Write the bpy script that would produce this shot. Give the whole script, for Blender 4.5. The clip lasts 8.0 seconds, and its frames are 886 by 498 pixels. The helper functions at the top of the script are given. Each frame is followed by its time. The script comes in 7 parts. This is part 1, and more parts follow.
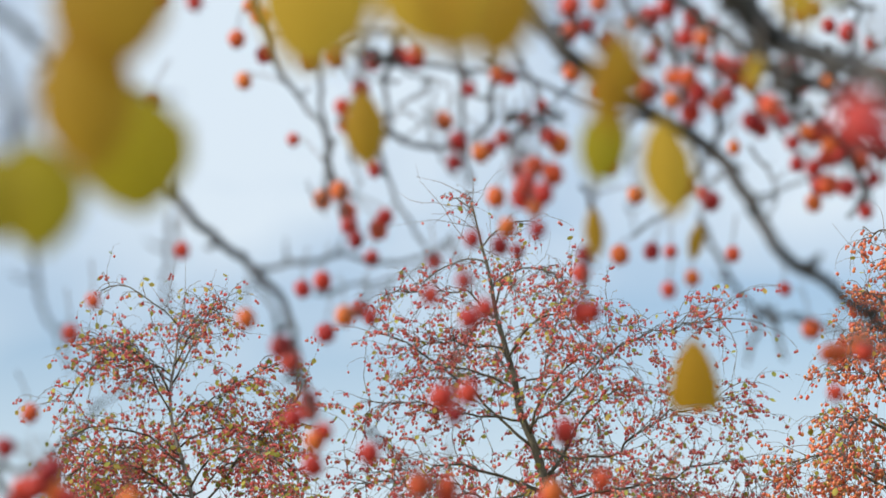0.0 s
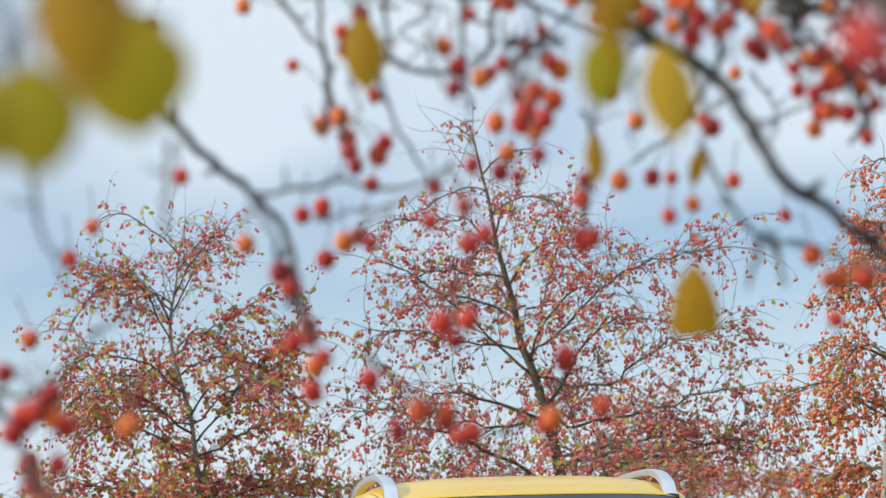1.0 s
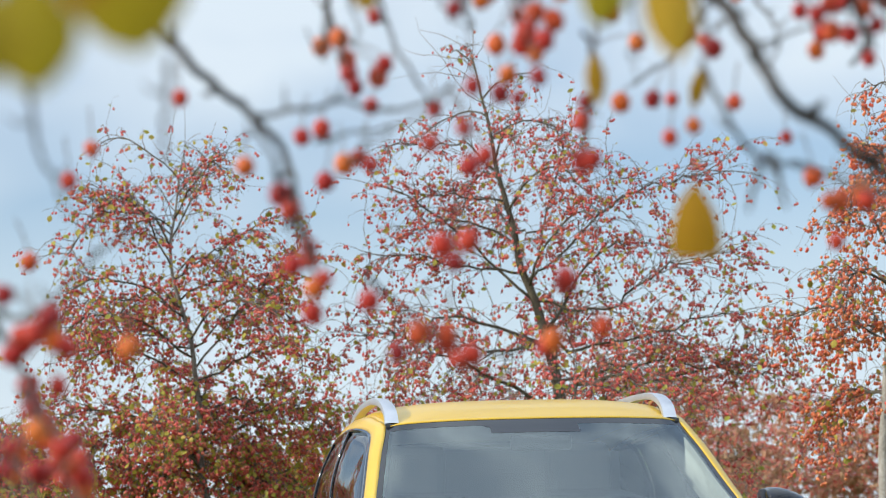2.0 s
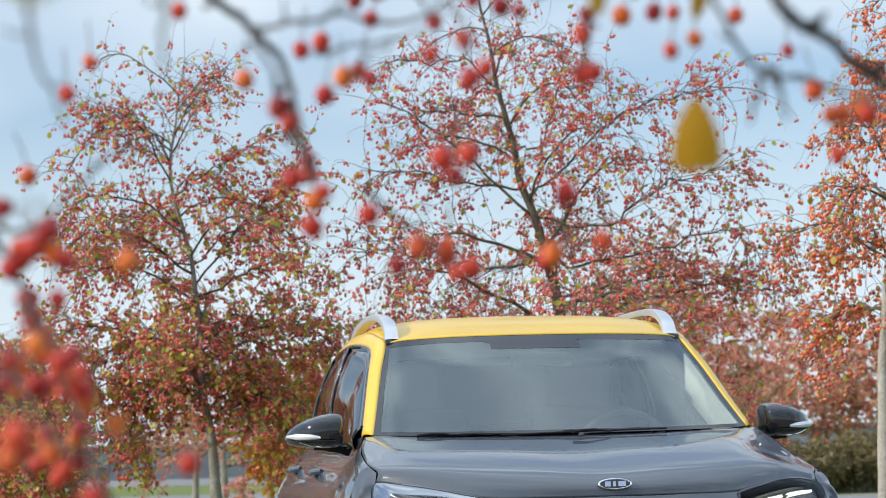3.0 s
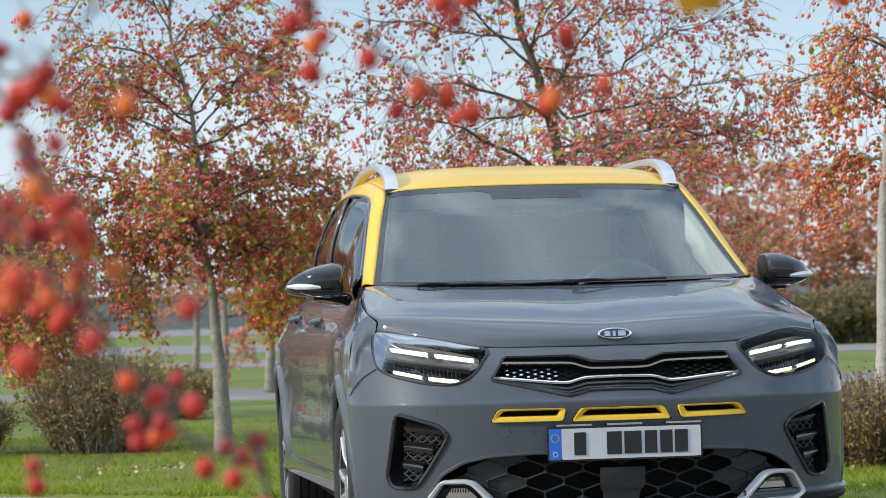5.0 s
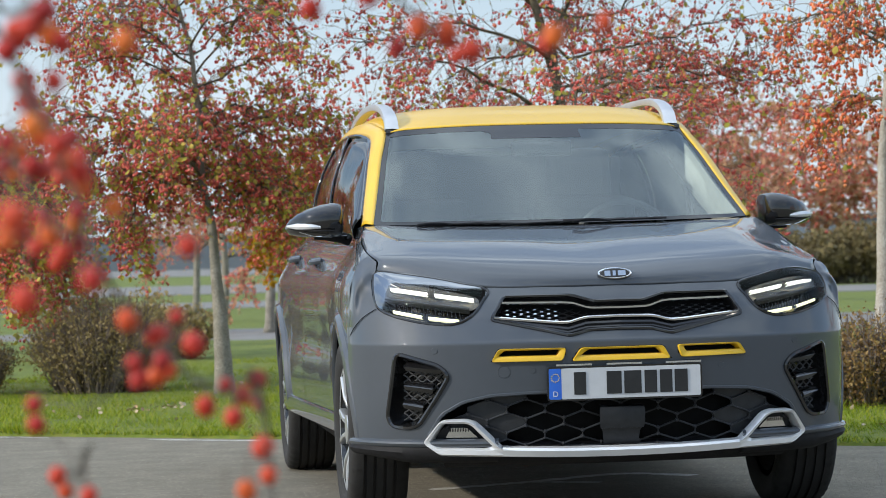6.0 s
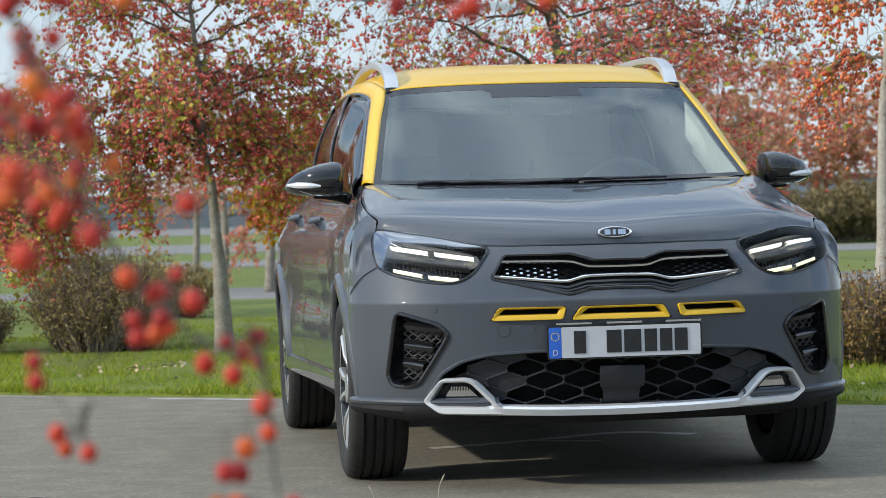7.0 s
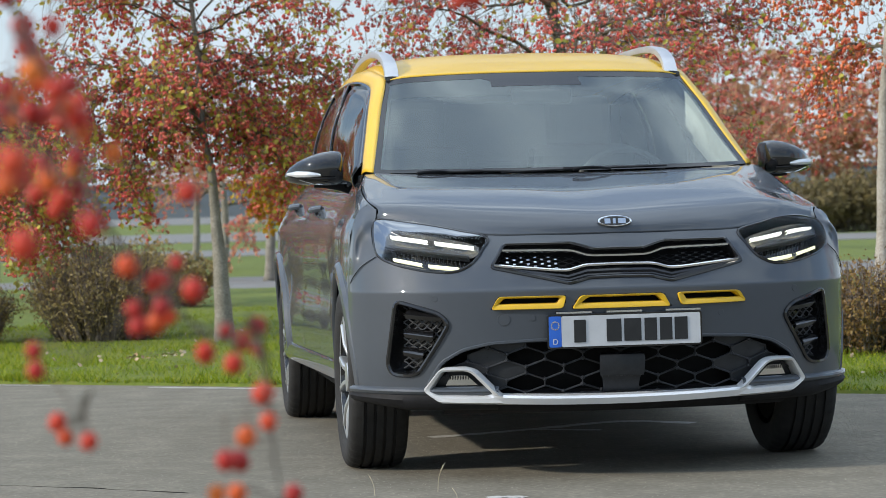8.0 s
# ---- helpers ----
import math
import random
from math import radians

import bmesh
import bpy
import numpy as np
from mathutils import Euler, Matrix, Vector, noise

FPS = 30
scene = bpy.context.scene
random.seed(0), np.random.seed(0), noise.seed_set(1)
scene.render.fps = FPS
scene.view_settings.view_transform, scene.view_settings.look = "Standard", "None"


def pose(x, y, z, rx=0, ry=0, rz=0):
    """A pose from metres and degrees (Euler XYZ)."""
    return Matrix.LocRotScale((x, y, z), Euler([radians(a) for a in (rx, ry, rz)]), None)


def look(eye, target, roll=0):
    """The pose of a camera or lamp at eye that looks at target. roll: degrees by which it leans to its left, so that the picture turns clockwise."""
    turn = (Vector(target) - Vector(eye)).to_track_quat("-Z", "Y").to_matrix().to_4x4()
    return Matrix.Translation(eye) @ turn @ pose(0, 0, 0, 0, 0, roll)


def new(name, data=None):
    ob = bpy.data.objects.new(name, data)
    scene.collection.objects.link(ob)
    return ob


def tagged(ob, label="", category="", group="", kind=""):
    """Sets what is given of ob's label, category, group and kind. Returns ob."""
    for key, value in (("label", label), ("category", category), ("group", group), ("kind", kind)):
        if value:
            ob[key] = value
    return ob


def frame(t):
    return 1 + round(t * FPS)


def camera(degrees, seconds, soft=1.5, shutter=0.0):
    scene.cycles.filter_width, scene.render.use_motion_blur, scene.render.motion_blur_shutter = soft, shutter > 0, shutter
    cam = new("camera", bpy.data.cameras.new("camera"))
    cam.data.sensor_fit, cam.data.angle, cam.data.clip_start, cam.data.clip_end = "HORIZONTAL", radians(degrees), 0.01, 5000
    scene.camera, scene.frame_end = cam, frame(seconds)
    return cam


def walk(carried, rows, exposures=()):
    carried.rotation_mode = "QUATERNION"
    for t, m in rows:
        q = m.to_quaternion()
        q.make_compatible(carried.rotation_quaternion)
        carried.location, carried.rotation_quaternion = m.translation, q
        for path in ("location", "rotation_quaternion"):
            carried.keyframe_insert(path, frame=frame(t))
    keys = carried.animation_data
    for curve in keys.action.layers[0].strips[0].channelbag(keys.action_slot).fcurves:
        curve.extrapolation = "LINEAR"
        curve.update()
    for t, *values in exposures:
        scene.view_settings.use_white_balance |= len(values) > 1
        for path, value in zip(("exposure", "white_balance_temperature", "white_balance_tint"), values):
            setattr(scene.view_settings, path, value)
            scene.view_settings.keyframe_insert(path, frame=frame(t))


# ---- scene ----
cam = camera(18.55, 8.0, 0.4)
cam.data.dof.use_dof, cam.data.dof.focus_distance, cam.data.dof.aperture_fstop = True, 9.4, 8.7
# a tilting head on a tripod: the lens sits ahead of and above the hinge
HINGE, LEAN, AHEAD, ABOVE = (-0.49, -9.918, 0.754), 1.55, 0.08, 0.18
TILTS = [(0.0, 9.424), (0.5, 8.701), (1.0, 7.918), (1.5, 7.171), (2.0, 6.325), (2.8, 4.941), (3.0, 4.569), (3.5, 3.739), (4.0, 2.872), (4.5, 2.152),
         (4.7, 1.867), (5.2, 1.135), (5.6, 0.61), (6.0, 0.163), (6.5, -0.338), (7.0, -0.699), (7.5, -0.859), (8.0, -0.93)]
walk(cam, [(t, pose(*HINGE, 0, LEAN, 0) @ pose(0, 0, 0, tilt) @ pose(0, AHEAD, ABOVE, 90)) for t, tilt in TILTS],
     [(0.0, -0.14), (1.5, -0.13), (3.0, -0.02), (4.5, -0.02), (6.0, -0.09), (8.0, -0.13)])

# ---- light ----
SUN_FROM = Vector((-0.87, -0.28, 0.41)).normalized()
world = bpy.data.worlds.new("sky")
scene.world = world
world.use_nodes = True


def sky_nodes():
    nt = world.node_tree
    nt.nodes.clear()
    out, bg = nt.nodes.new("ShaderNodeOutputWorld"), nt.nodes.new("ShaderNodeBackground")
    sky, mix = nt.nodes.new("ShaderNodeTexSky"), nt.nodes.new("ShaderNodeMix")
    sky.sky_type, sky.sun_disc = "NISHITA", False
    sky.sun_elevation = math.asin(SUN_FROM.z)
    sky.sun_rotation = math.atan2(SUN_FROM.x, SUN_FROM.y)
    sky.air_density, sky.dust_density, sky.ozone_density = 1.0, 0.3, 3.0
    co, sc = nt.nodes.new("ShaderNodeTexCoord"), nt.nodes.new("ShaderNodeMapping")
    sc.inputs["Scale"].default_value = (2.4, 2.4, 4.2)
    sc.inputs["Location"].default_value = (0.3, 0.1, 0.25)
    noi, ramp = nt.nodes.new("ShaderNodeTexNoise"), nt.nodes.new("ShaderNodeValToRGB")
    noi.inputs["Scale"].default_value, noi.inputs["Detail"].default_value, noi.inputs["Roughness"].default_value = 1.9, 3.5, 0.5
    ramp.color_ramp.elements[0].position, ramp.color_ramp.elements[1].position = 0.43, 0.66
    ramp.color_ramp.elements[0].color, ramp.color_ramp.elements[1].color = (0.28, 0.28, 0.28, 1), (1.0, 1.0, 1.0, 1)
    mix.data_type = "RGBA"
    mix.inputs["B"].default_value = (CLOUD * 0.85, CLOUD * 0.975, CLOUD * 1.09, 1)
    nt.links.new(co.outputs["Generated"], sc.inputs["Vector"])
    nt.links.new(sc.outputs["Vector"], noi.inputs["Vector"])
    nt.links.new(noi.outputs["Fac"], ramp.inputs["Fac"])
    # overhead the broken cloud closes to an even veil
    part, veil, even = nt.nodes.new("ShaderNodeSeparateXYZ"), nt.nodes.new("ShaderNodeMapRange"), nt.nodes.new("ShaderNodeMix")
    veil.inputs["From Min"].default_value, veil.inputs["From Max"].default_value = 0.72, 0.9
    veil.inputs["To Min"].default_value, veil.inputs["To Max"].default_value = 0.0, 0.6
    even.inputs["B"].default_value = 0.72
    nt.links.new(co.outputs["Generated"], part.inputs["Vector"])
    nt.links.new(part.outputs["Z"], veil.inputs["Value"])
    nt.links.new(veil.outputs["Result"], even.inputs["Factor"])
    nt.links.new(ramp.outputs["Color"], even.inputs["A"])
    # towards the horizon the blue gaps drown in haze
    low, most = nt.nodes.new("ShaderNodeMapRange"), nt.nodes.new("ShaderNodeMath")
    low.inputs["From Min"].default_value, low.inputs["From Max"].default_value = 0.05, 0.17
    low.inputs["To Min"].default_value, low.inputs["To Max"].default_value = 0.92, 0.0
    most.operation = "MAXIMUM"
    nt.links.new(part.outputs["Z"], low.inputs["Value"])
    nt.links.new(low.outputs["Result"], most.inputs[0])
    nt.links.new(even.outputs["Result"], most.inputs[1])
    nt.links.new(most.outputs["Value"], mix.inputs["Factor"])
    # a camera's white balance leaves the gaps a fresh light blue
    tint = nt.nodes.new("ShaderNodeMix")
    tint.data_type, tint.blend_type = "RGBA", "MULTIPLY"
    tint.inputs["Factor"].default_value, tint.inputs["B"].default_value = 1.0, (1.05, 1.14, 1.24, 1)
    nt.links.new(sky.outputs["Color"], tint.inputs["A"])
    nt.links.new(tint.outputs["Result"], mix.inputs["A"])
    # a hazy cloud deck is brighter overhead than at the horizon
    up, deck = nt.nodes.new("ShaderNodeValToRGB"), nt.nodes.new("ShaderNodeMix")
    up.color_ramp.elements.new(0.5)
    for el, at, level in zip(up.color_ramp.elements, (0.0, 0.30, 0.9), (0.97, 1.0, 2.45)):
        el.position, el.color = at, (level, level, level, 1)
    deck.data_type, deck.blend_type = "RGBA", "MULTIPLY"
    deck.inputs["Factor"].default_value = 1.0
    nt.links.new(part.outputs["Z"], up.inputs["Fac"])
    nt.links.new(mix.outputs["Result"], deck.inputs["A"])
    nt.links.new(up.outputs["Color"], deck.inputs["B"])
    nt.links.new(deck.outputs["Result"], bg.inputs["Color"])
    bg.inputs["Strength"].default_value = SKY
    nt.links.new(bg.outputs["Background"], out.inputs["Surface"])


CLOUD, SKY = 8.0, 0.118
sky_nodes()
sun = new("sun", bpy.data.lights.new("sun", "SUN"))
sun.data.energy, sun.data.angle, sun.data.color = 3.9, radians(1.6), (1.0, 0.93, 0.82)
sun.matrix_world = look((-20, -16, 14), Vector((-20, -16, 14)) - SUN_FROM)


# ---- materials ----
def shader(name, c1, c2=None, scale=20.0, rough=0.6, metal=0.0, bump=0.0, coat=0.0, island=False, fine=0.25, spec=0.5, objects=False):
    """Principled surface whose colour wanders between c1 and c2 at two sizes."""
    m = bpy.data.materials.new(name)
    m.use_nodes = True
    nt = m.node_tree
    b = nt.nodes["Principled BSDF"]
    b.inputs["Roughness"].default_value, b.inputs["Metallic"].default_value = rough, metal
    b.inputs["Coat Weight"].default_value, b.inputs["Coat Roughness"].default_value = coat, 0.025
    b.inputs["Specular IOR Level"].default_value = spec
    b.inputs["Base Color"].default_value = (*c1, 1)
    if c2 is None:
        return m
    co = nt.nodes.new("ShaderNodeTexCoord")
    big, small = nt.nodes.new("ShaderNodeTexNoise"), nt.nodes.new("ShaderNodeTexNoise")
    for n, s in ((big, scale), (small, scale * 9)):
        n.inputs["Scale"].default_value, n.inputs["Detail"].default_value = s, 5.0
        nt.links.new(co.outputs["Object"], n.inputs["Vector"])
    blend = nt.nodes.new("ShaderNodeMix")
    blend.inputs["Factor"].default_value = fine
    nt.links.new(big.outputs["Fac"], blend.inputs["A"])
    nt.links.new(small.outputs["Fac"], blend.inputs["B"])
    spread = nt.nodes.new("ShaderNodeMapRange")
    spread.inputs["From Min"].default_value, spread.inputs["From Max"].default_value = 0.32, 0.68
    source = blend.outputs["Result"]
    if island or objects:
        geo = nt.nodes.new("ShaderNodeNewGeometry" if island else "ShaderNodeObjectInfo")
        add = nt.nodes.new("ShaderNodeMix")
        add.inputs["Factor"].default_value = 0.75
        nt.links.new(source, add.inputs["A"])
        nt.links.new(geo.outputs["Random Per Island" if island else "Random"], add.inputs["B"])
        source = add.outputs["Result"]
        spread.inputs["From Min"].default_value, spread.inputs["From Max"].default_value = 0.12, 0.88
    nt.links.new(source, spread.inputs["Value"])
    ramp = nt.nodes.new("ShaderNodeValToRGB")
    stops = [c1, *c2] if isinstance(c2[0], tuple) else [c1, c2]
    els = ramp.color_ramp.elements
    while len(els) < len(stops):
        els.new(0.5)
    for i, c in enumerate(stops):
        els[i].position, els[i].color = i / (len(stops) - 1), (*c, 1)
    nt.links.new(spread.outputs["Result"], ramp.inputs["Fac"])
    nt.links.new(ramp.outputs["Color"], b.inputs["Base Color"])
    if bump:
        bp = nt.nodes.new("ShaderNodeBump")
        bp.inputs["Strength"].default_value, bp.inputs["Distance"].default_value = bump, 0.01
        nt.links.new(small.outputs["Fac"], bp.inputs["Height"])
        nt.links.new(bp.outputs["Normal"], b.inputs["Normal"])
    return m


def glass(name, tint, clear=1.0, sheen=(1.0, 1.0, 1.0)):
    """Thin tinted pane: the tint is let through, and its face mirrors by Fresnel."""
    m = bpy.data.materials.new(name)
    m.use_nodes = True
    nt = m.node_tree
    nt.nodes.remove(nt.nodes["Principled BSDF"])
    out = nt.nodes["Material Output"]
    tr, gl, mx, fr = (nt.nodes.new("ShaderNode" + n) for n in ("BsdfTransparent", "BsdfGlossy", "MixShader", "Fresnel"))
    tr.inputs["Color"].default_value = (*tint, 1)
    gl.inputs["Roughness"].default_value, fr.inputs["IOR"].default_value = 0.02, clear
    gl.inputs["Color"].default_value = (*sheen, 1)
    nt.links.new(fr.outputs["Fac"], mx.inputs["Fac"])
    nt.links.new(tr.outputs["BSDF"], mx.inputs[1])
    nt.links.new(gl.outputs["BSDF"], mx.inputs[2])
    nt.links.new(mx.outputs["Shader"], out.inputs["Surface"])
    return m


def glow(name, colour, strength):
    m = shader(name, colour, rough=0.3)
    b = m.node_tree.nodes["Principled BSDF"]
    b.inputs["Emission Color"].default_value, b.inputs["Emission Strength"].default_value = (*colour, 1), strength
    return m


def leafy(name, c1, c2, through_light=0.35, scale=30.0):
    """Thin leaf that lets some light pass."""
    m = shader(name, c1, c2, scale, rough=0.55, island=True, fine=0.4, spec=0.3)
    nt = m.node_tree
    b, out = nt.nodes["Principled BSDF"], nt.nodes["Material Output"]
    tl, mx = nt.nodes.new("ShaderNodeBsdfTranslucent"), nt.nodes.new("ShaderNodeMixShader")
    mx.inputs["Fac"].default_value = through_light
    nt.links.new(b.inputs["Base Color"].links[0].from_socket, tl.inputs["Color"])
    nt.links.new(b.outputs["BSDF"], mx.inputs[1])
    nt.links.new(tl.outputs["BSDF"], mx.inputs[2])
    nt.links.new(mx.outputs["Shader"], out.inputs["Surface"])
    return m


PAINT = shader("grey_paint", (0.052, 0.061, 0.074), (0.058, 0.068, 0.082), 3.0, rough=0.5, coat=1.0, spec=0.22)
YELLOW = shader("yellow_paint", (0.66, 0.40, 0.014), (0.72, 0.44, 0.017), 3.0, rough=0.45, coat=0.5, spec=0.35)
FRIT = shader("printed_black", (0.006, 0.006, 0.007), (0.010, 0.010, 0.011), 12, rough=0.12, spec=0.42)
GLOSS = shader("gloss_black", (0.008, 0.008, 0.009), (0.014, 0.014, 0.015), 12, rough=0.08, coat=0.6)
PLASTIC = shader("black_plastic", (0.010, 0.010, 0.011), (0.018, 0.018, 0.020), 40, rough=0.6, bump=0.1, spec=0.16)
# near-black, so the shade deep inside openings is already in the colour
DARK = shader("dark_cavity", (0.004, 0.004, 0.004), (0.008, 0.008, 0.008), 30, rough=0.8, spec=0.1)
WEB = shader("web_plastic", (0.018, 0.020, 0.023), (0.03, 0.032, 0.036), 40, rough=0.45, bump=0.1, spec=0.4)
GREYPLASTIC = shader("grey_plastic", (0.035, 0.038, 0.043), (0.055, 0.058, 0.064), 40, rough=0.5, bump=0.1)
CHROME = shader("chrome", (0.78, 0.79, 0.80), (0.70, 0.71, 0.73), 25, rough=0.12, metal=1.0)
SILVER = shader("silver_paint", (0.74, 0.75, 0.76), (0.80, 0.81, 0.82), 14, rough=0.28, metal=0.35, coat=0.5)
RAILMETAL = shader("rail_metal", (0.50, 0.51, 0.53), (0.57, 0.58, 0.60), 14, rough=0.32, metal=0.6)
ALLOY = shader("alloy", (0.58, 0.59, 0.60), (0.48, 0.49, 0.50), 30, rough=0.3, metal=0.75)
RUBBER = shader("rubber", (0.009, 0.009, 0.009), (0.020, 0.019, 0.018), 25, rough=0.8, bump=0.25)
WINDSCREEN = glass("windscreen_glass", (0.68, 0.80, 0.79), 2.05, (0.90, 0.98, 0.97))
SIDEGLASS = glass("side_glass", (0.06, 0.065, 0.065), 2.4)
LENS = glass("lens_glass", (0.9, 0.92, 0.93), 1.3, (0.36, 0.37, 0.38))
LED = glow("lamp_strip", (1.0, 0.98, 0.86), 1.3)
LED_LOW = glow("low_lamp_strip", (1.0, 0.96, 0.62), 1.2)
REFLECTOR = shader("reflector", (0.045, 0.046, 0.048), (0.09, 0.09, 0.092), 60, rough=0.18)
TRIM = shader("pale_trim", (0.50, 0.52, 0.49), (0.56, 0.58, 0.55), 30, rough=0.9, bump=0.1)
PLATE_WHITE = shader("plate_white", (0.50, 0.51, 0.52), (0.56, 0.57, 0.58), 20, rough=0.6)
PLATE_BLUE = shader("plate_blue", (0.02, 0.12, 0.55), (0.03, 0.15, 0.62), 20, rough=0.4)
INK = shader("black_ink", (0.01, 0.01, 0.01), (0.02, 0.02, 0.02), 20, rough=0.5)
CLOTH = shader("seat_cloth", (0.11, 0.12, 0.125), (0.17, 0.18, 0.185), 60, rough=0.9, bump=0.3)
REDLAMP = shader("red_lamp", (0.25, 0.01, 0.01), (0.35, 0.015, 0.015), 20, rough=0.1, coat=1.0)
ASPHALT = shader("asphalt", (0.138, 0.123, 0.094), ((0.182, 0.163, 0.125), (0.262, 0.236, 0.182)), 5.0, rough=0.9, bump=0.4, fine=0.58, spec=0.3)
GRAVEL = shader("path_asphalt", (0.155, 0.148, 0.138), (0.215, 0.205, 0.19), 1.2, rough=0.9, bump=0.3)
PAINTLINE = shader("road_paint", (0.36, 0.35, 0.31), (0.66, 0.65, 0.61), 9, rough=0.7, bump=0.3, fine=0.6)
TURF = shader("turf", (0.055, 0.078, 0.006), ((0.110, 0.145, 0.010), (0.175, 0.180, 0.020)), 1.6, rough=0.9, bump=0.9, fine=0.5)
GRASS = leafy("grass_blades", (0.10, 0.16, 0.006), ((0.23, 0.31, 0.010), (0.40, 0.39, 0.03)), 0.35)
BARK = shader("bark", (0.060, 0.050, 0.036), ((0.11, 0.093, 0.06), (0.20, 0.172, 0.11)), 14, rough=0.9, bump=0.6, fine=0.5)
DARKTWIG = shader("dark_twig_bark", (0.030, 0.026, 0.020), (0.075, 0.064, 0.05), 30, rough=0.85, bump=0.3)
PALEBARK = shader("pale_bark", (0.24, 0.215, 0.18), ((0.36, 0.33, 0.28), (0.50, 0.47, 0.42)), 9, rough=0.9, bump=0.6, fine=0.5)
GREYBARK = shader("grey_bark", (0.14, 0.125, 0.10), ((0.23, 0.21, 0.17), (0.36, 0.335, 0.29)), 9, rough=0.9, bump=0.6, fine=0.5)
TWIG = shader("twig_bark", (0.12, 0.092, 0.076), (0.24, 0.195, 0.16), 30, rough=0.85, bump=0.3)
BERRY = shader("fruit_skin", (0.50, 0.048, 0.052), ((0.67, 0.090, 0.080), (0.72, 0.14, 0.10), (0.75, 0.24, 0.12)), 40, rough=0.5, island=True, coat=0.05)
BERRY_ORANGE = shader("orange_berry_skin", (0.68, 0.09, 0.05), ((0.78, 0.18, 0.07), (0.82, 0.30, 0.10)), 40, rough=0.4, island=True, coat=0.2)
BERRY_NEAR = shader("near_berry_skin", (0.27, 0.010, 0.009), ((0.44, 0.022, 0.013), (0.55, 0.046, 0.015), (0.68, 0.16, 0.018)), 60, rough=0.5, objects=True, coat=0.06, spec=0.35)
LEAF = leafy("autumn_leaf", (0.32, 0.32, 0.06), ((0.46, 0.43, 0.07), (0.58, 0.49, 0.09), (0.62, 0.42, 0.09)))
LEAF_FAR = leafy("far_leaf", (0.40, 0.27, 0.14), ((0.54, 0.33, 0.18), (0.60, 0.34, 0.19), (0.58, 0.22, 0.17)))
LEAF_OLIVE = leafy("olive_leaf", (0.28, 0.215, 0.010), ((0.40, 0.305, 0.012), (0.52, 0.38, 0.018)), 0.45)
LEAF_YELLOW = leafy("yellow_leaf", (0.48, 0.26, 0.014), ((0.62, 0.365, 0.025), (0.70, 0.45, 0.06)), 0.45)
LEAF_OCHRE = leafy("ochre_leaf", (0.32, 0.16, 0.012), ((0.45, 0.24, 0.014), (0.54, 0.33, 0.02)), 0.45)
LEAF_BROWN = leafy("brown_yellow_leaf", (0.38, 0.175, 0.010), ((0.50, 0.25, 0.012), (0.58, 0.33, 0.020)), 0.45)
SHRUB = leafy("shrub_leaf", (0.22, 0.165, 0.07), ((0.33, 0.25, 0.10), (0.42, 0.33, 0.14)), 0.25)
SHRUB_FAR = leafy("far_shrub_leaf", (0.14, 0.108, 0.05), ((0.21, 0.165, 0.07), (0.27, 0.21, 0.09)), 0.25)
SHRUB_RED = leafy("russet_shrub_leaf", (0.20, 0.115, 0.045), ((0.30, 0.18, 0.065), (0.31, 0.235, 0.075)), 0.25)
FARWALL = shader("far_wall", (0.12, 0.14, 0.17), (0.17, 0.19, 0.22), 0.2, rough=0.7)
FARROOF = shader("far_roof", (0.12, 0.13, 0.15), (0.16, 0.17, 0.19), 0.4, rough=0.8)
FARGLASS = shader("far_glass", (0.17, 0.205, 0.26), (0.20, 0.235, 0.29), 0.5, rough=0.3)


# ---- mesh helpers ----
def ico(level):
    bm = bmesh.new()
    bmesh.ops.create_icosphere(bm, subdivisions=level, radius=1.0)
    v, f = np.array([p.co[:] for p in bm.verts]), np.array([[q.index for q in t.verts] for t in bm.faces])
    bm.free()
    return v, f


ICO = {1: ico(1), 2: ico(2), 3: ico(3)}


CREASE = [None]


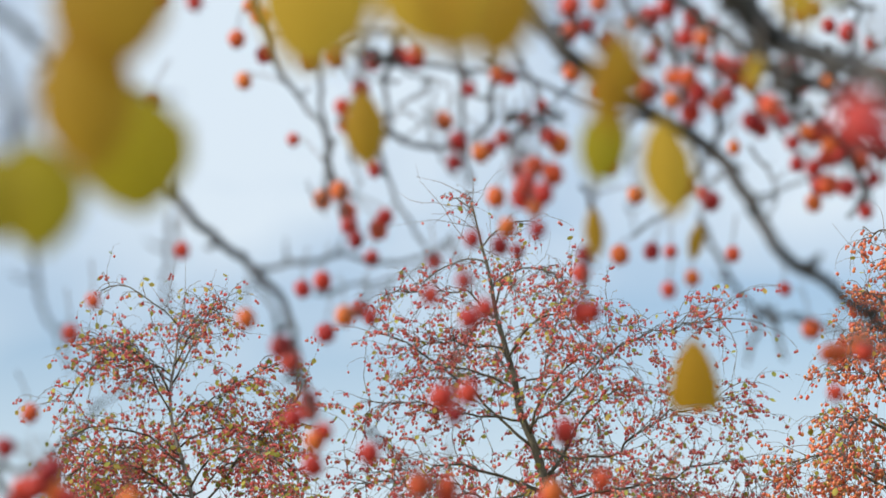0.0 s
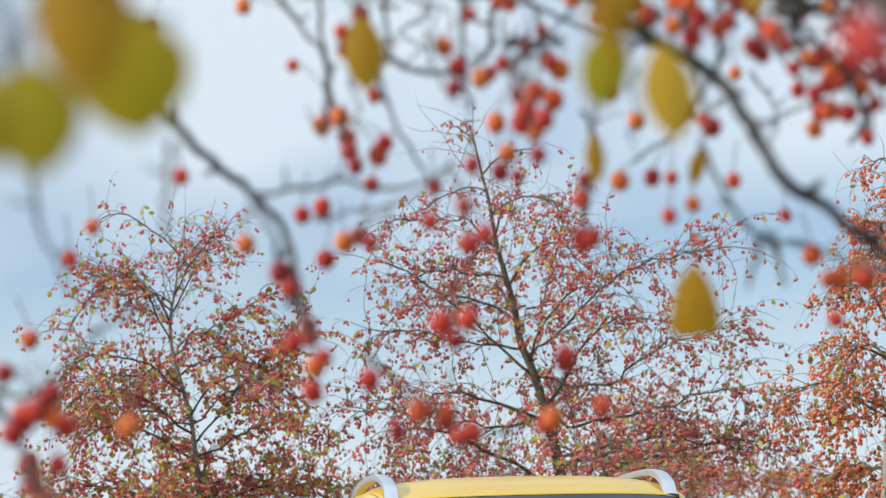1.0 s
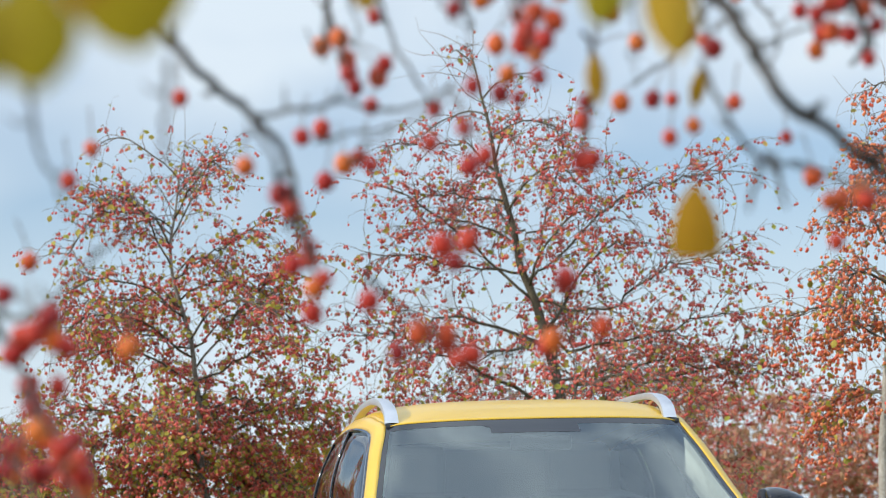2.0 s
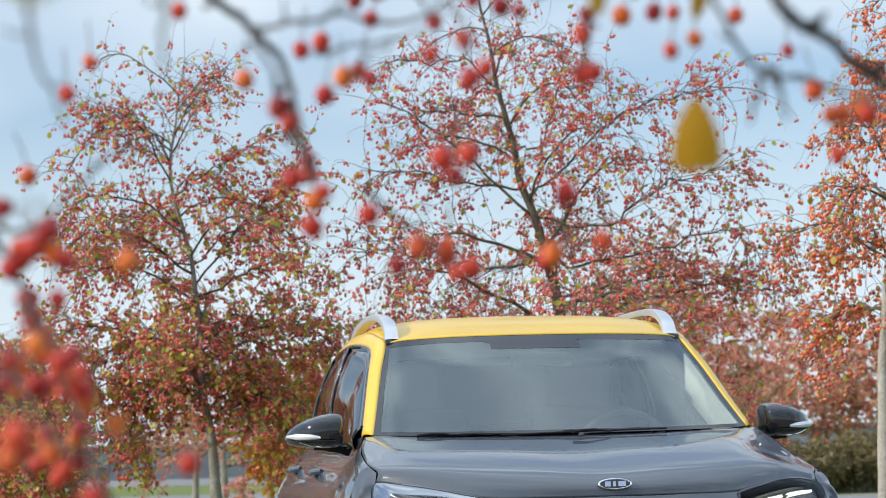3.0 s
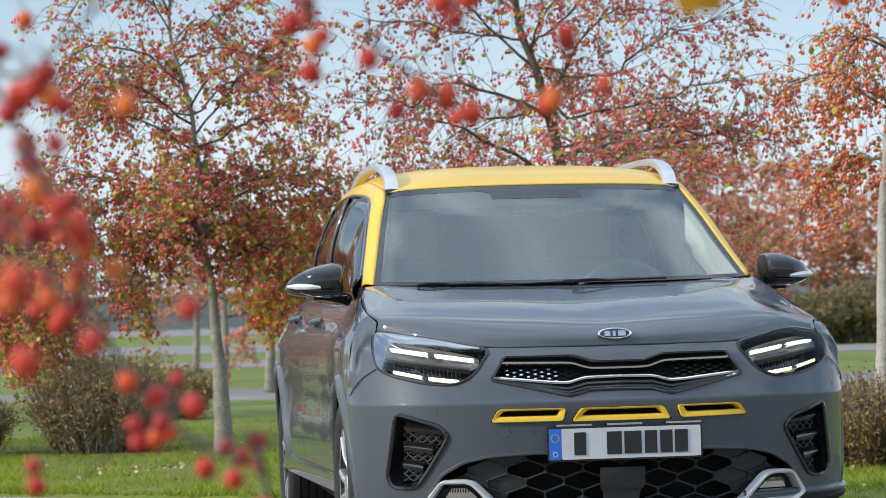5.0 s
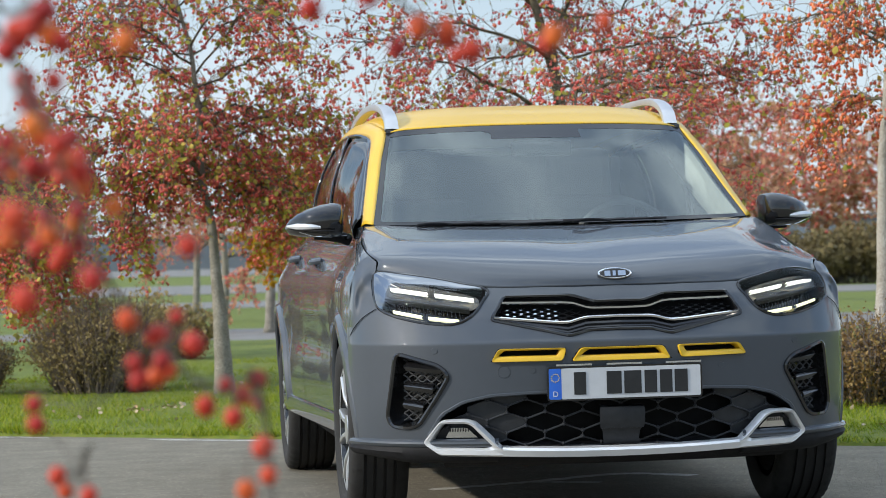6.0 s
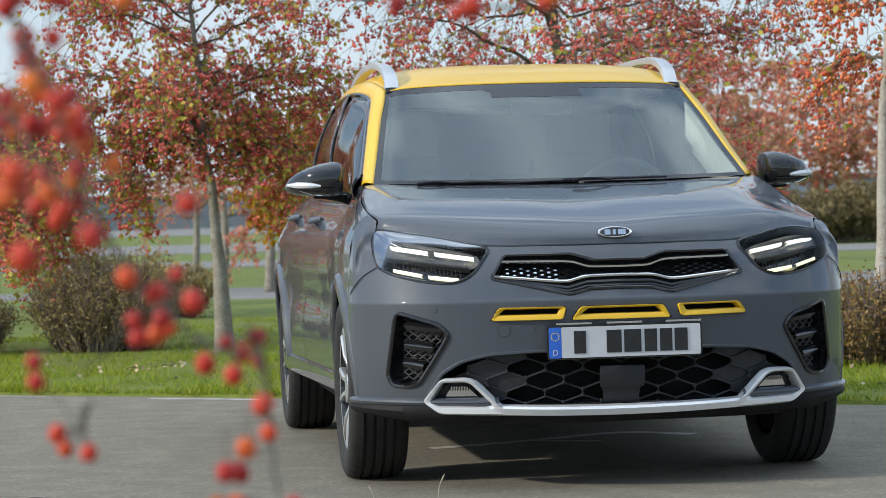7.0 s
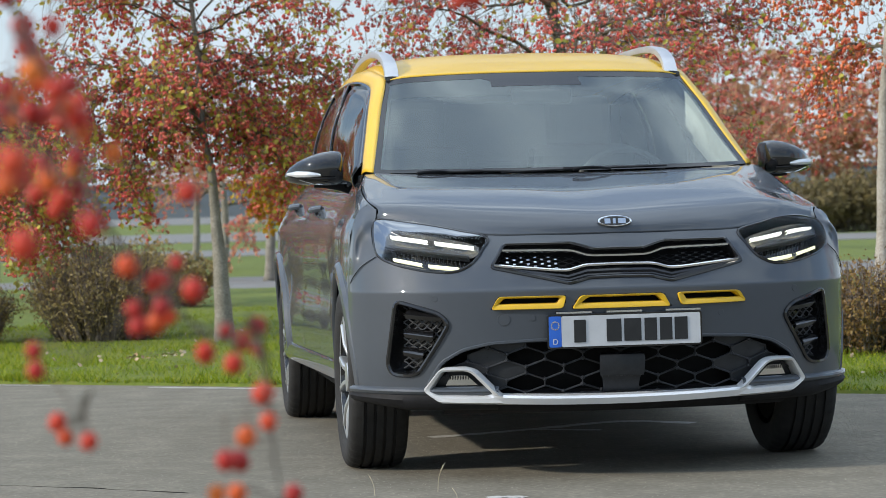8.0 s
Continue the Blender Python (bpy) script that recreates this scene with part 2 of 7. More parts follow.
class Build:
    """Gathers vertices and faces, then makes one mesh object of them."""

    def __init__(self):
        self.v, self.f, self.n = [], [], 0

    def add(self, verts, faces):
        verts = np.asarray(verts, float).reshape(-1, 3)
        self.v.append(verts)
        self.f.extend([tuple(int(i) + self.n for i in f) for f in faces])
        self.n += len(verts)
        return self

    def grid(self, p, closed=False, keep=None):
        p = np.asarray(p, float)
        r, c = p.shape[:2]
        faces = []
        for i in range(r - 1):
            for j in range(c if closed else c - 1):
                if keep is None or keep[i, j]:
                    k = (j + 1) % c
                    faces.append((i * c + j, i * c + k, (i + 1) * c + k, (i + 1) * c + j))
        return self.add(p.reshape(-1, 3), faces)

    def tube(self, path, radii, sides=8, caps=True):
        p = np.asarray(path, float)
        r = np.broadcast_to(np.asarray(radii, float), (len(p),))
        t = np.gradient(p, axis=0)
        t /= np.linalg.norm(t, axis=1)[:, None] + 1e-12
        ref = np.array([0.0, 0, 1]) if abs(t[:, 2]).mean() < 0.8 else np.array([1.0, 0, 0])
        a = np.cross(t, ref)
        a /= np.linalg.norm(a, axis=1)[:, None] + 1e-12
        b = np.cross(t, a)
        ang = np.linspace(0, 2 * math.pi, sides, endpoint=False)
        ring = p[:, None] + r[:, None, None] * (np.cos(ang)[None, :, None] * a[:, None] + np.sin(ang)[None, :, None] * b[:, None])
        start = self.n
        self.grid(ring, closed=True)
        if caps:
            self.f.append(tuple(start + i for i in range(sides))[::-1])
            self.f.append(tuple(start + (len(p) - 1) * sides + i for i in range(sides)))
        return self

    def loop(self, path, radii, sides=6):
        """A closed tube."""
        p = np.asarray(path, float)
        q = np.vstack([p, p[:1]])
        t = np.roll(p, -1, 0) - np.roll(p, 1, 0)
        t /= np.linalg.norm(t, axis=1)[:, None] + 1e-12
        a = np.cross(t, np.array([0, 1.0, 0]))
        a /= np.linalg.norm(a, axis=1)[:, None] + 1e-12
        b = np.cross(t, a)
        ang = np.linspace(0, 2 * math.pi, sides, endpoint=False)
        ring = p[:, None] + radii * (np.cos(ang)[None, :, None] * a[:, None] + np.sin(ang)[None, :, None] * b[:, None])
        return self.grid(np.concatenate([ring, ring[:1]]), closed=True)

    def balls(self, centres, radii, level=1, squash=1.0):
        v, f = ICO[level]
        c, r = np.asarray(centres, float).reshape(-1, 3), np.broadcast_to(np.asarray(radii, float), (len(centres),))
        pts = c[:, None] + r[:, None, None] * v[None] * np.array([1, 1, squash])
        fs = f[None] + (np.arange(len(c)) * len(v))[:, None, None]
        return self.add(pts.reshape(-1, 3), fs.reshape(-1, 3))

    def box(self, lo, hi):
        (a, b, c), (d, e, g) = lo, hi
        v = [(x, y, z) for x in (a, d) for y in (b, e) for z in (c, g)]
        return self.add(v, [(0, 1, 3, 2), (4, 6, 7, 5), (0, 4, 5, 1), (2, 3, 7, 6), (0, 2, 6, 4), (1, 5, 7, 3)])

    def prism(self, outline, lo, hi):
        """Outline in x, y between two heights."""
        n = len(outline)
        v = [(x, y, lo) for x, y in outline] + [(x, y, hi) for x, y in outline]
        return self.add(v, [tuple(range(n))[::-1], tuple(range(n, 2 * n))] + [(i, (i + 1) % n, n + (i + 1) % n, n + i) for i in range(n)])

    def make(self, name, material, parent=None, label="", smooth=True, thick=0.0, bevel=0.0):
        me = bpy.data.meshes.new(name)
        me.from_pydata(np.concatenate(self.v).tolist(), [], self.f)
        if smooth:
            me.polygons.foreach_set("use_smooth", [True] * len(me.polygons))
        me.materials.append(material)
        me.update()
        if smooth and CREASE[0]:
            me.set_sharp_from_angle(angle=CREASE[0])
        ob = new(name, me)
        if parent is not None:
            ob.parent = parent
        if thick:
            m = ob.modifiers.new("thickness", "SOLIDIFY")
            m.thickness, m.offset = thick, 0.0
        if bevel:
            m = ob.modifiers.new("bevel", "BEVEL")
            m.width, m.segments, m.limit_method = bevel, 2, "ANGLE"
        if label:
            tagged(ob, label)
        return ob


def curve(points, n=8, closed=False):
    """Smooth line through points, n steps for each span."""
    p = np.asarray(points, float)
    if closed:
        q = np.vstack([p[-1:], p, p[:2]])
    else:
        q = np.vstack([2 * p[0] - p[1], p, 2 * p[-1] - p[-2]])
    out = []
    for i in range(1, len(q) - 2):
        t = np.linspace(0, 1, n, endpoint=False)[:, None]
        a, b, c, d = q[i - 1:i + 3]
        out.append(0.5 * (2 * b + (c - a) * t + (2 * a - 5 * b + 4 * c - d) * t ** 2 + (3 * b - a - 3 * c + d) * t ** 3))
    if not closed:
        out.append(p[-1:])
    return np.vstack(out)


def sheet(rows, nr=6, nc=6, both=False):
    """Smooth surface through rows of points; both: rows run from the middle outwards and are mirrored."""
    p = np.asarray(rows, float)
    if both:
        m = p[:, :0:-1].copy()
        m[:, :, 0] *= -1
        p = np.concatenate([m, p], axis=1)
    p = np.stack([curve(r, nc) for r in p])
    return np.stack([curve(p[:, j], nr) for j in range(p.shape[1])], axis=1)


def inside(poly, x, y):
    """Whether points lie in a polygon."""
    hit = np.zeros(np.shape(x), bool)
    for (ax, ay), (bx, by) in zip(poly, np.roll(poly, -1, 0)):
        cross = (ay > y) != (by > y)
        hit ^= cross & (x < (bx - ax) * (y - ay) / (by - ay + 1e-15) + ax)
    return hit


def thing(name, label, category, place=(0, 0, 0), turn=0.0, group=""):
    ob = new(name)
    ob.matrix_world = pose(*place, 0, 0, turn)
    return tagged(ob, label, category, group)


# ---- ground ----
rng = np.random.default_rng(7)
EDGE_A, EDGE_B = np.array([-2.924, 5.276]), np.array([1.477, 2.796])
EDGE_D = (EDGE_B - EDGE_A) / np.linalg.norm(EDGE_B - EDGE_A)
EDGE_N = np.array([-EDGE_D[1], EDGE_D[0]])


def past_edge(s, d):
    """Place s metres along the road's edge and d metres into the grass."""
    return EDGE_A + EDGE_D * s + EDGE_N * d


def strip(s0, s1, d0, d1, z0, z1):
    return Build().prism([tuple(past_edge(s, d)) for s, d in ((s0, d0), (s1, d0), (s1, d1), (s0, d1))], z0, z1)


def ground():
    g = Build().grid([[(x, y, -0.06) for x in np.linspace(-1500, 1500, 13)] for y in np.linspace(-1500, 1500, 13)])
    tagged(g.make("ground", TURF, smooth=False), "wide green grassland behind the road", "ground", kind="structure")
    tagged(strip(-70, 70, -80, 0, -0.05, 0.0).make("road", ASPHALT, smooth=False), "worn grey asphalt road with fine cracks and grit", "road", kind="structure")
    # verge: gently uneven turf whose front edge creeps over the asphalt
    s, d = np.linspace(-45, 45, 361), np.concatenate([[0, 0.02, 0.08, 0.2], np.linspace(0.4, 14.5, 60)])
    p = np.zeros((len(d), len(s), 3))
    for i, di in enumerate(d):
        for j, sj in enumerate(s):
            creep = 0.03 * noise.noise((sj * 3.0, 0, 0)) + 0.025 * noise.noise((sj * 11.0, 4, 0)) if i < 3 else 0
            rise = 0.0 if i == 0 else 0.012 + 0.02 * min(1, di / 0.2) + 0.02 * noise.noise((sj * 0.8, di * 0.8, 3)) * min(1, di)
            p[i, j] = (*past_edge(sj, di + creep - 0.02), rise if i else -0.02)
    tagged(Build().grid(p).make("grass_verge", TURF), "sunlit green grass verge with fallen leaves", "grass", kind="structure")


def blades():
    b, n = Build(), 190000
    s, d = rng.uniform(-4.5, 11.0, n), rng.uniform(0, 1, n) ** 1.5 * 11.0
    xy = EDGE_A[None] + EDGE_D[None] * s[:, None] + EDGE_N[None] * d[:, None]
    clump = np.array([noise.noise((x * 1.6, y * 1.6, 0)) for x, y in xy])
    h = (0.020 + 0.032 * rng.random(n)) * (1 + 1.0 * clump)
    a, lean = rng.uniform(0, 2 * math.pi, n), rng.normal(0, 0.8, (n, 2))
    w = 0.002 + 0.003 * rng.random(n)
    side = np.stack([np.cos(a), np.sin(a), 0 * a], 1) * w[:, None]
    base = np.column_stack([xy, np.full(n, 0.01)])
    tip = base + np.column_stack([lean * h[:, None], h + 0.01])
    v = np.stack([base - side, base + side, tip], 1).reshape(-1, 3)
    b.add(v, np.arange(3 * n).reshape(-1, 3))
    tagged(b.make("grass", GRASS, smooth=False), "short green autumn grass with yellowed blades", "grass", kind="stuff")


def leaf_shape(size, curl=0.2, long=1.35, blunt=False):
    """A pointed oval leaf, bent along its rib: vertices and faces."""
    rows, out = [(0.0, 0.05), (0.15, 0.55), (0.4, 0.95), (0.65, 0.9), (0.88, 0.5), (1.0, 0.04)], []
    if blunt:
        rows = [(0.0, 0.05), (0.12, 0.38), (0.35, 0.72), (0.62, 0.92), (0.9, 0.96), (1.0, 0.62)]
    for t, w in rows:
        bend = curl * (t - 0.5) ** 2
        out += [(-0.5 * w, t * long, 0.12 * w + bend), (0, t * long, bend), (0.5 * w, t * long, 0.12 * w + bend)]
    faces = [q for i in range(len(rows) - 1) for q in ((3 * i, 3 * i + 1, 3 * i + 4, 3 * i + 3), (3 * i + 1, 3 * i + 2, 3 * i + 5, 3 * i + 4))]
    return np.array(out) * size, faces


def turned(v, e):
    return v @ np.array(Euler(e).to_matrix()).T


def litter():
    b = Build()
    for i in range(150):
        s, d = rng.uniform(-3, 9), rng.uniform(0.05, 5)
        if i < 30:
            s, d = -0.2 + rng.normal(0, 0.13), 1.65 + rng.normal(0, 0.22)
        v, f = leaf_shape(0.017 + 0.013 * rng.random(), 0.5)
        v = turned(v, (rng.normal(0, 0.5), rng.normal(0, 0.5), rng.uniform(0, 6.28)))
        b.add(v + np.array([*past_edge(s, d), 0.055]), f)
    tagged(b.make("fallen_leaves", shader("dry_leaf", (0.36, 0.27, 0.16), ((0.50, 0.40, 0.29), (0.34, 0.17, 0.06)), 30, island=True, rough=0.7)),
           "dry pale fallen leaves scattered over the grass", "leaves", kind="stuff")
    g = Build()
    c = np.column_stack([rng.uniform(-3.6, 2.6, 30000), rng.uniform(-1.7, 1, 30000) + np.abs(rng.normal(0, 1.6, 30000)), np.full(30000, 0.0006)])
    g.balls(c[(c[:, :2] - EDGE_A) @ EDGE_N < -0.03], 0.0019, 1, 0.5)
    g.v[0][:, 2] = np.maximum(g.v[0][:, 2], -0.002)
    tagged(g.make("road_grit", shader("grit", (0.19, 0.17, 0.135), ((0.25, 0.23, 0.18), (0.38, 0.355, 0.29)), 30, island=True, rough=0.9)), "loose pale grit lying on the asphalt", "grit", kind="stuff")


ground()
blades()
litter()


def paint_line(name, points, width, label):
    b, p = Build(), curve(points, 10)
    t = np.gradient(p, axis=0)
    n = np.column_stack([-t[:, 1], t[:, 0]]) / np.linalg.norm(t, axis=1)[:, None]
    w = width * (1 + 0.25 * rng.normal(0, 1, len(p)).clip(-1, 1))[:, None] / 2
    b.grid([np.column_stack([p - n * w, np.full(len(p), 0.002)]), np.column_stack([p + n * w, np.full(len(p), 0.002)])])
    tagged(b.make(name, PAINTLINE, smooth=False), label, "road marking", kind="structure")


paint_line("road_marking", [(-0.562, 1.04), (-0.364, 1.155), (-0.13, 1.31), (0.237, 1.575), (0.53, 1.40)], 0.075, "worn white painted zigzag line on the asphalt")
paint_line("road_marking", [(-0.15, 1.28), (0.02, 1.22), (0.13, 1.18)], 0.05, "worn white painted line on the asphalt")
paint_line("road_marking", [tuple(past_edge(s, -0.14)) for s in (1.05, 1.4, 1.75)], 0.05, "faded white edge line along the grass")
paint_line("road_marking", [tuple(past_edge(s, -0.10)) for s in (-1.6, -0.6, 0.35)], 0.03, "faded white edge line along the grass")
paint_line("road_marking", [(-0.37, -1.25), (-0.316, -1.235), (-0.248, -1.265)], 0.05, "scrap of worn white paint on the asphalt")


def crack(points):
    p = curve([(x, y, 0.0) for x, y in points], 14)
    p[:, :2] += np.array([[0.02 * noise.noise((x * 9, y * 9, 1)), 0.02 * noise.noise((x * 9, y * 9, 5))] for x, y, _ in p])
    b = Build().tube(p + np.array([0, 0, 0.0005]), [0.0004 + 0.0030 * max(0.0, 0.3 + noise.noise((x * 6, y * 6, 7))) for x, y, _ in p], 5)
    tagged(b.make("road_crack", DARK), "dark tarred crack running across the asphalt", "crack", kind="structure")


crack([(-3.2, 0.15), (-2.3, -0.30), (-1.7, -0.62), (-1.35, -0.86)])


def far_paths():
    for k, (y0, y1, zz) in enumerate(((22.0, 28.6, -0.045), (47.5, 56.5, -0.045), (74.5, 108.0, -0.04), (195, 420, -0.035))):
        b = Build().prism([(-160, y0), (160, y0 + 3), (160, y1 + 3), (-160, y1)], zz - 0.02, zz)
        tagged(b.make(f"path_{k + 1}", GRAVEL, smooth=False), "pale grey asphalt lane between strips of grass", "path", kind="structure")


far_paths()


# ---- car ----
car = thing("car", "grey crossover car with yellow roof, lit headlamps, parked on asphalt", "car", (0, 0, 0), 7.45)
AXLE, WHEEL_R = 2.47, 0.325
CREASE[0] = radians(38)
PLAN = curve([(0, -0.80), (0.25, -0.79), (0.45, -0.755), (0.62, -0.69), (0.74, -0.60), (0.82, -0.50), (0.862, -0.41), (0.874, -0.345)], 24)


SLOPE = curve([(0.15, 0.11), (0.2, 0.075), (0.25, 0.05), (0.3, 0.032), (0.38, 0.015), (0.45, 0.006), (0.53, 0.001), (0.6, -0.002), (0.636, -0.003), (0.644, -0.002), (0.652, 0.002), (0.7, 0.022), (0.75, 0.045), (0.8, 0.074), (0.85, 0.112), (0.9, 0.165), (0.95, 0.23)], 16)


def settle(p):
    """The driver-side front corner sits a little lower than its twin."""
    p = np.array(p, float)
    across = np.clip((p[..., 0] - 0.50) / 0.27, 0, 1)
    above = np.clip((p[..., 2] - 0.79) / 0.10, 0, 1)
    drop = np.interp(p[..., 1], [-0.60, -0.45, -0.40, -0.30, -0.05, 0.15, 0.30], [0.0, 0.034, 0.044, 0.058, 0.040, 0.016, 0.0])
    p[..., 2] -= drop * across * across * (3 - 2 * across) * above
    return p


def front(u, z, off=0.0, settled=True):
    """A point of the car's nose at sideways u and height z, off metres proud of it."""
    u, z = np.asarray(u, float), np.asarray(z, float)

    def skin(a, h):
        return np.interp(np.abs(a), PLAN[:, 0], PLAN[:, 1]) + np.interp(h, SLOPE[:, 0], SLOPE[:, 1])
    e = 0.012
    w = skin(u, z)
    du, dz = (skin(u + e, z) - skin(u - e, z)) / (2 * e), (skin(u, z + e) - skin(u, z - e)) / (2 * e)
    n = np.stack([du, -np.ones_like(w), dz], -1)
    n /= np.linalg.norm(n, axis=-1)[..., None]
    p = np.stack([u, w, z], -1) + n * np.asarray(off)[..., None]
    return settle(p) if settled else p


def outline(poly, n=10, soft=True):
    p = np.asarray(poly, float)
    if soft:
        return curve(p, n, closed=True)
    q = np.vstack([p, p[:1]])
    return np.vstack([q[i] + (q[i + 1] - q[i]) * np.linspace(0, 1, n, endpoint=False)[:, None] for i in range(len(p))])


def rounded(poly, r=0.02, n=5):
    """Corners of a polygon cut round, with points along the sides."""
    p, out = np.asarray(poly, float), []
    for i in range(len(p)):
        a, b, c = p[i - 1], p[i], p[(i + 1) % len(p)]
        k = min(r, 0.45 * np.linalg.norm(a - b), 0.45 * np.linalg.norm(c - b))
        s, e = b + (a - b) / np.linalg.norm(a - b) * k, b + (c - b) / np.linalg.norm(c - b) * k
        t = np.linspace(0, 1, n)[:, None]
        out.append((1 - t) ** 2 * s + 2 * t * (1 - t) * b + t ** 2 * e)
        nxt = p[(i + 1) % len(p)]
        far = nxt + (b - nxt) / np.linalg.norm(b - nxt) * min(r, 0.45 * np.linalg.norm(c - b))
        m = max(2, int(np.linalg.norm(far - e) / 0.02))
        out.append(e + (far - e) * np.linspace(0, 1, m, endpoint=False)[1:, None])
    return np.vstack(out)


def cap(poly, off, rings=6, shape=1.0):
    """The nose's skin inside an outline, at an offset, as a mesh that ends on the outline."""
    p, c = np.asarray(poly), np.mean(poly, 0)
    g = [front(*(c + (p - c) * r * shape).T, off) for r in np.linspace(0.02, 1, rings)]
    return Build().grid(g, closed=True)


def wall(b, poly, o0, o1, s0=1.0, s1=1.0, steps=3):
    """A rim from one offset to another."""
    p, c = np.asarray(poly), np.mean(poly, 0)
    g = [front(*(c + (p - c) * (s0 + (s1 - s0) * t)).T, o0 + (o1 - o0) * t) for t in np.linspace(0, 1, steps)]
    return b.grid(g, closed=True)


def flip(poly):
    return [(-u, z) for u, z in poly][::-1]


LAMP = [(0.432, 0.818), (0.52, 0.842), (0.60, 0.860), (0.70, 0.878), (0.772, 0.887), (0.787, 0.862), (0.790, 0.81), (0.781, 0.766), (0.74, 0.739), (0.66, 0.716), (0.58, 0.706), (0.53, 0.712), (0.485, 0.737), (0.452, 0.778)]
GRILLE_TOP = [(0.0, 0.772), (0.085, 0.772), (0.155, 0.793), (0.38, 0.794)]
GRILLE_LOW = [(0.428, 0.718), (0.172, 0.660), (0.105, 0.677), (0.0, 0.679)]
GRILLE = GRILLE_TOP + GRILLE_LOW
GRILLE = GRILLE + [(-u, z) for u, z in GRILLE[-2:0:-1]]
FOG = [(0.738, 0.612), (0.605, 0.570), (0.572, 0.535), (0.60, 0.485), (0.668, 0.372), (0.70, 0.360), (0.752, 0.366), (0.765, 0.40)]
MOUTH = [(0.0, 0.474), (0.30, 0.474), (0.44, 0.467), (0.53, 0.447), (0.60, 0.405), (0.645, 0.325), (0.56, 0.285), (0.41, 0.283), (0.0, 0.272)]
MOUTH = MOUTH + [(-u, z) for u, z in MOUTH[-2:0:-1]]
VENTS = ([(-0.437, 0.578), (-0.412, 0.622), (-0.188, 0.621), (-0.200, 0.578)], [(-0.172, 0.575), (-0.140, 0.620), (0.140, 0.620), (0.165, 0.575)], [(0.200, 0.578), (0.186, 0.621), (0.405, 0.622), (0.430, 0.582)])


def nose():
    u = np.concatenate([-PLAN[::-1, 0], PLAN[1:, 0]])
    dense = np.interp(np.linspace(0, len(u) - 1, 330), np.arange(len(u)), u)
    z = np.linspace(0.245, 0.826, 140)
    uu, zz = np.meshgrid(dense, z)
    p = front(uu, zz)
    cu, cz = (uu[1:, 1:] + uu[:-1, :-1]) / 2, (zz[1:, 1:] + zz[:-1, :-1]) / 2
    keep = np.ones(cu.shape, bool)
    for poly in (LAMP, flip(LAMP), GRILLE, FOG, flip(FOG), MOUTH, *VENTS):
        keep &= ~inside(np.asarray(poly), cu, cz)
    a = np.abs(cu)
    keep &= ~((a > 0.775) & (cz > np.interp(a, [0.775, 0.79, 0.845, 0.88], [0.79, 0.78, 0.715, 0.69])))
    keep &= ~((a > 0.45) & (cz > 0.80))
    keep &= ~((a > 0.42) & (cz < 0.316)) & (cz > 0.284)
    mid = (p[1:, 1:] + p[:-1, :-1]) / 2
    keep &= ~((a > 0.75) & (mid[..., 1] ** 2 + (mid[..., 2] - 0.325) ** 2 < 0.388 ** 2))
    bumper = Build().grid(p, keep=keep).make("front_bumper", PAINT, car, "glossy grey front bumper")
    # near-black hull behind the openings; their deep shade is in its colour
    Build().grid(front(uu[18::4, ::6], zz[18::4, ::6], -0.085)).make("opening_shade", DARK, car)
    # lower lip and corner cladding
    profile = ((0.322, -0.004), (0.3185, 0.006), (0.313, 0.014), (0.303, 0.017), (0.288, 0.013), (0.274, 0.004), (0.266, -0.012), (0.263, -0.04))
    for side in (-1, 1):
        ends = np.sort(dense[(dense * side < 0.866) & (dense * side > 0.41)])
        Build().grid([front(ends, np.full(len(ends), 0.322 - (0.322 - zk) * 0.6), o) for zk, o in profile]).make("valance", PAINT, car, "grey rounded lower edge of the bumper")
        taper = np.clip((np.abs(ends) - 0.70) / 0.17, 0, 1)
        skirt = ((0.300, -0.002), (0.296, 0.008), (0.280, 0.015), (0.258, 0.010), (0.240, -0.004), (0.228, -0.03), (0.224, -0.09))
        Build().grid([front(ends, 0.300 - (0.300 - zk) * (1 - 0.45 * taper), o) for zk, o in skirt]).make("corner_cladding", PLASTIC, car, "matt black plastic corner cladding")
    mid = dense[np.abs(dense) < 0.60]
    g = [front(mid, np.full(len(mid), zk), o) for zk, o in ((0.272, -0.012), (0.262, -0.004), (0.246, -0.008), (0.222, -0.020), (0.210, -0.034), (0.206, -0.10))]
    Build().grid(g).make("lower_lip", PLASTIC, car, "matt black lower bumper lip")
    for u, h, r in ((-0.618, 0.619, 0.010), (0.618, 0.619, 0.010), (-0.395, 0.545, 0.021), (-0.30, 0.548, 0.009), (0.34, 0.548, 0.009)):
        t = np.linspace(0, 2 * math.pi, 24, endpoint=False)
        dot = Build().loop(front(u + r * np.cos(t), h + r * np.sin(t), 0.0), 0.0012)
        dot.grid([front(u + r * k * np.cos(t), h + r * k * np.sin(t), 0.0015) for k in (0.02, 0.9)], closed=True)
        dot.make("parking_sensor" if r < 0.015 else "tow_cover", PAINT, bumper)
    s = Build()
    wall(s, rounded(GRILLE, 0.012), 0.003, -0.05)
    s.make("grille_surround", PLASTIC, car)
    return bumper


nose()


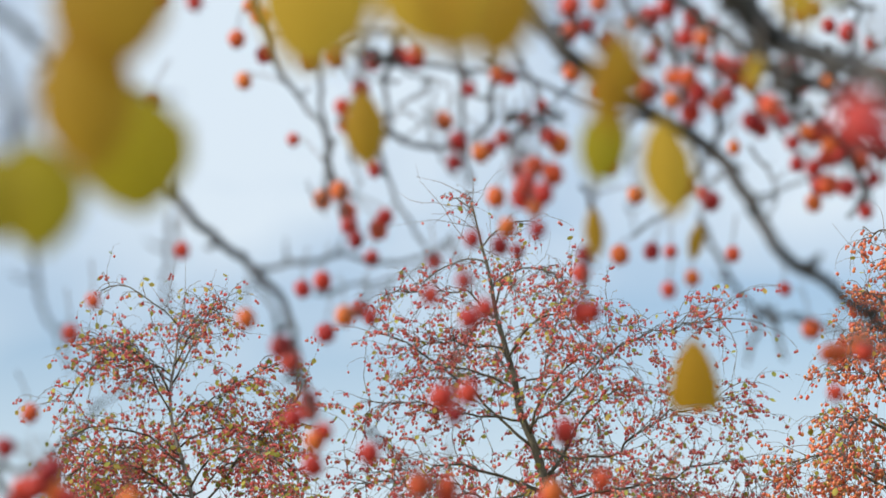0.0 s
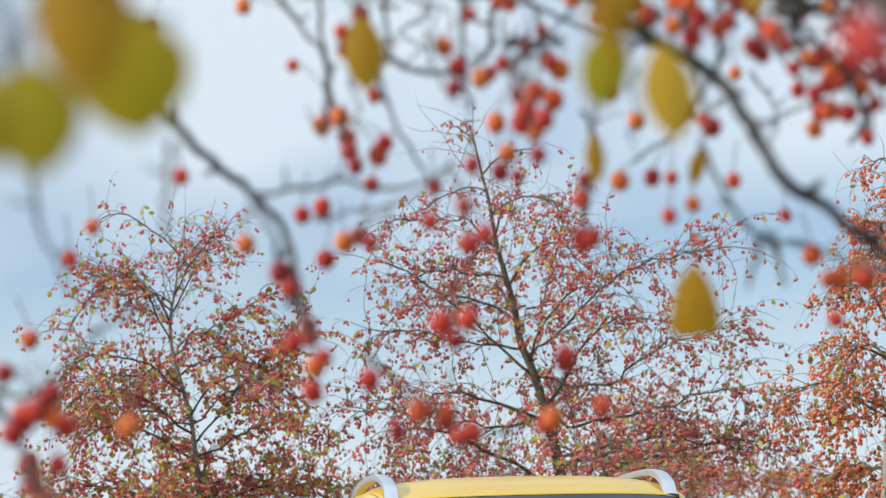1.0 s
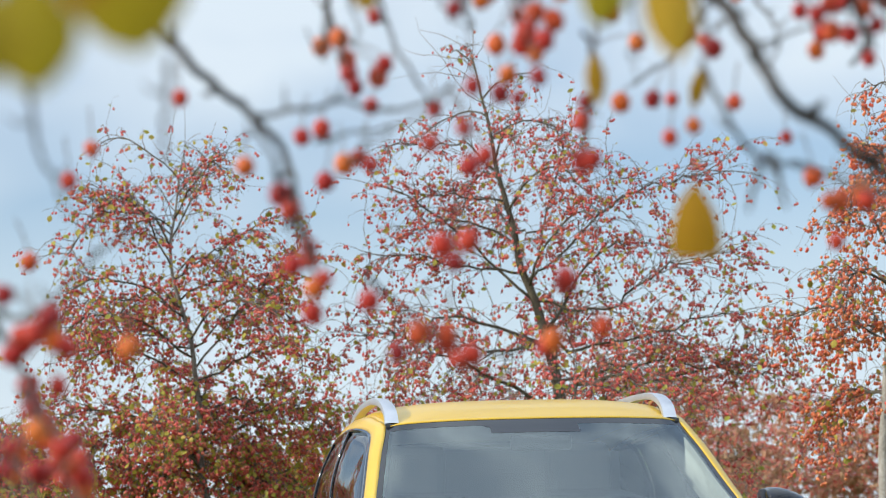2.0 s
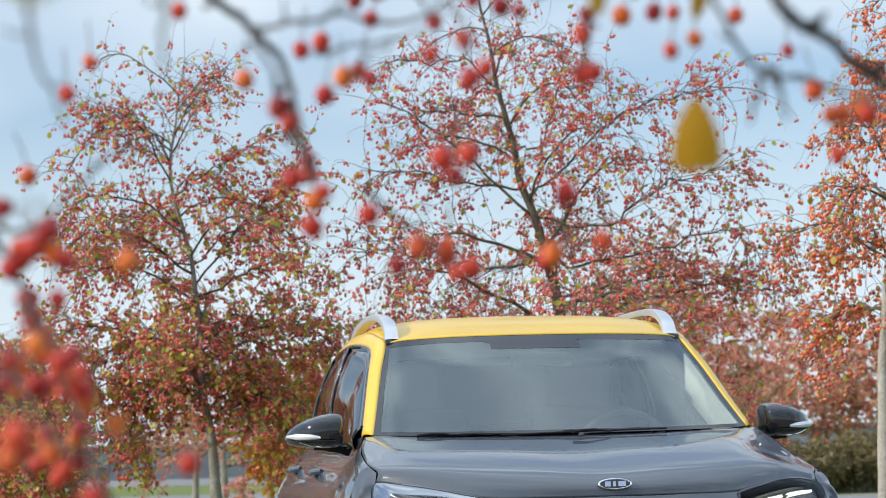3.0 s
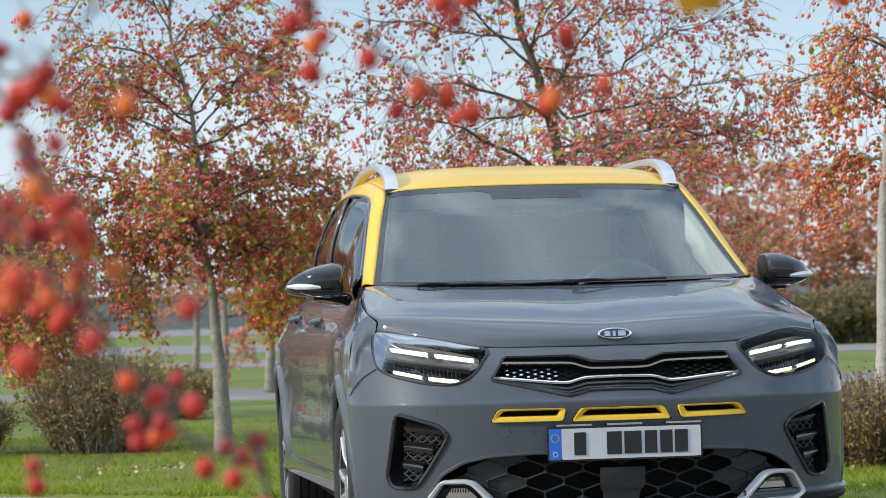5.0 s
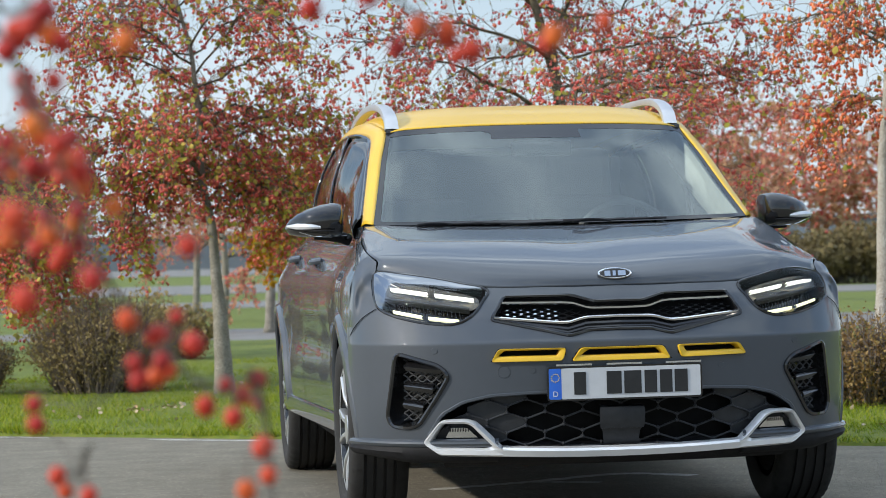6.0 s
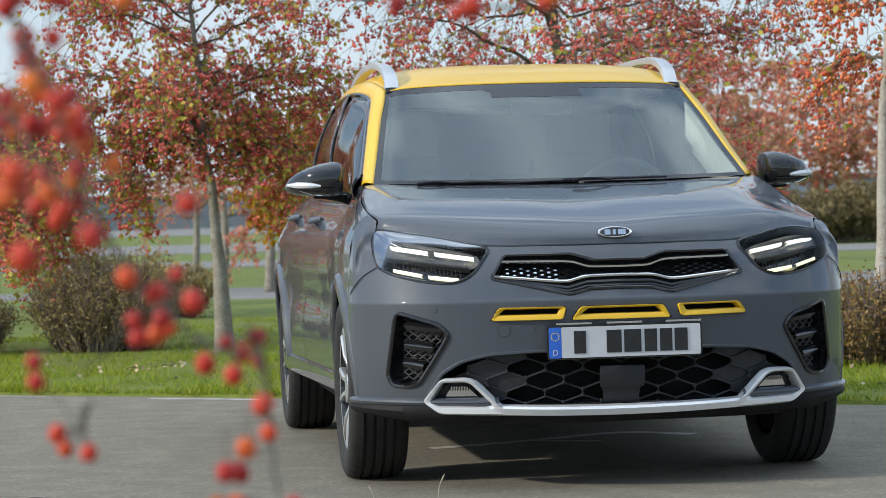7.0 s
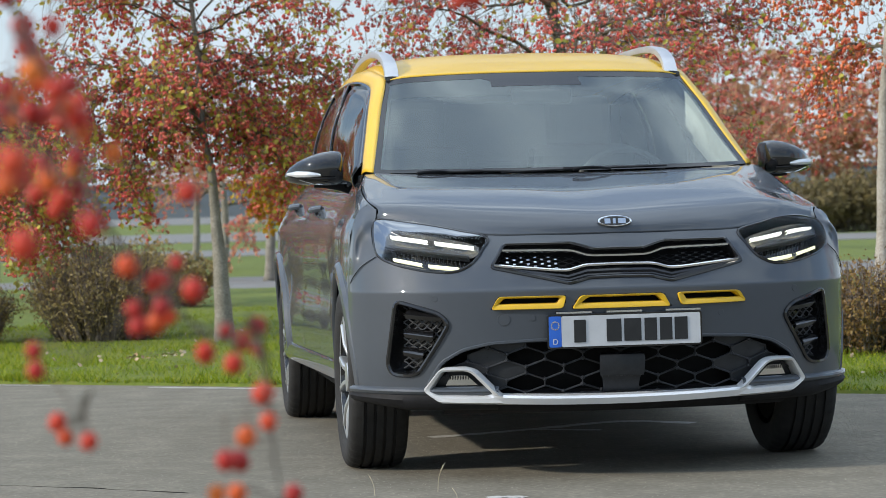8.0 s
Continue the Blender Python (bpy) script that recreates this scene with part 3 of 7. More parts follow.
def grille():
    g = cap(rounded(GRILLE, 0.012), -0.05, 5).make("grille", DARK, car, "gloss black upper grille with chrome lines")
    rim = Build().loop(front(*rounded(GRILLE, 0.012).T, 0.001), 0.006)
    rim.make("grille_rim", GLOSS, g)
    for name, pts in (("chrome_trim", [(0.388, 0.777), (0.160, 0.773), (0.100, 0.753), (0.0, 0.752)]), ("chrome_trim", [(0.424, 0.727), (0.180, 0.703), (0.115, 0.721), (0.0, 0.723)])):
        p = pts + [(-u, z) for u, z in pts[-2::-1]]
        q = np.vstack([np.linspace(p[i], p[i + 1], 14, endpoint=False) for i in range(len(p) - 1)] + [p[-1:]])
        k = np.ones(7) / 7
        q[3:-3] = np.column_stack([np.convolve(q[:, i], k, "valid") for i in range(2)])
        b = Build()
        prof = [(-0.0055, -0.004), (-0.0045, 0.004), (0.0, 0.007), (0.0045, 0.004), (0.0055, -0.004)]
        b.grid([front(q[:, 0], q[:, 1] + dz, do - 0.006) for dz, do in prof])
        b.make(name, CHROME, g, "bright chrome grille line")
    # lower black step under the chrome line
    low = [(0.424, 0.7205), (0.176, 0.686), (0.110, 0.703), (0.0, 0.705)]
    low = low + [(-u, z) for u, z in low[-2::-1]]
    q = np.vstack([np.linspace(low[i], low[i + 1], 10, endpoint=False) for i in range(len(low) - 1)] + [low[-1:]])
    Build().tube(front(*q.T, -0.012), 0.0085, 8).make("grille_step", GLOSS, g)
    low2 = q.copy()
    low2[:, 1] -= np.interp(np.abs(q[:, 0]), [0, 0.1, 0.17, 0.42], [0.015, 0.015, 0.014, 0.001])
    Build().tube(front(*low2.T, -0.006), 0.006, 8).make("grille_step", GLOSS, g)
    # diamond lattice with raised studs towards the sides
    net, stud, dull = Build(), Build(), Build()
    top = np.array([(-u, z) for u, z in [(0.388, 0.777), (0.160, 0.773), (0.100, 0.753), (0.0, 0.752)]][::1])
    bot = np.array([(-u, z) for u, z in [(0.424, 0.727), (0.180, 0.703), (0.115, 0.721), (0.0, 0.723)]][::1])
    for side in (-1, 1):
        for i in range(16):
            u = 0.045 + i * 0.0235
            hi, lo = np.interp(u, -top[::-1, 0], top[::-1, 1]), np.interp(u, -bot[::-1, 0], bot[::-1, 1])
            for j in range(6):
                z = 0.700 + j * 0.0165 + (i % 2) * 0.00825
                if lo + 0.008 < z < hi - 0.008:
                    net.tube(front(np.array([u - 0.015, u + 0.015]) * side, np.array([z - 0.0065, z + 0.0065]), -0.038), 0.0014, 5)
                    net.tube(front(np.array([u - 0.015, u + 0.015]) * side, np.array([z + 0.0065, z - 0.0065]), -0.038), 0.0014, 5)
                    # studs are alike: chrome on one side paints in the light it catches
                    if u > 0.20:
                        (stud if side < 0 else dull).tube(front(np.array([u - 0.005, u + 0.005]) * side, np.array([z, z]), -0.035), 0.0032, 6)
    tagged(net.make("lattice", PLASTIC, g), kind="stuff")
    tagged(stud.make("stud_field", CHROME, g, "small studs, coloured bright on the glinting side"), kind="stuff")
    tagged(dull.make("stud_field", GREYPLASTIC, g, "small studs, coloured dark on the side without glint"), kind="stuff")


grille()


def vents():
    for poly in VENTS:
        p, c = rounded(poly, 0.012), np.mean(poly, 0)
        inner = c + (rounded([tuple(c + (np.array(q) - c) * np.array([0.82, 0.42]) + np.array([0, 0.006])) for q in poly], 0.006) - c)
        m = len(p)
        inner = np.array([inner[int(i * len(inner) / m)] for i in range(m)])
        g = [front(*p.T, 0.0), front(*p.T, 0.008), front(*(p * 0.9 + inner * 0.1).T, 0.012), front(*(p * 0.35 + inner * 0.65).T, 0.010), front(*inner.T, 0.004), front(*inner.T, -0.03)]
        v = Build().grid(g, closed=True).make("air_slot", YELLOW, car, "yellow framed slot in the bumper")
        cap(inner, -0.03, 4, 1.0).make("slot_cavity", DARK, v)


vents()


def headlamp(side):
    poly = np.array(LAMP) * np.array([side, 1])
    p = outline(poly, 6)
    lamp = cap(p, -0.065, 8).make("headlight", GLOSS, car, "lit headlamp with four bright strips behind clear glass")
    rim = Build()
    wall(rim, p, 0.002, -0.065, 1.0, 0.99, 4)
    rim.loop(front(*p.T, 0.0), 0.0055)
    rim.make("lamp_rim", GLOSS, lamp)
    c = np.mean(p, 0)
    lens = Build().grid([front(*(c + (p - c) * r).T, 0.003 + 0.018 * (1 - r ** 2)) for r in np.linspace(0.02, 1, 12)], closed=True).make("lamp_lens", LENS, lamp, "clear curved lens")
    lens.visible_shadow = False
    # bright reflector bowl along the upper half, smoked projector band below
    bowl = [(0.47, 0.807), (0.60, 0.842), (0.74, 0.868), (0.777, 0.872), (0.778, 0.80), (0.70, 0.792), (0.58, 0.772), (0.49, 0.765)]
    q = outline(np.array(bowl) * np.array([side, 1]), 5)
    c = np.mean(q, 0)
    Build().grid([front(*(c + (q - c) * r).T, -0.03 - 0.028 * (1 - r ** 2)) for r in np.linspace(0.03, 1, 7)], closed=True).make("reflector", REFLECTOR, lamp, "chrome reflector bowl")
    fins = Build()
    for k in range(17):
        u = (0.535 + 0.0135 * k) * side
        z0, z1 = np.interp(abs(u), [0.53, 0.76], [0.738, 0.766]), np.interp(abs(u), [0.53, 0.76], [0.770, 0.800])
        fins.tube(front(np.array([u, u]), np.array([z0, z1]), -0.042), 0.0013, 5)
    fins.make("lamp_fins", WEB, lamp, "dark upright fins")
    shelf = np.linspace(0.50, 0.77, 20)
    zs = np.interp(shelf, [0.50, 0.77], [0.768, 0.806])
    Build().grid([front(shelf * side, zs + d, o) for d, o in ((0.004, -0.055), (0.005, -0.022), (-0.002, -0.018), (-0.006, -0.022), (-0.006, -0.055))]).make("lamp_shelf", GREYPLASTIC, lamp)
    for a, b, h in (((0.747, 0.836), (0.630, 0.817), 0.0050), ((0.607, 0.814), (0.480, 0.794), 0.0042), ((0.745, 0.757), (0.655, 0.738), 0.005), ((0.634, 0.734), (0.536, 0.722), 0.005)):
        t = np.linspace(0, 1, 9)
        u, z = (a[0] + (b[0] - a[0]) * t) * side, a[1] + (b[1] - a[1]) * t
        body = Build()
        body.grid([front(u, z - h, -0.028), front(u, z - h, -0.014), front(u, z + h, -0.014), front(u, z + h, -0.028)])
        body.make("light_strip", LED if a[1] > 0.79 or b[1] > 0.79 else LED_LOW, lamp, "glowing white light strip")


headlamp(-1)
headlamp(1)


def fog_unit(side):
    poly = np.array(FOG) * np.array([side, 1])
    p = rounded(poly, 0.022)
    unit = cap(p, -0.06, 6).make("side_intake", GLOSS, car, "gloss black side intake with faceted blades")
    b = Build()
    wall(b, p, 0.004, -0.06, 1.0, 0.96, 4)
    b.loop(front(*p.T, 0.002), 0.008)
    b.make("intake_rim", GLOSS, unit)
    for k, (z, u0, u1) in enumerate(((0.555, 0.60, 0.715), (0.490, 0.628, 0.718), (0.428, 0.66, 0.722))):
        blade = Build()
        uu = np.linspace(u0, u1, 10) * side
        dz = np.linspace(-0.012, 0.008, 10)
        sec = [(-0.010, -0.045), (-0.014, -0.012), (0.0, -0.004), (0.012, -0.014), (0.020, -0.045)]
        blade.grid([front(uu, z + dz * 0 + s + 0.012 * np.linspace(0, 1, 10), o + 0 * uu) for s, o in sec])
        blade.make("blade", GLOSS, unit)
    net = Build()
    for i in range(6):
        for j in range(8):
            u, z = 0.580 + 0.031 * i, 0.380 + 0.0265 * j
            if inside(np.array(FOG), np.array(u), np.array(z)) and inside(np.array(FOG), np.array(u + 0.03), np.array(z + 0.024)):
                x = u + np.array([0, 0.010, 0.020, 0.030])
                net.tube(front(x * side, z + np.array([0, 0.006, 0.018, 0.024]), -0.036), 0.0024, 6)
                net.tube(front(x * side, z + np.array([0.024, 0.018, 0.006, 0]), -0.036), 0.0024, 6)
    tagged(net.make("lattice", GREYPLASTIC, unit), kind="stuff")


fog_unit(-1)
fog_unit(1)


def mouth():
    p = rounded(MOUTH, 0.02)
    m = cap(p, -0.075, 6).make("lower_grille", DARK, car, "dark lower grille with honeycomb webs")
    b = Build()
    wall(b, p, 0.002, -0.075, 1.0, 0.99, 3)
    b.make("mouth_rim", PLASTIC, m)
    Build().loop(front(*p.T, -0.001), 0.0065).make("mouth_lip", PAINT, m)
    # honeycomb: flat grey webs near the edges, open cells in the middle
    cells = Build()
    poly = np.asarray(MOUTH)
    for j in range(5):
        for i in range(-5, 6):
            u, z = (i + 0.5 * (j % 2)) * 0.130, 0.276 + j * 0.046
            if not inside(poly * np.array([0.97, 1]), np.array(u), np.array(z)):
                continue
            cu, cz = u + np.array([0, 0.065, 0.065, 0, -0.065, -0.065]), z + np.array([0.035, 0.011, -0.011, -0.035, -0.011, 0.011])
            cz = cz.clip(0.276, 0.472)
            depth = -0.03 - 0.012 * np.cos(u * 4)
            cells.loop(front(cu, cz, depth), 0.0034, 5)
            cells.balls(front(cu[::3], cz[::3], depth), [0.008, 0.008], 1)
            if abs(u) > 0.33:
                fill = np.column_stack([cu, cz])
                c = fill.mean(0)
                Build().grid([front(*(c + (fill - c) * r).T, depth - 0.004) for r in (0.02, 1.0)], closed=True).make("blank_cell", WEB, m)
    cells.make("honeycomb", WEB, m, "dark grey honeycomb web")
    sensor = Build()
    sensor.grid([front(np.array([-0.075, 0.0, 0.075]) * s, np.full(3, z), o) for s, z, o in ((0.95, 0.418, -0.045), (1.0, 0.416, -0.014), (1.03, 0.405, -0.008), (1.03, 0.36, -0.008), (0.98, 0.344, -0.010), (0.92, 0.340, -0.024), (0.86, 0.33, -0.026), (0.80, 0.285, -0.028))])
    sensor.make("sensor_cover", WEB, m, "flat grey sensor cover")


mouth()


def skid():
    bar, n = Build(), 60
    u = np.linspace(-0.40, 0.40, n)
    z = 0.272 + 0.012 * (np.abs(u) / 0.46) ** 2
    bar.grid([front(u, z + dz, o) for dz, o in ((0.014, -0.01), (0.016, 0.016), (0.010, 0.024), (-0.010, 0.022), (-0.016, 0.010), (-0.016, -0.01))])
    plate = bar.make("skid_bar", SILVER, car, "satin silver skid bar under the lower grille")
    for side in (-1, 1):
        outer = rounded(np.array([(0.655, 0.312), (0.600, 0.388), (0.520, 0.390), (0.487, 0.380), (0.40, 0.292), (0.35, 0.289), (0.35, 0.264), (0.60, 0.270)]) * np.array([side, 1]), 0.014)
        inner = rounded(np.array([(0.630, 0.315), (0.592, 0.376), (0.522, 0.377), (0.503, 0.370), (0.438, 0.302), (0.445, 0.296), (0.46, 0.295), (0.60, 0.298)]) * np.array([side, 1]), 0.010)
        inner = np.array([inner[int(i * len(inner) / len(outer))] for i in range(len(outer))])
        g = [front(*outer.T, -0.01), front(*outer.T, 0.012), front(*(outer * 0.7 + inner * 0.3).T, 0.022), front(*(outer * 0.2 + inner * 0.8).T, 0.018), front(*inner.T, 0.008), front(*inner.T, -0.04)]
        f = Build().grid(g, closed=True).make("lamp_frame", SILVER, plate, "silver frame round the fog lamp")
        cap(inner, -0.035, 4).make("lamp_cavity", PLASTIC, plate)
        glass_poly = rounded(np.array([(0.592, 0.318), (0.572, 0.358), (0.52, 0.358), (0.478, 0.318)]) * np.array([side, 1]), 0.008)
        cap(glass_poly, -0.012, 4).make("fog_lamp", CHROME, plate, "small clear fog lamp")
        ribs = Build()
        for i in range(8):
            uu = (0.515 + i * 0.0085) * side
            ribs.tube(front(np.array([uu, uu]), np.array([0.345, 0.357]), -0.008), 0.0016, 5)
        ribs.make("lamp_ribs", GLOSS, plate)


skid()


def letters(text, size, place, parent, material, name, stretch=1.0, squeeze=1.0, align="CENTER"):
    """Built-in font as a mesh standing upright, facing forward along -y of the parent."""
    cu = bpy.data.curves.new(name, "FONT")
    cu.body, cu.size, cu.align_x, cu.align_y, cu.extrude, cu.offset = text, size, align, "CENTER", 0.0008, 0.0
    tmp = bpy.data.objects.new(name, cu)
    scene.collection.objects.link(tmp)
    me = bpy.data.meshes.new_from_object(tmp.evaluated_get(bpy.context.evaluated_depsgraph_get()))
    bpy.data.objects.remove(tmp)
    me.transform(Matrix.Diagonal((squeeze, stretch, 1, 1)))
    me.transform(pose(*place, 90))
    me.materials.clear()
    me.materials.append(material)
    ob = new(name, me)
    ob.parent = parent
    return ob


def number_plate():
    y = -0.825
    b = Build().prism([tuple(q) for q in rounded([(-0.262, 0.445), (-0.262, 0.559), (0.262, 0.559), (0.262, 0.445)], 0.012)], 0, 0.008)
    v = b.v[0]
    b.v[0] = np.column_stack([v[:, 0], y - v[:, 2], v[:, 1]])
    plate = b.make("number_plate", GLOSS, car, "white number plate with a blue strip")
    for name, x0, x1, m in (("plate_face", -0.214, 0.256, PLATE_WHITE), ("blue_strip", -0.256, -0.2145, PLATE_BLUE)):
        q = Build().prism([tuple(c) for c in rounded([(x0, 0.451), (x0, 0.553), (x1, 0.553), (x1, 0.451)], 0.006)], 0.0075, 0.0105)
        v = q.v[0]
        q.v[0] = np.column_stack([v[:, 0], y - v[:, 2], v[:, 1]])
        q.make(name, m, plate)
    # the registration stands as plain bars
    for x0, x1 in ((-0.172, -0.132), (-0.062, -0.012), (-0.003, 0.055), (0.066, 0.108), (0.118, 0.160), (0.168, 0.212)):
        Build().box((x0, y - 0.0125, 0.465), (x1, y - 0.010, 0.540)).make("character_bar", INK, plate, "black character bar", smooth=False)
    letters("D", 0.026, (-0.235, y - 0.0112, 0.468), plate, PLATE_WHITE, "country_letter")
    star = Build()
    for k in range(12):
        a = k * math.pi / 6
        star.balls([(-0.235 + 0.013 * math.cos(a), y - 0.0112, 0.522 + 0.013 * math.sin(a))], [0.0021], 1)
    star.make("star_ring", shader("star_yellow", (0.75, 0.55, 0.05), rough=0.5), plate)
    for u in (-0.17, 0.0, 0.20):
        Build().box((u - 0.06, y - 0.006, 0.561), (u + 0.06, y + 0.01, 0.567)).make("plate_clip", CHROME, plate, smooth=False)


number_plate()


# body sides: half width at length w and height z
FLANK = curve([(-0.5, 0.822), (-0.45, 0.84), (-0.4, 0.856), (-0.3, 0.872), (-0.1, 0.880), (0.4, 0.854), (1.0, 0.872), (1.6, 0.897), (2.1, 0.914), (2.5, 0.917), (2.8, 0.892), (3.0, 0.848), (3.15, 0.79), (3.25, 0.73), (3.31, 0.66)], 20)


def half(w, z):
    w, z = np.asarray(w, float), np.asarray(z, float)
    p = np.interp(w, FLANK[:, 0], FLANK[:, 1])
    top = np.clip(z - 0.70, 0, None)
    low = np.clip(0.52 - z, 0, None)
    crease = 0.010 * np.exp(-((z - 0.84) / 0.05) ** 2)
    hollow = -0.014 * np.exp(-((z - 0.62) / 0.09) ** 2) * np.clip((w - 0.45) / 0.2, 0, 1) * np.clip((2.2 - w) / 0.2, 0, 1)
    shoulder = np.clip(z - 0.84, 0, None)
    return p - 0.85 * top ** 2 - 1.3 * shoulder ** 2 - 0.30 * low ** 2 + crease + hollow


def arch(w, grow=0.0):
    z = np.full(np.shape(w), 0.275)
    for c in (0.0, AXLE):
        d = np.asarray(w, float) - c
        r = 0.385 + grow
        z = np.where(np.abs(d) < r, np.maximum(z, 0.325 + np.sqrt(np.clip(r * r - d * d, 0, None))), z)
    return z


HOOD_EDGE = curve([(0.775, -0.42, 0.890), (0.768, -0.40, 0.922), (0.792, -0.30, 0.952), (0.785, -0.05, 0.990), (0.760, 0.15, 1.028), (0.742, 0.30, 1.052)], 8)


def belt(w):
    return np.interp(w, [-0.5, -0.4, 0.0, 0.3, 0.6, 1.5, 2.3, 2.8, 3.3], [0.87, 0.90, 0.935, 0.965, 0.985, 0.998, 1.02, 1.045, 1.05])


def side_panel(name, side, w0, w1, label="", bottom=None):
    w = np.unique(np.concatenate([np.linspace(w0, w1, 64), [c + 0.385 * math.cos(a) for c in (0, AXLE) for a in np.linspace(0.02, 3.12, 40) if w0 < c + 0.385 * math.cos(a) < w1]]))
    lo = arch(w) if bottom is None else np.maximum(arch(w), bottom(w))
    hi = belt(w)
    rows = []
    for t in np.linspace(0, 1, 26):
        z = lo + (hi - lo) * t
        rows.append(np.stack([side * half(w, z), w, z], -1))
    last = rows[-1]
    if w1 < 0.62:
        # roll over to the hood's edge
        e = np.stack([np.interp(w, HOOD_EDGE[:, 1], HOOD_EDGE[:, 0] + 0.004), w, np.interp(w, HOOD_EDGE[:, 1], HOOD_EDGE[:, 2])], -1)
        e[:, 0] *= side
        for t in (0.35, 0.7, 1.0):
            q = last + (e - last) * t
            q[:, 2] += 0.012 * math.sin(math.pi * t)
            rows.append(q)
    else:
        for t in (0.5, 1.0):
            q = last.copy()
            q[:, 0] -= side * 0.022 * t
            q[:, 2] += 0.010 * t
            rows.append(q)
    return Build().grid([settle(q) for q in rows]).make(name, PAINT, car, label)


def body_sides():
    gap = 0.003
    for side in (-1, 1):
        side_panel("fender", side, -0.345, 0.50 - gap)
        cheek = [[front(0.786, 0.762, 0.0, False), front(0.828, 0.732, 0.0, False), front(0.858, 0.69, 0.0, False), (half(-0.342, 0.65), -0.342, 0.65)],
                 [front(0.796, 0.81, 0.0, False), front(0.832, 0.80, 0.0, False), (0.855, -0.40, 0.785), (half(-0.342, 0.775), -0.342, 0.775)],
                 [front(0.793, 0.862, 0.0, False), (0.825, -0.41, 0.862), (0.842, -0.38, 0.862), (half(-0.342, 0.862), -0.342, 0.862)],
                 [(0.779, -0.415, 0.890), (0.800, -0.388, 0.905), (0.815, -0.366, 0.912), (0.829, -0.342, 0.918)],
                 [(0.772, -0.395, 0.922), (0.782, -0.375, 0.932), (0.789, -0.355, 0.940), (0.794, -0.335, 0.947)]]
        cheek = sheet([[tuple(float(x) for x in q) for q in row] for row in cheek], 6, 6)
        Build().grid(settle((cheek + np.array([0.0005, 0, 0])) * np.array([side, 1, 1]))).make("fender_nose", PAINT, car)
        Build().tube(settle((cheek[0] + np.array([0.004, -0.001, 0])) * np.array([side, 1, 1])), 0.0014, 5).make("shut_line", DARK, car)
        for k, (a, b) in enumerate(((0.50 + gap, 1.47 - gap), (1.47 + gap, 2.26 - gap))):
            door = side_panel("door", side, a, b, "glossy grey car door", lambda w: np.full(np.shape(w), 0.36))
            wh = b - 0.16
            z = 0.925 + 0.012 * k
            grip = curve([(side * (half(wh - 0.09, z) + d), wh + o, z + h) for d, o, h in ((-0.004, -0.10, 0.006), (0.030, -0.075, 0.002), (0.036, 0.0, 0.0), (0.030, 0.075, 0.004), (-0.004, 0.10, 0.008))], 5)
            Build().tube(grip, 0.012, 8).make("door_handle", PAINT, door, "grey pull handle")
            # no hollow is modelled: a black ellipsoid puts the recess's shade into colour
            bowl = Build().balls([(side * (half(wh, z) - 0.004), wh, z)], [1.0], 2)
            c = bowl.v[0].mean(0)
            bowl.v[0] = c + (bowl.v[0] - c) * np.array([0.008, 0.07, 0.024])
            bowl.make("handle_recess_shade", GLOSS, door)
        side_panel("rear_quarter", side, 2.26 + gap, 3.31)
        # sill with a dark lower edge
        w = np.linspace(0.36, 2.22, 40)
        s = Build().grid([np.stack([side * (half(w, np.full(40, 0.36)) + o), w, np.full(40, z)], -1) for o, z in ((-0.01, 0.362), (0.008, 0.352), (0.012, 0.315), (0.0, 0.285), (-0.06, 0.272))])
        s.make("sill", PAINT, car)
        for c in (0.0, AXLE):
            a = np.linspace(-0.12, math.pi + 0.03, 60)
            out = []
            for r, o in ((0.380, 0.0), (0.380, 0.008), (0.386, 0.016), (0.412, 0.014), (0.424, -0.002)):
                ww, zz = c + r * np.cos(a), 0.325 + r * np.sin(a)
                out.append(np.stack([side * (half(np.clip(ww, -0.42, 3.1), np.clip(zz, 0.25, 0.8)) + o), ww, zz], -1))
            lip = Build().grid(out).make("arch_trim", PAINT, car, "flared wheel arch lip")
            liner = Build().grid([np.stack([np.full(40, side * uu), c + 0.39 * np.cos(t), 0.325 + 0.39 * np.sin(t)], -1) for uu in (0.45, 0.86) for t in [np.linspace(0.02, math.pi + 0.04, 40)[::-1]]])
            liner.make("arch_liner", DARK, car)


body_sides()

SCREEN = [[(0, 0.085, 1.046), (0.35, 0.125, 1.048), (0.60, 0.215, 1.053), (0.706, 0.30, 1.058)],
          [(0, 0.33, 1.187), (0.33, 0.36, 1.186), (0.57, 0.44, 1.184), (0.667, 0.50, 1.180)],
          [(0, 0.57, 1.325), (0.31, 0.585, 1.323), (0.535, 0.65, 1.318), (0.627, 0.70, 1.310)],
          [(0, 0.80, 1.443), (0.29, 0.81, 1.441), (0.50, 0.845, 1.434), (0.588, 0.885, 1.424)]]


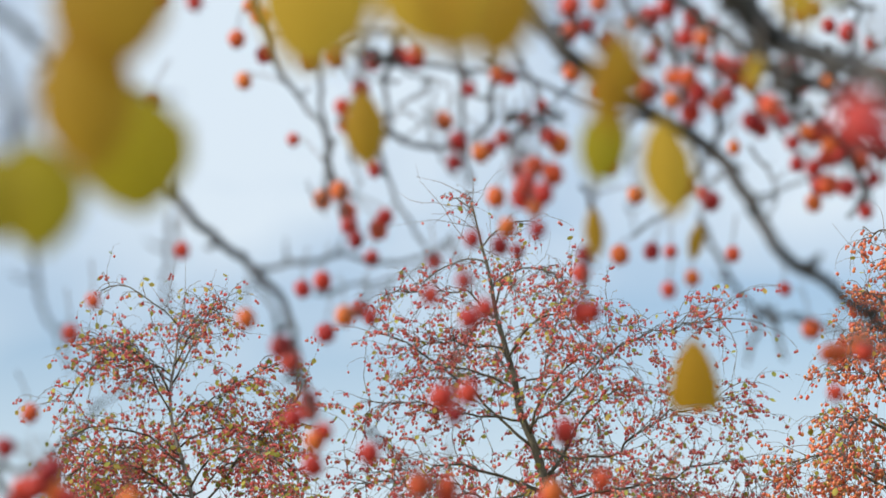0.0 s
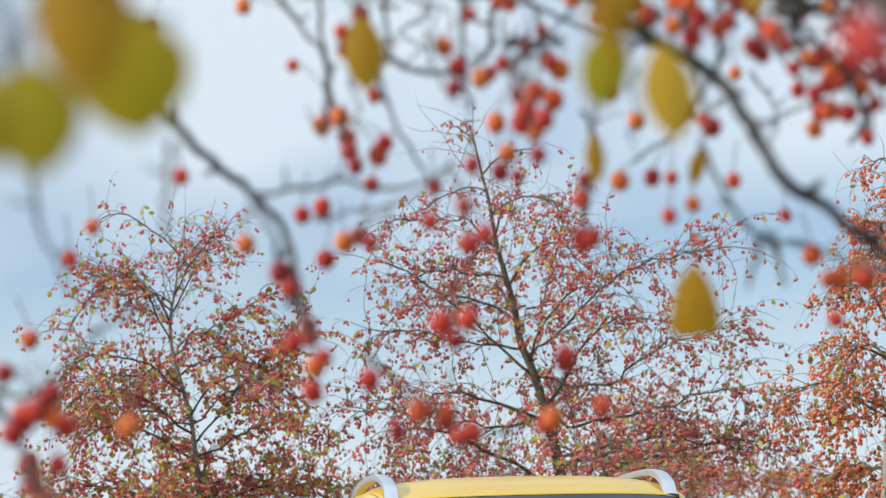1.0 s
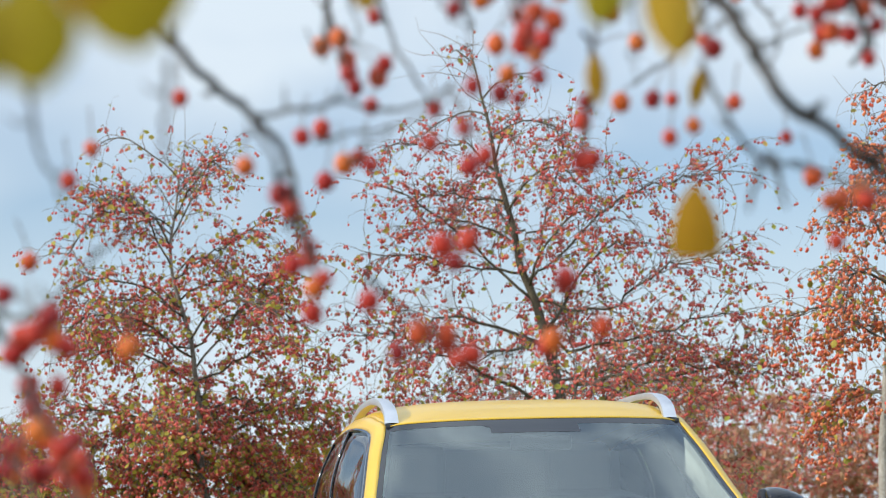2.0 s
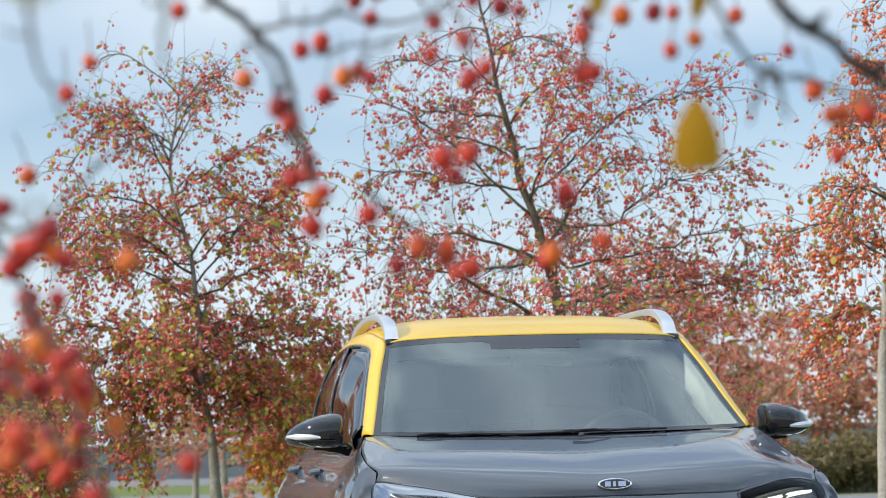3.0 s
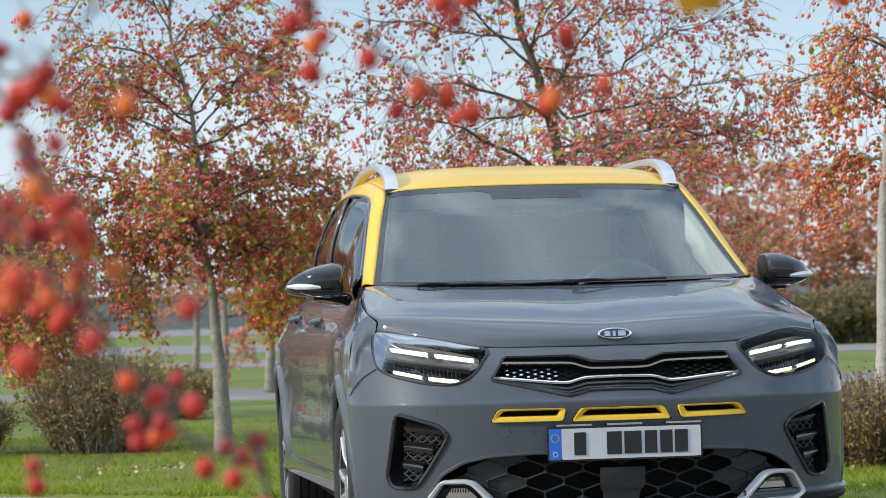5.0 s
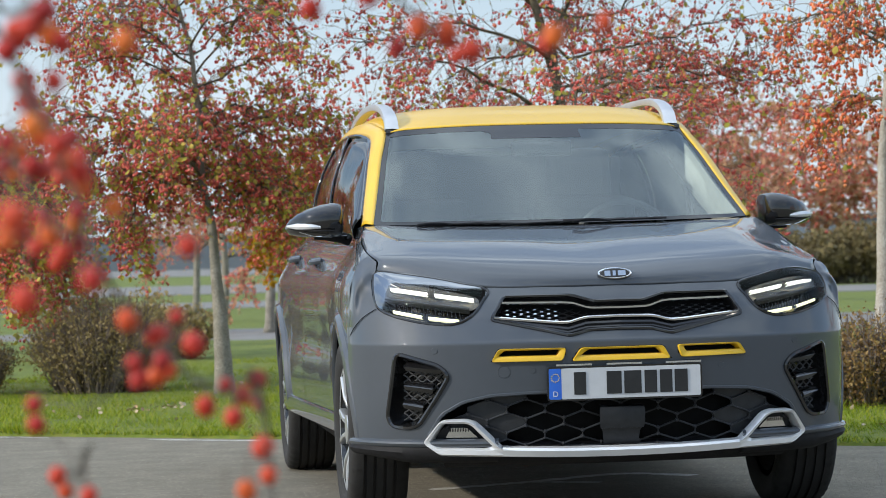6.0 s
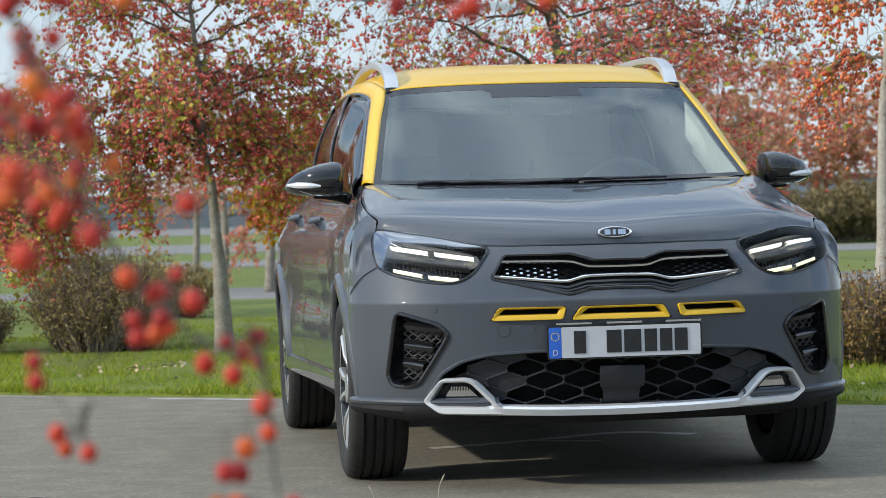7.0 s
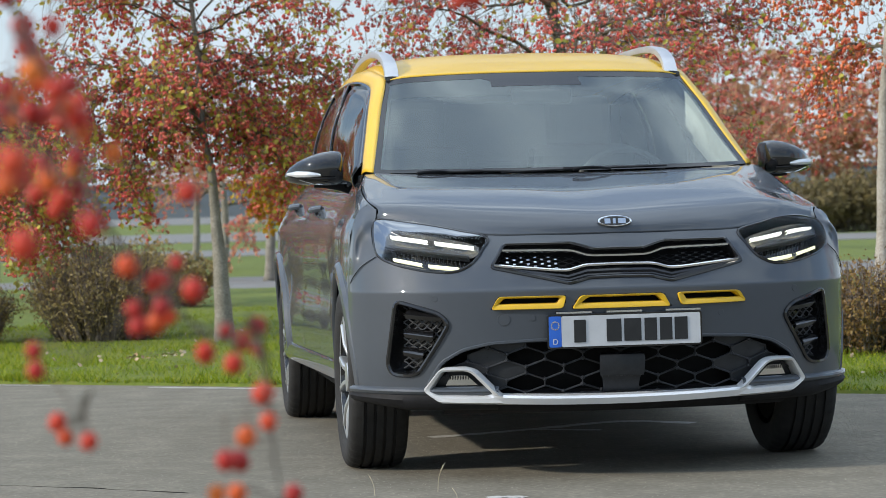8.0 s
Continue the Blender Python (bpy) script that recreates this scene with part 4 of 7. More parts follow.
def hood():
    u = [0.0, 0.22, 0.43, 0.60, 0.775]
    z = [0.824, 0.824, 0.828, 0.862, 0.891]
    first = [tuple(front(a, b, 0.0, False)) for a, b in zip(u, z)]
    rows = [first,
            [(0, -0.690, 0.862), (0.22, -0.682, 0.866), (0.43, -0.63, 0.880), (0.62, -0.52, 0.912), (0.768, -0.40, 0.922)],
            [(0, -0.60, 0.905), (0.23, -0.59, 0.914), (0.45, -0.54, 0.925), (0.65, -0.43, 0.944), (0.792, -0.30, 0.952)],
            [(0, -0.33, 0.968), (0.25, -0.32, 0.978), (0.48, -0.28, 0.985), (0.68, -0.20, 0.992), (0.785, -0.05, 0.990)],
            [(0, -0.10, 1.008), (0.26, -0.09, 1.015), (0.50, -0.05, 1.022), (0.68, 0.05, 1.032), (0.762, 0.15, 1.028)],
            [(0, 0.085, 1.037), (0.30, 0.115, 1.040), (0.55, 0.18, 1.046), (0.68, 0.26, 1.054), (0.738, 0.30, 1.052)]]
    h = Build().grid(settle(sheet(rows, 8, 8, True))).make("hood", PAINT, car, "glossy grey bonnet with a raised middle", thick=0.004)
    # badge: an oval plate with a plain dark field
    t = np.linspace(0, 2 * math.pi, 40, endpoint=False)

    def oval(a, b, o):
        return np.stack([a * np.cos(t), -0.701 - o + 0.55 * b * np.sin(t), 0.864 + b * np.sin(t) * 0.9], -1)
    badge = Build().grid([oval(0.058, 0.021, 0.0), oval(0.058, 0.021, 0.006), oval(0.054, 0.018, 0.009), oval(0.052, 0.0165, 0.007), oval(0.001, 0.0005, 0.007)], closed=True).make("badge", CHROME, car, "oval chrome badge")
    Build().grid([oval(0.051, 0.016, 0.0075), oval(0.001, 0.0005, 0.0085)], closed=True).make("badge_field", INK, badge)
    for x0, x1 in ((-0.036, -0.016), (-0.008, 0.002), (0.010, 0.036)):
        c = [(x0, -0.713, 0.8555), (x1, -0.713, 0.8555), (x1, -0.7085, 0.8725), (x0, -0.7085, 0.8725)]
        Build().add(c + [(a, b - 0.002, d) for a, b, d in c], [(0, 1, 2, 3), (4, 7, 6, 5), (0, 4, 5, 1), (1, 5, 6, 2), (2, 6, 7, 3), (3, 7, 4, 0)]).make("badge_bar", CHROME, badge, smooth=False)


hood()


def greenhouse():
    pane = sheet(SCREEN, 10, 8, True)
    w = Build().grid(pane).make("windscreen", WINDSCREEN, car, "sky-reflecting windscreen")
    w.visible_shadow = False
    # black printed border
    n, m = pane.shape[:2]
    nrm = np.array([0, -0.0005, 0.0004])
    g = pane + nrm
    b = Build()
    b.grid(g[:, :3]).grid(g[:, -3:]).grid(g[-3:, 2:-2]).grid(g[:2, 2:-2])
    b.make("screen_border", FRIT, w, "black printed border")
    mid = m // 2
    eye = pane + np.array([0, -0.0005, 0.0004])
    q = eye[-6:-2, mid - 6:mid + 5].copy()
    for i, cut in enumerate((2.6, 1.8, 0.9, 0.0)):
        q[i, 0] += (eye[-6 + i, mid - 5] - eye[-6 + i, mid - 6]) * min(cut, 0.9)
    Build().grid(q).make("sensor_panel", FRIT, w, "black sensor panel printed on the glass")
    lining = sheet([[(0, 0.84, 1.425), (0.3, 0.85, 1.423), (0.56, 0.92, 1.405)], [(0, 1.3, 1.50), (0.3, 1.3, 1.495), (0.57, 1.3, 1.45)], [(0, 2.2, 1.50), (0.3, 2.2, 1.495), (0.56, 2.2, 1.44)], [(0, 2.9, 1.44), (0.3, 2.9, 1.435), (0.52, 2.9, 1.38)]], 4, 4, True)
    Build().grid(lining).make("headliner", TRIM, car, "pale grey headliner")
    rows = [SCREEN[-1],
            [(0, 1.0, 1.500), (0.30, 1.01, 1.497), (0.51, 1.03, 1.482), (0.598, 1.05, 1.460)],
            [(0, 1.25, 1.538), (0.31, 1.25, 1.533), (0.52, 1.26, 1.512), (0.605, 1.27, 1.484)],
            [(0, 1.7, 1.555), (0.31, 1.7, 1.550), (0.52, 1.7, 1.527), (0.605, 1.7, 1.495)],
            [(0, 2.3, 1.538), (0.30, 2.3, 1.533), (0.50, 2.3, 1.510), (0.59, 2.3, 1.478)],
            [(0, 2.85, 1.490), (0.28, 2.85, 1.485), (0.47, 2.84, 1.462), (0.56, 2.82, 1.430)],
            [(0, 3.05, 1.462), (0.27, 3.05, 1.457), (0.45, 3.03, 1.434), (0.54, 3.0, 1.402)]]
    Build().grid(sheet(rows, 7, 8, True)).make("roof", YELLOW, car, "glossy yellow roof", thick=0.006)
    # rear window and tailgate
    tail = [[(0, 3.05, 1.455), (0.27, 3.05, 1.45), (0.54, 3.0, 1.395)], [(0, 3.17, 1.25), (0.30, 3.16, 1.25), (0.60, 3.08, 1.22)], [(0, 3.25, 1.06), (0.34, 3.24, 1.06), (0.68, 3.13, 1.05)]]
    Build().grid(sheet(tail, 6, 6, True)).make("rear_window", GLOSS, car, "dark rear window")
    gate = [[(0, 3.25, 1.06), (0.36, 3.24, 1.06), (0.70, 3.14, 1.055)], [(0, 3.31, 0.85), (0.38, 3.30, 0.85), (0.74, 3.20, 0.86)], [(0, 3.33, 0.60), (0.38, 3.32, 0.60), (0.75, 3.22, 0.60)], [(0, 3.34, 0.30), (0.38, 3.33, 0.30), (0.74, 3.22, 0.32)], [(0, 3.25, 0.22), (0.38, 3.25, 0.22), (0.70, 3.15, 0.24)]]
    Build().grid(sheet(gate, 6, 6, True)).make("tailgate", PAINT, car)
    for s in (-1, 1):
        # pillar and roof side in yellow: inner line on the screen and roof, outer line above the windows
        inner = curve([(0.706, 0.30, 1.058), (0.667, 0.50, 1.180), (0.627, 0.70, 1.310), (0.588, 0.885, 1.424), (0.598, 1.05, 1.460), (0.605, 1.27, 1.484), (0.605, 1.7, 1.495), (0.59, 2.3, 1.478), (0.56, 2.82, 1.430), (0.54, 3.0, 1.402)], 8)
        outer = curve([(0.742, 0.39, 1.050), (0.708, 0.57, 1.170), (0.672, 0.76, 1.300), (0.640, 0.95, 1.395), (0.648, 1.10, 1.425), (0.668, 1.30, 1.438), (0.672, 1.7, 1.440), (0.662, 2.3, 1.415), (0.645, 2.75, 1.360), (0.66, 2.98, 1.30)], 8)
        rows = []
        for t in np.linspace(0, 1, 7):
            q = inner + (outer - inner) * t
            q[:, 0] += 0.009 * math.sin(math.pi * t)
            q[:, 2] += 0.009 * math.sin(math.pi * t)
            rows.append(q * np.array([s, 1, 1]))
        Build().grid(rows).make("pillar", YELLOW, car, "glossy yellow pillar and roof side", thick=0.004)
        post = [np.array([(0.692, 0.34, 1.06), (0.650, 0.54, 1.18), (0.612, 0.73, 1.305), (0.578, 0.91, 1.410)]), np.array([(0.655, 0.60, 1.045), (0.612, 0.80, 1.165), (0.572, 0.97, 1.295), (0.545, 1.08, 1.395)])]
        Build().grid(np.stack([curve(q * np.array([s, 1, 1]), 6) for q in post])).make("pillar_trim", TRIM, car, "pale inner pillar trim", thick=0.01)
        # side glass from the belt to the pillar
        wv = np.linspace(0.46, 2.90, 60)
        top = np.stack([np.interp(wv, outer[:, 1], outer[:, 0]), wv, np.interp(wv, outer[:, 1], outer[:, 2])], -1)
        bot = np.stack([half(wv, belt(wv)) - 0.025, wv, belt(wv) + 0.006], -1)
        bot[:, 2] = np.minimum(bot[:, 2], top[:, 2] - 0.002)
        pane = np.stack([bot + (top - bot) * t + np.array([0.036, 0, 0]) * math.sin(math.pi * t) for t in np.linspace(0, 1, 8)])
        pane[..., 0] *= s
        for k, (i, j) in enumerate(((0, 25), (26, 44), (45, 60))):
            Build().grid(pane[:, i:j]).make("side_window", SIDEGLASS, car, "dark side window mirroring the trees", thick=0.003)
        for i in (25, 44):
            Build().grid(pane[:, i - 2:i + 3] + np.array([s * 0.005, 0, 0])).make("window_post", GLOSS, car, thick=0.004)
        edge = pane[-1] + np.array([s * 0.003, 0, -0.004])
        Build().tube(edge, 0.008, 6).make("window_seal", GLOSS, car)
        Build().tube(pane[0] + np.array([s * 0.006, 0, 0.004]), 0.008, 6).make("window_seal", GLOSS, car)
        # dark triangle ahead of the front window
        Build().tube(curve([(s * 0.782, 0.48, 1.022), (s * 0.80, 0.55, 1.008), (s * 0.815, 0.66, 1.0)], 6), 0.009, 8).make("mirror_base", GLOSS, car)
        # roof rail: a flat silver arch with feet
        path = curve([(0.562, 0.885, 1.432), (0.563, 0.94, 1.484), (0.567, 1.07, 1.524), (0.571, 1.25, 1.547), (0.572, 1.5, 1.557), (0.566, 1.9, 1.553), (0.556, 2.3, 1.530), (0.546, 2.6, 1.488), (0.538, 2.75, 1.435)], 8)
        prof = [(-0.024, 0.0), (-0.022, 0.011), (0.0, 0.014), (0.022, 0.011), (0.024, 0.0), (0.022, -0.014), (-0.022, -0.014)]
        t = np.gradient(path, axis=0)
        t /= np.linalg.norm(t, axis=1)[:, None]
        up = np.cross(np.array([1.0, 0, 0])[None], t)
        path = path - np.array([0.010 if s > 0 else 0.0, 0, 0])
        ring = np.stack([[p + np.array([a * np.interp(p[1], [0.88, 1.2, 2.5, 2.75], [1.2, 0.9, 0.85, 1.1]), 0, 0]) + u * b for a, b in prof] for p, u in zip(path, up)]) * np.array([s, 1, 1])
        rail = Build().grid(ring, closed=True).make("roof_rail", RAILMETAL, car, "satin silver roof rail")
        Build().box((s * 0.561 - 0.026, 0.875, 1.420), (s * 0.561 + 0.026, 0.93, 1.438)).make("rail_foot", GLOSS, rail, smooth=False, bevel=0.004)
        # wiper
    for a, b in (((-0.56, 0.175, 1.050), (-0.10, 0.085, 1.044)), ((-0.26, 0.085, 1.045), (0.36, 0.115, 1.056))):
        arm = Build().tube(curve([a, ((a[0] + b[0]) / 2, (a[1] + b[1]) / 2 - 0.015, 1.052), b], 8), 0.0038, 6).make("wiper", PLASTIC, car, "black wiper blade")
        c = np.array(a) * 0.55 + np.array(b) * 0.45
        Build().tube([c + np.array([-0.05, -0.012, 0.004]), c + np.array([0.03, -0.014, 0.006])], 0.0048, 6).make("wiper_joint", PLASTIC, arm)
        # arm: a flat bar from its spindle to the blade
        k = a[0] + (0.04 if a[0] < -0.5 else 0.30)
        spin = curve([(k - 0.045, a[1] - 0.055, 1.050), (k, a[1] - 0.050, 1.055), (k + 0.05, a[1] - 0.035, 1.055), (k + 0.10, a[1] - 0.02, 1.050)], 6)
        Build().tube(spin, np.linspace(0.0065, 0.004, len(spin)), 8).make("wiper_arm", PLASTIC, arm)


greenhouse()


def door_mirror(s):
    t = np.linspace(0, 2 * math.pi, 28, endpoint=False)
    rows = []
    # egg-shaped cap: sections along u from the door outwards
    for u, wc, zc, rw, rz in ((0.806, 0.49, 1.078, 0.004, 0.004), (0.807, 0.485, 1.080, 0.070, 0.048), (0.813, 0.478, 1.082, 0.090, 0.058), (0.828, 0.472, 1.083, 0.098, 0.0625), (0.85, 0.47, 1.083, 0.101, 0.0635), (0.89, 0.475, 1.080, 0.101, 0.061), (0.935, 0.49, 1.074, 0.093, 0.053), (0.972, 0.512, 1.067, 0.073, 0.042), (1.000, 0.536, 1.060, 0.045, 0.028), (1.013, 0.552, 1.056, 0.018, 0.012), (1.016, 0.556, 1.055, 0.003, 0.002)):
        rows.append(np.stack([np.full(28, s * u), wc + rw * np.sign(np.cos(t)) * np.abs(np.cos(t)) ** 0.62, zc + rz * np.sign(np.sin(t)) * np.abs(np.sin(t)) ** 0.66], -1))
    m = Build().grid(rows, closed=True).make("door_mirror", GLOSS, car, "gloss black door mirror with a bright indicator line")
    arm = Build()
    arm.tube(curve([(s * 0.775, 0.53, 1.005), (s * 0.81, 0.52, 1.018), (s * 0.86, 0.50, 1.026), (s * 0.91, 0.50, 1.030)], 6), [0.022] * 12 + [0.020] * 7, 10)
    arm.make("mirror_arm", PLASTIC, m)
    foot = curve([(s * 0.775, 0.49, 1.022), (s * 0.81, 0.47, 1.024), (s * 0.86, 0.405, 1.020), (s * 0.92, 0.398, 1.024), (s * 0.97, 0.43, 1.040)], 6)
    Build().tube(foot, 0.0022, 6).make("mirror_line", CHROME, m, "thin bright line under the mirror")
    line = curve([(s * 0.895, 0.381, 1.056), (s * 0.94, 0.395, 1.059), (s * 0.98, 0.435, 1.061), (s * 1.010, 0.50, 1.063)], 6)
    Build().tube(line, np.interp(np.arange(len(line)), [0, 5, 12, 18], [0.005, 0.011, 0.012, 0.005]), 8).make("indicator", SILVER, m, "clear indicator strip")
    seam = curve([(s * 0.84, 0.371, 1.043), (s * 0.90, 0.374, 1.043), (s * 0.96, 0.415, 1.046), (s * 1.0, 0.475, 1.053)], 6)
    Build().tube(seam, 0.003, 6).make("mirror_seam", PLASTIC, m)


door_mirror(-1)
door_mirror(1)


def wheel(u, w):
    s = 1 if u > 0 else -1
    hub = new("wheel")
    hub.parent = car
    hub.location = (u, w, WHEEL_R)
    n = 120
    a = np.linspace(0, 2 * math.pi, n, endpoint=False)
    prof = [(0.222, -0.090), (0.235, -0.100), (0.275, -0.106), (0.300, -0.103), (0.315, -0.095), (0.3225, -0.080)]
    for g in (-0.052, -0.018, 0.018, 0.052):
        prof += [(0.3245, g - 0.006), (0.3165, g - 0.004), (0.3165, g + 0.004), (0.3245, g + 0.006)]
    prof += [(0.3225, 0.080), (0.315, 0.095), (0.300, 0.103), (0.275, 0.106), (0.235, 0.100), (0.222, 0.090)]
    rows = []
    for r, x in prof:
        rr = np.full(n, r)
        if 0.06 < abs(x) < 0.1 and r > 0.31:
            rr[::3] -= 0.006
        rows.append(np.stack([np.full(n, x), rr * np.cos(a), rr * np.sin(a)], -1))
    Build().grid(rows, closed=True).make("tyre", RUBBER, hub, "black treaded tyre")
    rim = Build()
    for r0, x0, r1, x1 in ((0.224, 0.090, 0.216, 0.088),):
        rim.grid([np.stack([np.full(60, s * x), r * np.cos(a[::2]), r * np.sin(a[::2])], -1) for r, x in ((r0, x0), (r1, x1))], closed=True)
    rim.make("rim", ALLOY, hub, "machined alloy rim")
    barrel = Build().grid([np.stack([np.full(60, s * x), r * np.cos(a[::2]), r * np.sin(a[::2])], -1) for r, x in ((0.216, 0.088), (0.206, 0.05), (0.205, -0.09))], closed=True)
    barrel.make("rim_barrel", GLOSS, hub)
    for k in range(5):
        for off in (-0.16, 0.16):
            c = 2 * math.pi * k / 5 + off * 0.9
            d = 2 * math.pi * k / 5 + off * 1.6
            p0, p1 = np.array([math.cos(c), math.sin(c)]) * 0.05, np.array([math.cos(d), math.sin(d)]) * 0.212
            nn = np.array([-(p1 - p0)[1], (p1 - p0)[0]]) / np.linalg.norm(p1 - p0)
            b = Build()
            rings = []
            for t, wd, x in ((0, 0.018, 0.060), (0.5, 0.011, 0.082), (1, 0.013, 0.086)):
                c2 = p0 + (p1 - p0) * t
                rings.append([(s * x, *(c2 - nn * wd)), (s * (x + 0.008), *(c2 - nn * wd * 0.6)), (s * (x + 0.008), *(c2 + nn * wd * 0.6)), (s * x, *(c2 + nn * wd)), (s * (x - 0.03), *(c2 + nn * wd * 0.7)), (s * (x - 0.03), *(c2 - nn * wd * 0.7))])
            b.grid(rings, closed=True).make("spoke", ALLOY, hub)
    # added dark disc closes the wheel's inner side and hides the bright spokes
    Build().tube([(-s * 0.085, 0, 0), (-s * 0.07, 0, 0)], 0.204, 36).make("dark_wheel_back", DARK, hub)
    Build().tube([(s * 0.04, 0, 0), (s * 0.088, 0, 0)], [0.062, 0.052], 24).make("hub_cap", ALLOY, hub)
    Build().tube([(-s * 0.01, 0, 0), (s * 0.012, 0, 0)], 0.125, 36).make("brake_disc", shader("steel_disc", (0.18, 0.18, 0.18), (0.25, 0.25, 0.25), 20, rough=0.4, metal=0.9), hub)


for uw in ((-0.768, 0.0), (0.768, 0.0), (-0.798, AXLE), (0.798, AXLE)):
    wheel(*uw)


def inside_car():
    # floor pan and bulkheads keep light out of the body
    Build().box((-0.55, -0.38, 0.235), (0.55, 0.5, 0.30)).box((-0.62, 0.5, 0.215), (0.62, 3.10, 0.30)).box((-0.80, 0.42, 0.23), (0.80, 2.04, 0.29)).make("floor_pan", DARK, car, smooth=False)
    Build().box((-0.72, 0.42, 0.30), (0.72, 0.46, 0.93)).make("bulkhead", DARK, car, smooth=False)
    Build().box((-0.66, -0.58, 0.26), (0.66, -0.50, 0.68)).make("radiator_panel", DARK, car, smooth=False)
    d = [[(0, 0.24, 1.015), (0.4, 0.27, 1.015), (0.68, 0.36, 1.01)], [(0, 0.55, 1.03), (0.4, 0.56, 1.03), (0.72, 0.60, 1.01)], [(0, 0.80, 1.01), (0.4, 0.80, 1.01), (0.74, 0.80, 0.98)], [(0, 0.86, 0.80), (0.4, 0.86, 0.80), (0.74, 0.86, 0.78)]]
    dash = Build().grid(sheet(d, 5, 5, True)).make("dashboard", CLOTH, car, "grey dashboard")
    a = np.linspace(0, 2 * math.pi, 40, endpoint=False)
    ringp = np.stack([0.36 + 0.185 * np.cos(a), 0.98 - 0.06 * np.sin(a), 0.965 + 0.170 * np.sin(a)], -1)
    wheel_ob = Build().loop(ringp, 0.014, 8).make("steering_wheel", CLOTH, car, "grey steering wheel")
    Build().tube([(0.36, 0.82, 0.94), (0.36, 0.97, 0.985)], [0.04, 0.06], 12).make("steering_hub", PLASTIC, wheel_ob)
    for x in (-0.36, 0.36):
        b = Build()
        for (lo, hi) in (((x - 0.24, 1.35, 0.42), (x + 0.24, 1.88, 0.60)), ((x - 0.23, 1.78, 0.58), (x + 0.23, 1.93, 1.18))):
            b.box(lo, hi)
        seat = b.make("front_seat", CLOTH, car, "dark cloth front seat", smooth=False, bevel=0.05)
        Build().box((x - 0.14, 1.86, 1.15), (x + 0.14, 1.96, 1.39)).make("headrest", CLOTH, seat, smooth=False, bevel=0.04)
    # added wall behind the bench: blocks bright outside gaps through the windscreen
    Build().box((-0.71, 2.80, 0.40), (0.71, 2.84, 1.12)).box((-0.665, 2.80, 1.12), (0.665, 2.84, 1.30)).box((-0.62, 2.80, 1.30), (0.62, 2.84, 1.40)).make("rear_blocker", CLOTH, car, smooth=False)
    Build().box((-0.62, 2.45, 0.45), (0.62, 2.62, 1.12)).make("rear_seat", CLOTH, car, "dark cloth rear bench", smooth=False, bevel=0.05)
    # added side panels close the last bright gap past the headrest
    for x in (-0.60, 0.60):
        Build().box((x - 0.02, 2.28, 0.95), (x + 0.02, 2.80, 1.36)).make("quarter_blocker", CLOTH, car, smooth=False)
    mirror = Build().box((-0.12, 0.70, 1.315), (0.12, 0.73, 1.375)).make("inner_mirror", PLASTIC, car, "black inner mirror", smooth=False, bevel=0.012)
    for s in (-1, 1):
        Build().grid(sheet([[(s * 0.70, 3.02, 1.04), (s * 0.74, 3.10, 1.0), (s * 0.66, 3.22, 1.0)], [(s * 0.74, 3.0, 0.86), (s * 0.765, 3.12, 0.84), (s * 0.68, 3.25, 0.84)]], 4, 5)).make("tail_lamp", REDLAMP, car, "red tail lamp", thick=0.02)


inside_car()
CREASE[0] = None


def dry_stalk(x, y, h, bend):
    p = curve([(x, y, 0.0), (x + bend * 0.2, y, h * 0.5), (x + bend, y + 0.01, h)], 6)
    stalk = Build().tube(p, np.linspace(0.0011, 0.0007, len(p)), 5)
    stalk.tube([p[-4], p[-1] + np.array([bend * 0.3, 0, 0.004])], [0.0018, 0.0006], 5)
    tagged(stalk.make("dry_stalk", shader("straw", (0.42, 0.36, 0.24), (0.55, 0.48, 0.34), 30, rough=0.9)), "thin dry stalk standing in a crack of the asphalt", "weed")


dry_stalk(-0.527, -1.02, 0.09, 0.020)
dry_stalk(-0.73, -1.10, 0.065, -0.015)
dry_stalk(-0.465, -1.25, 0.03, -0.012)


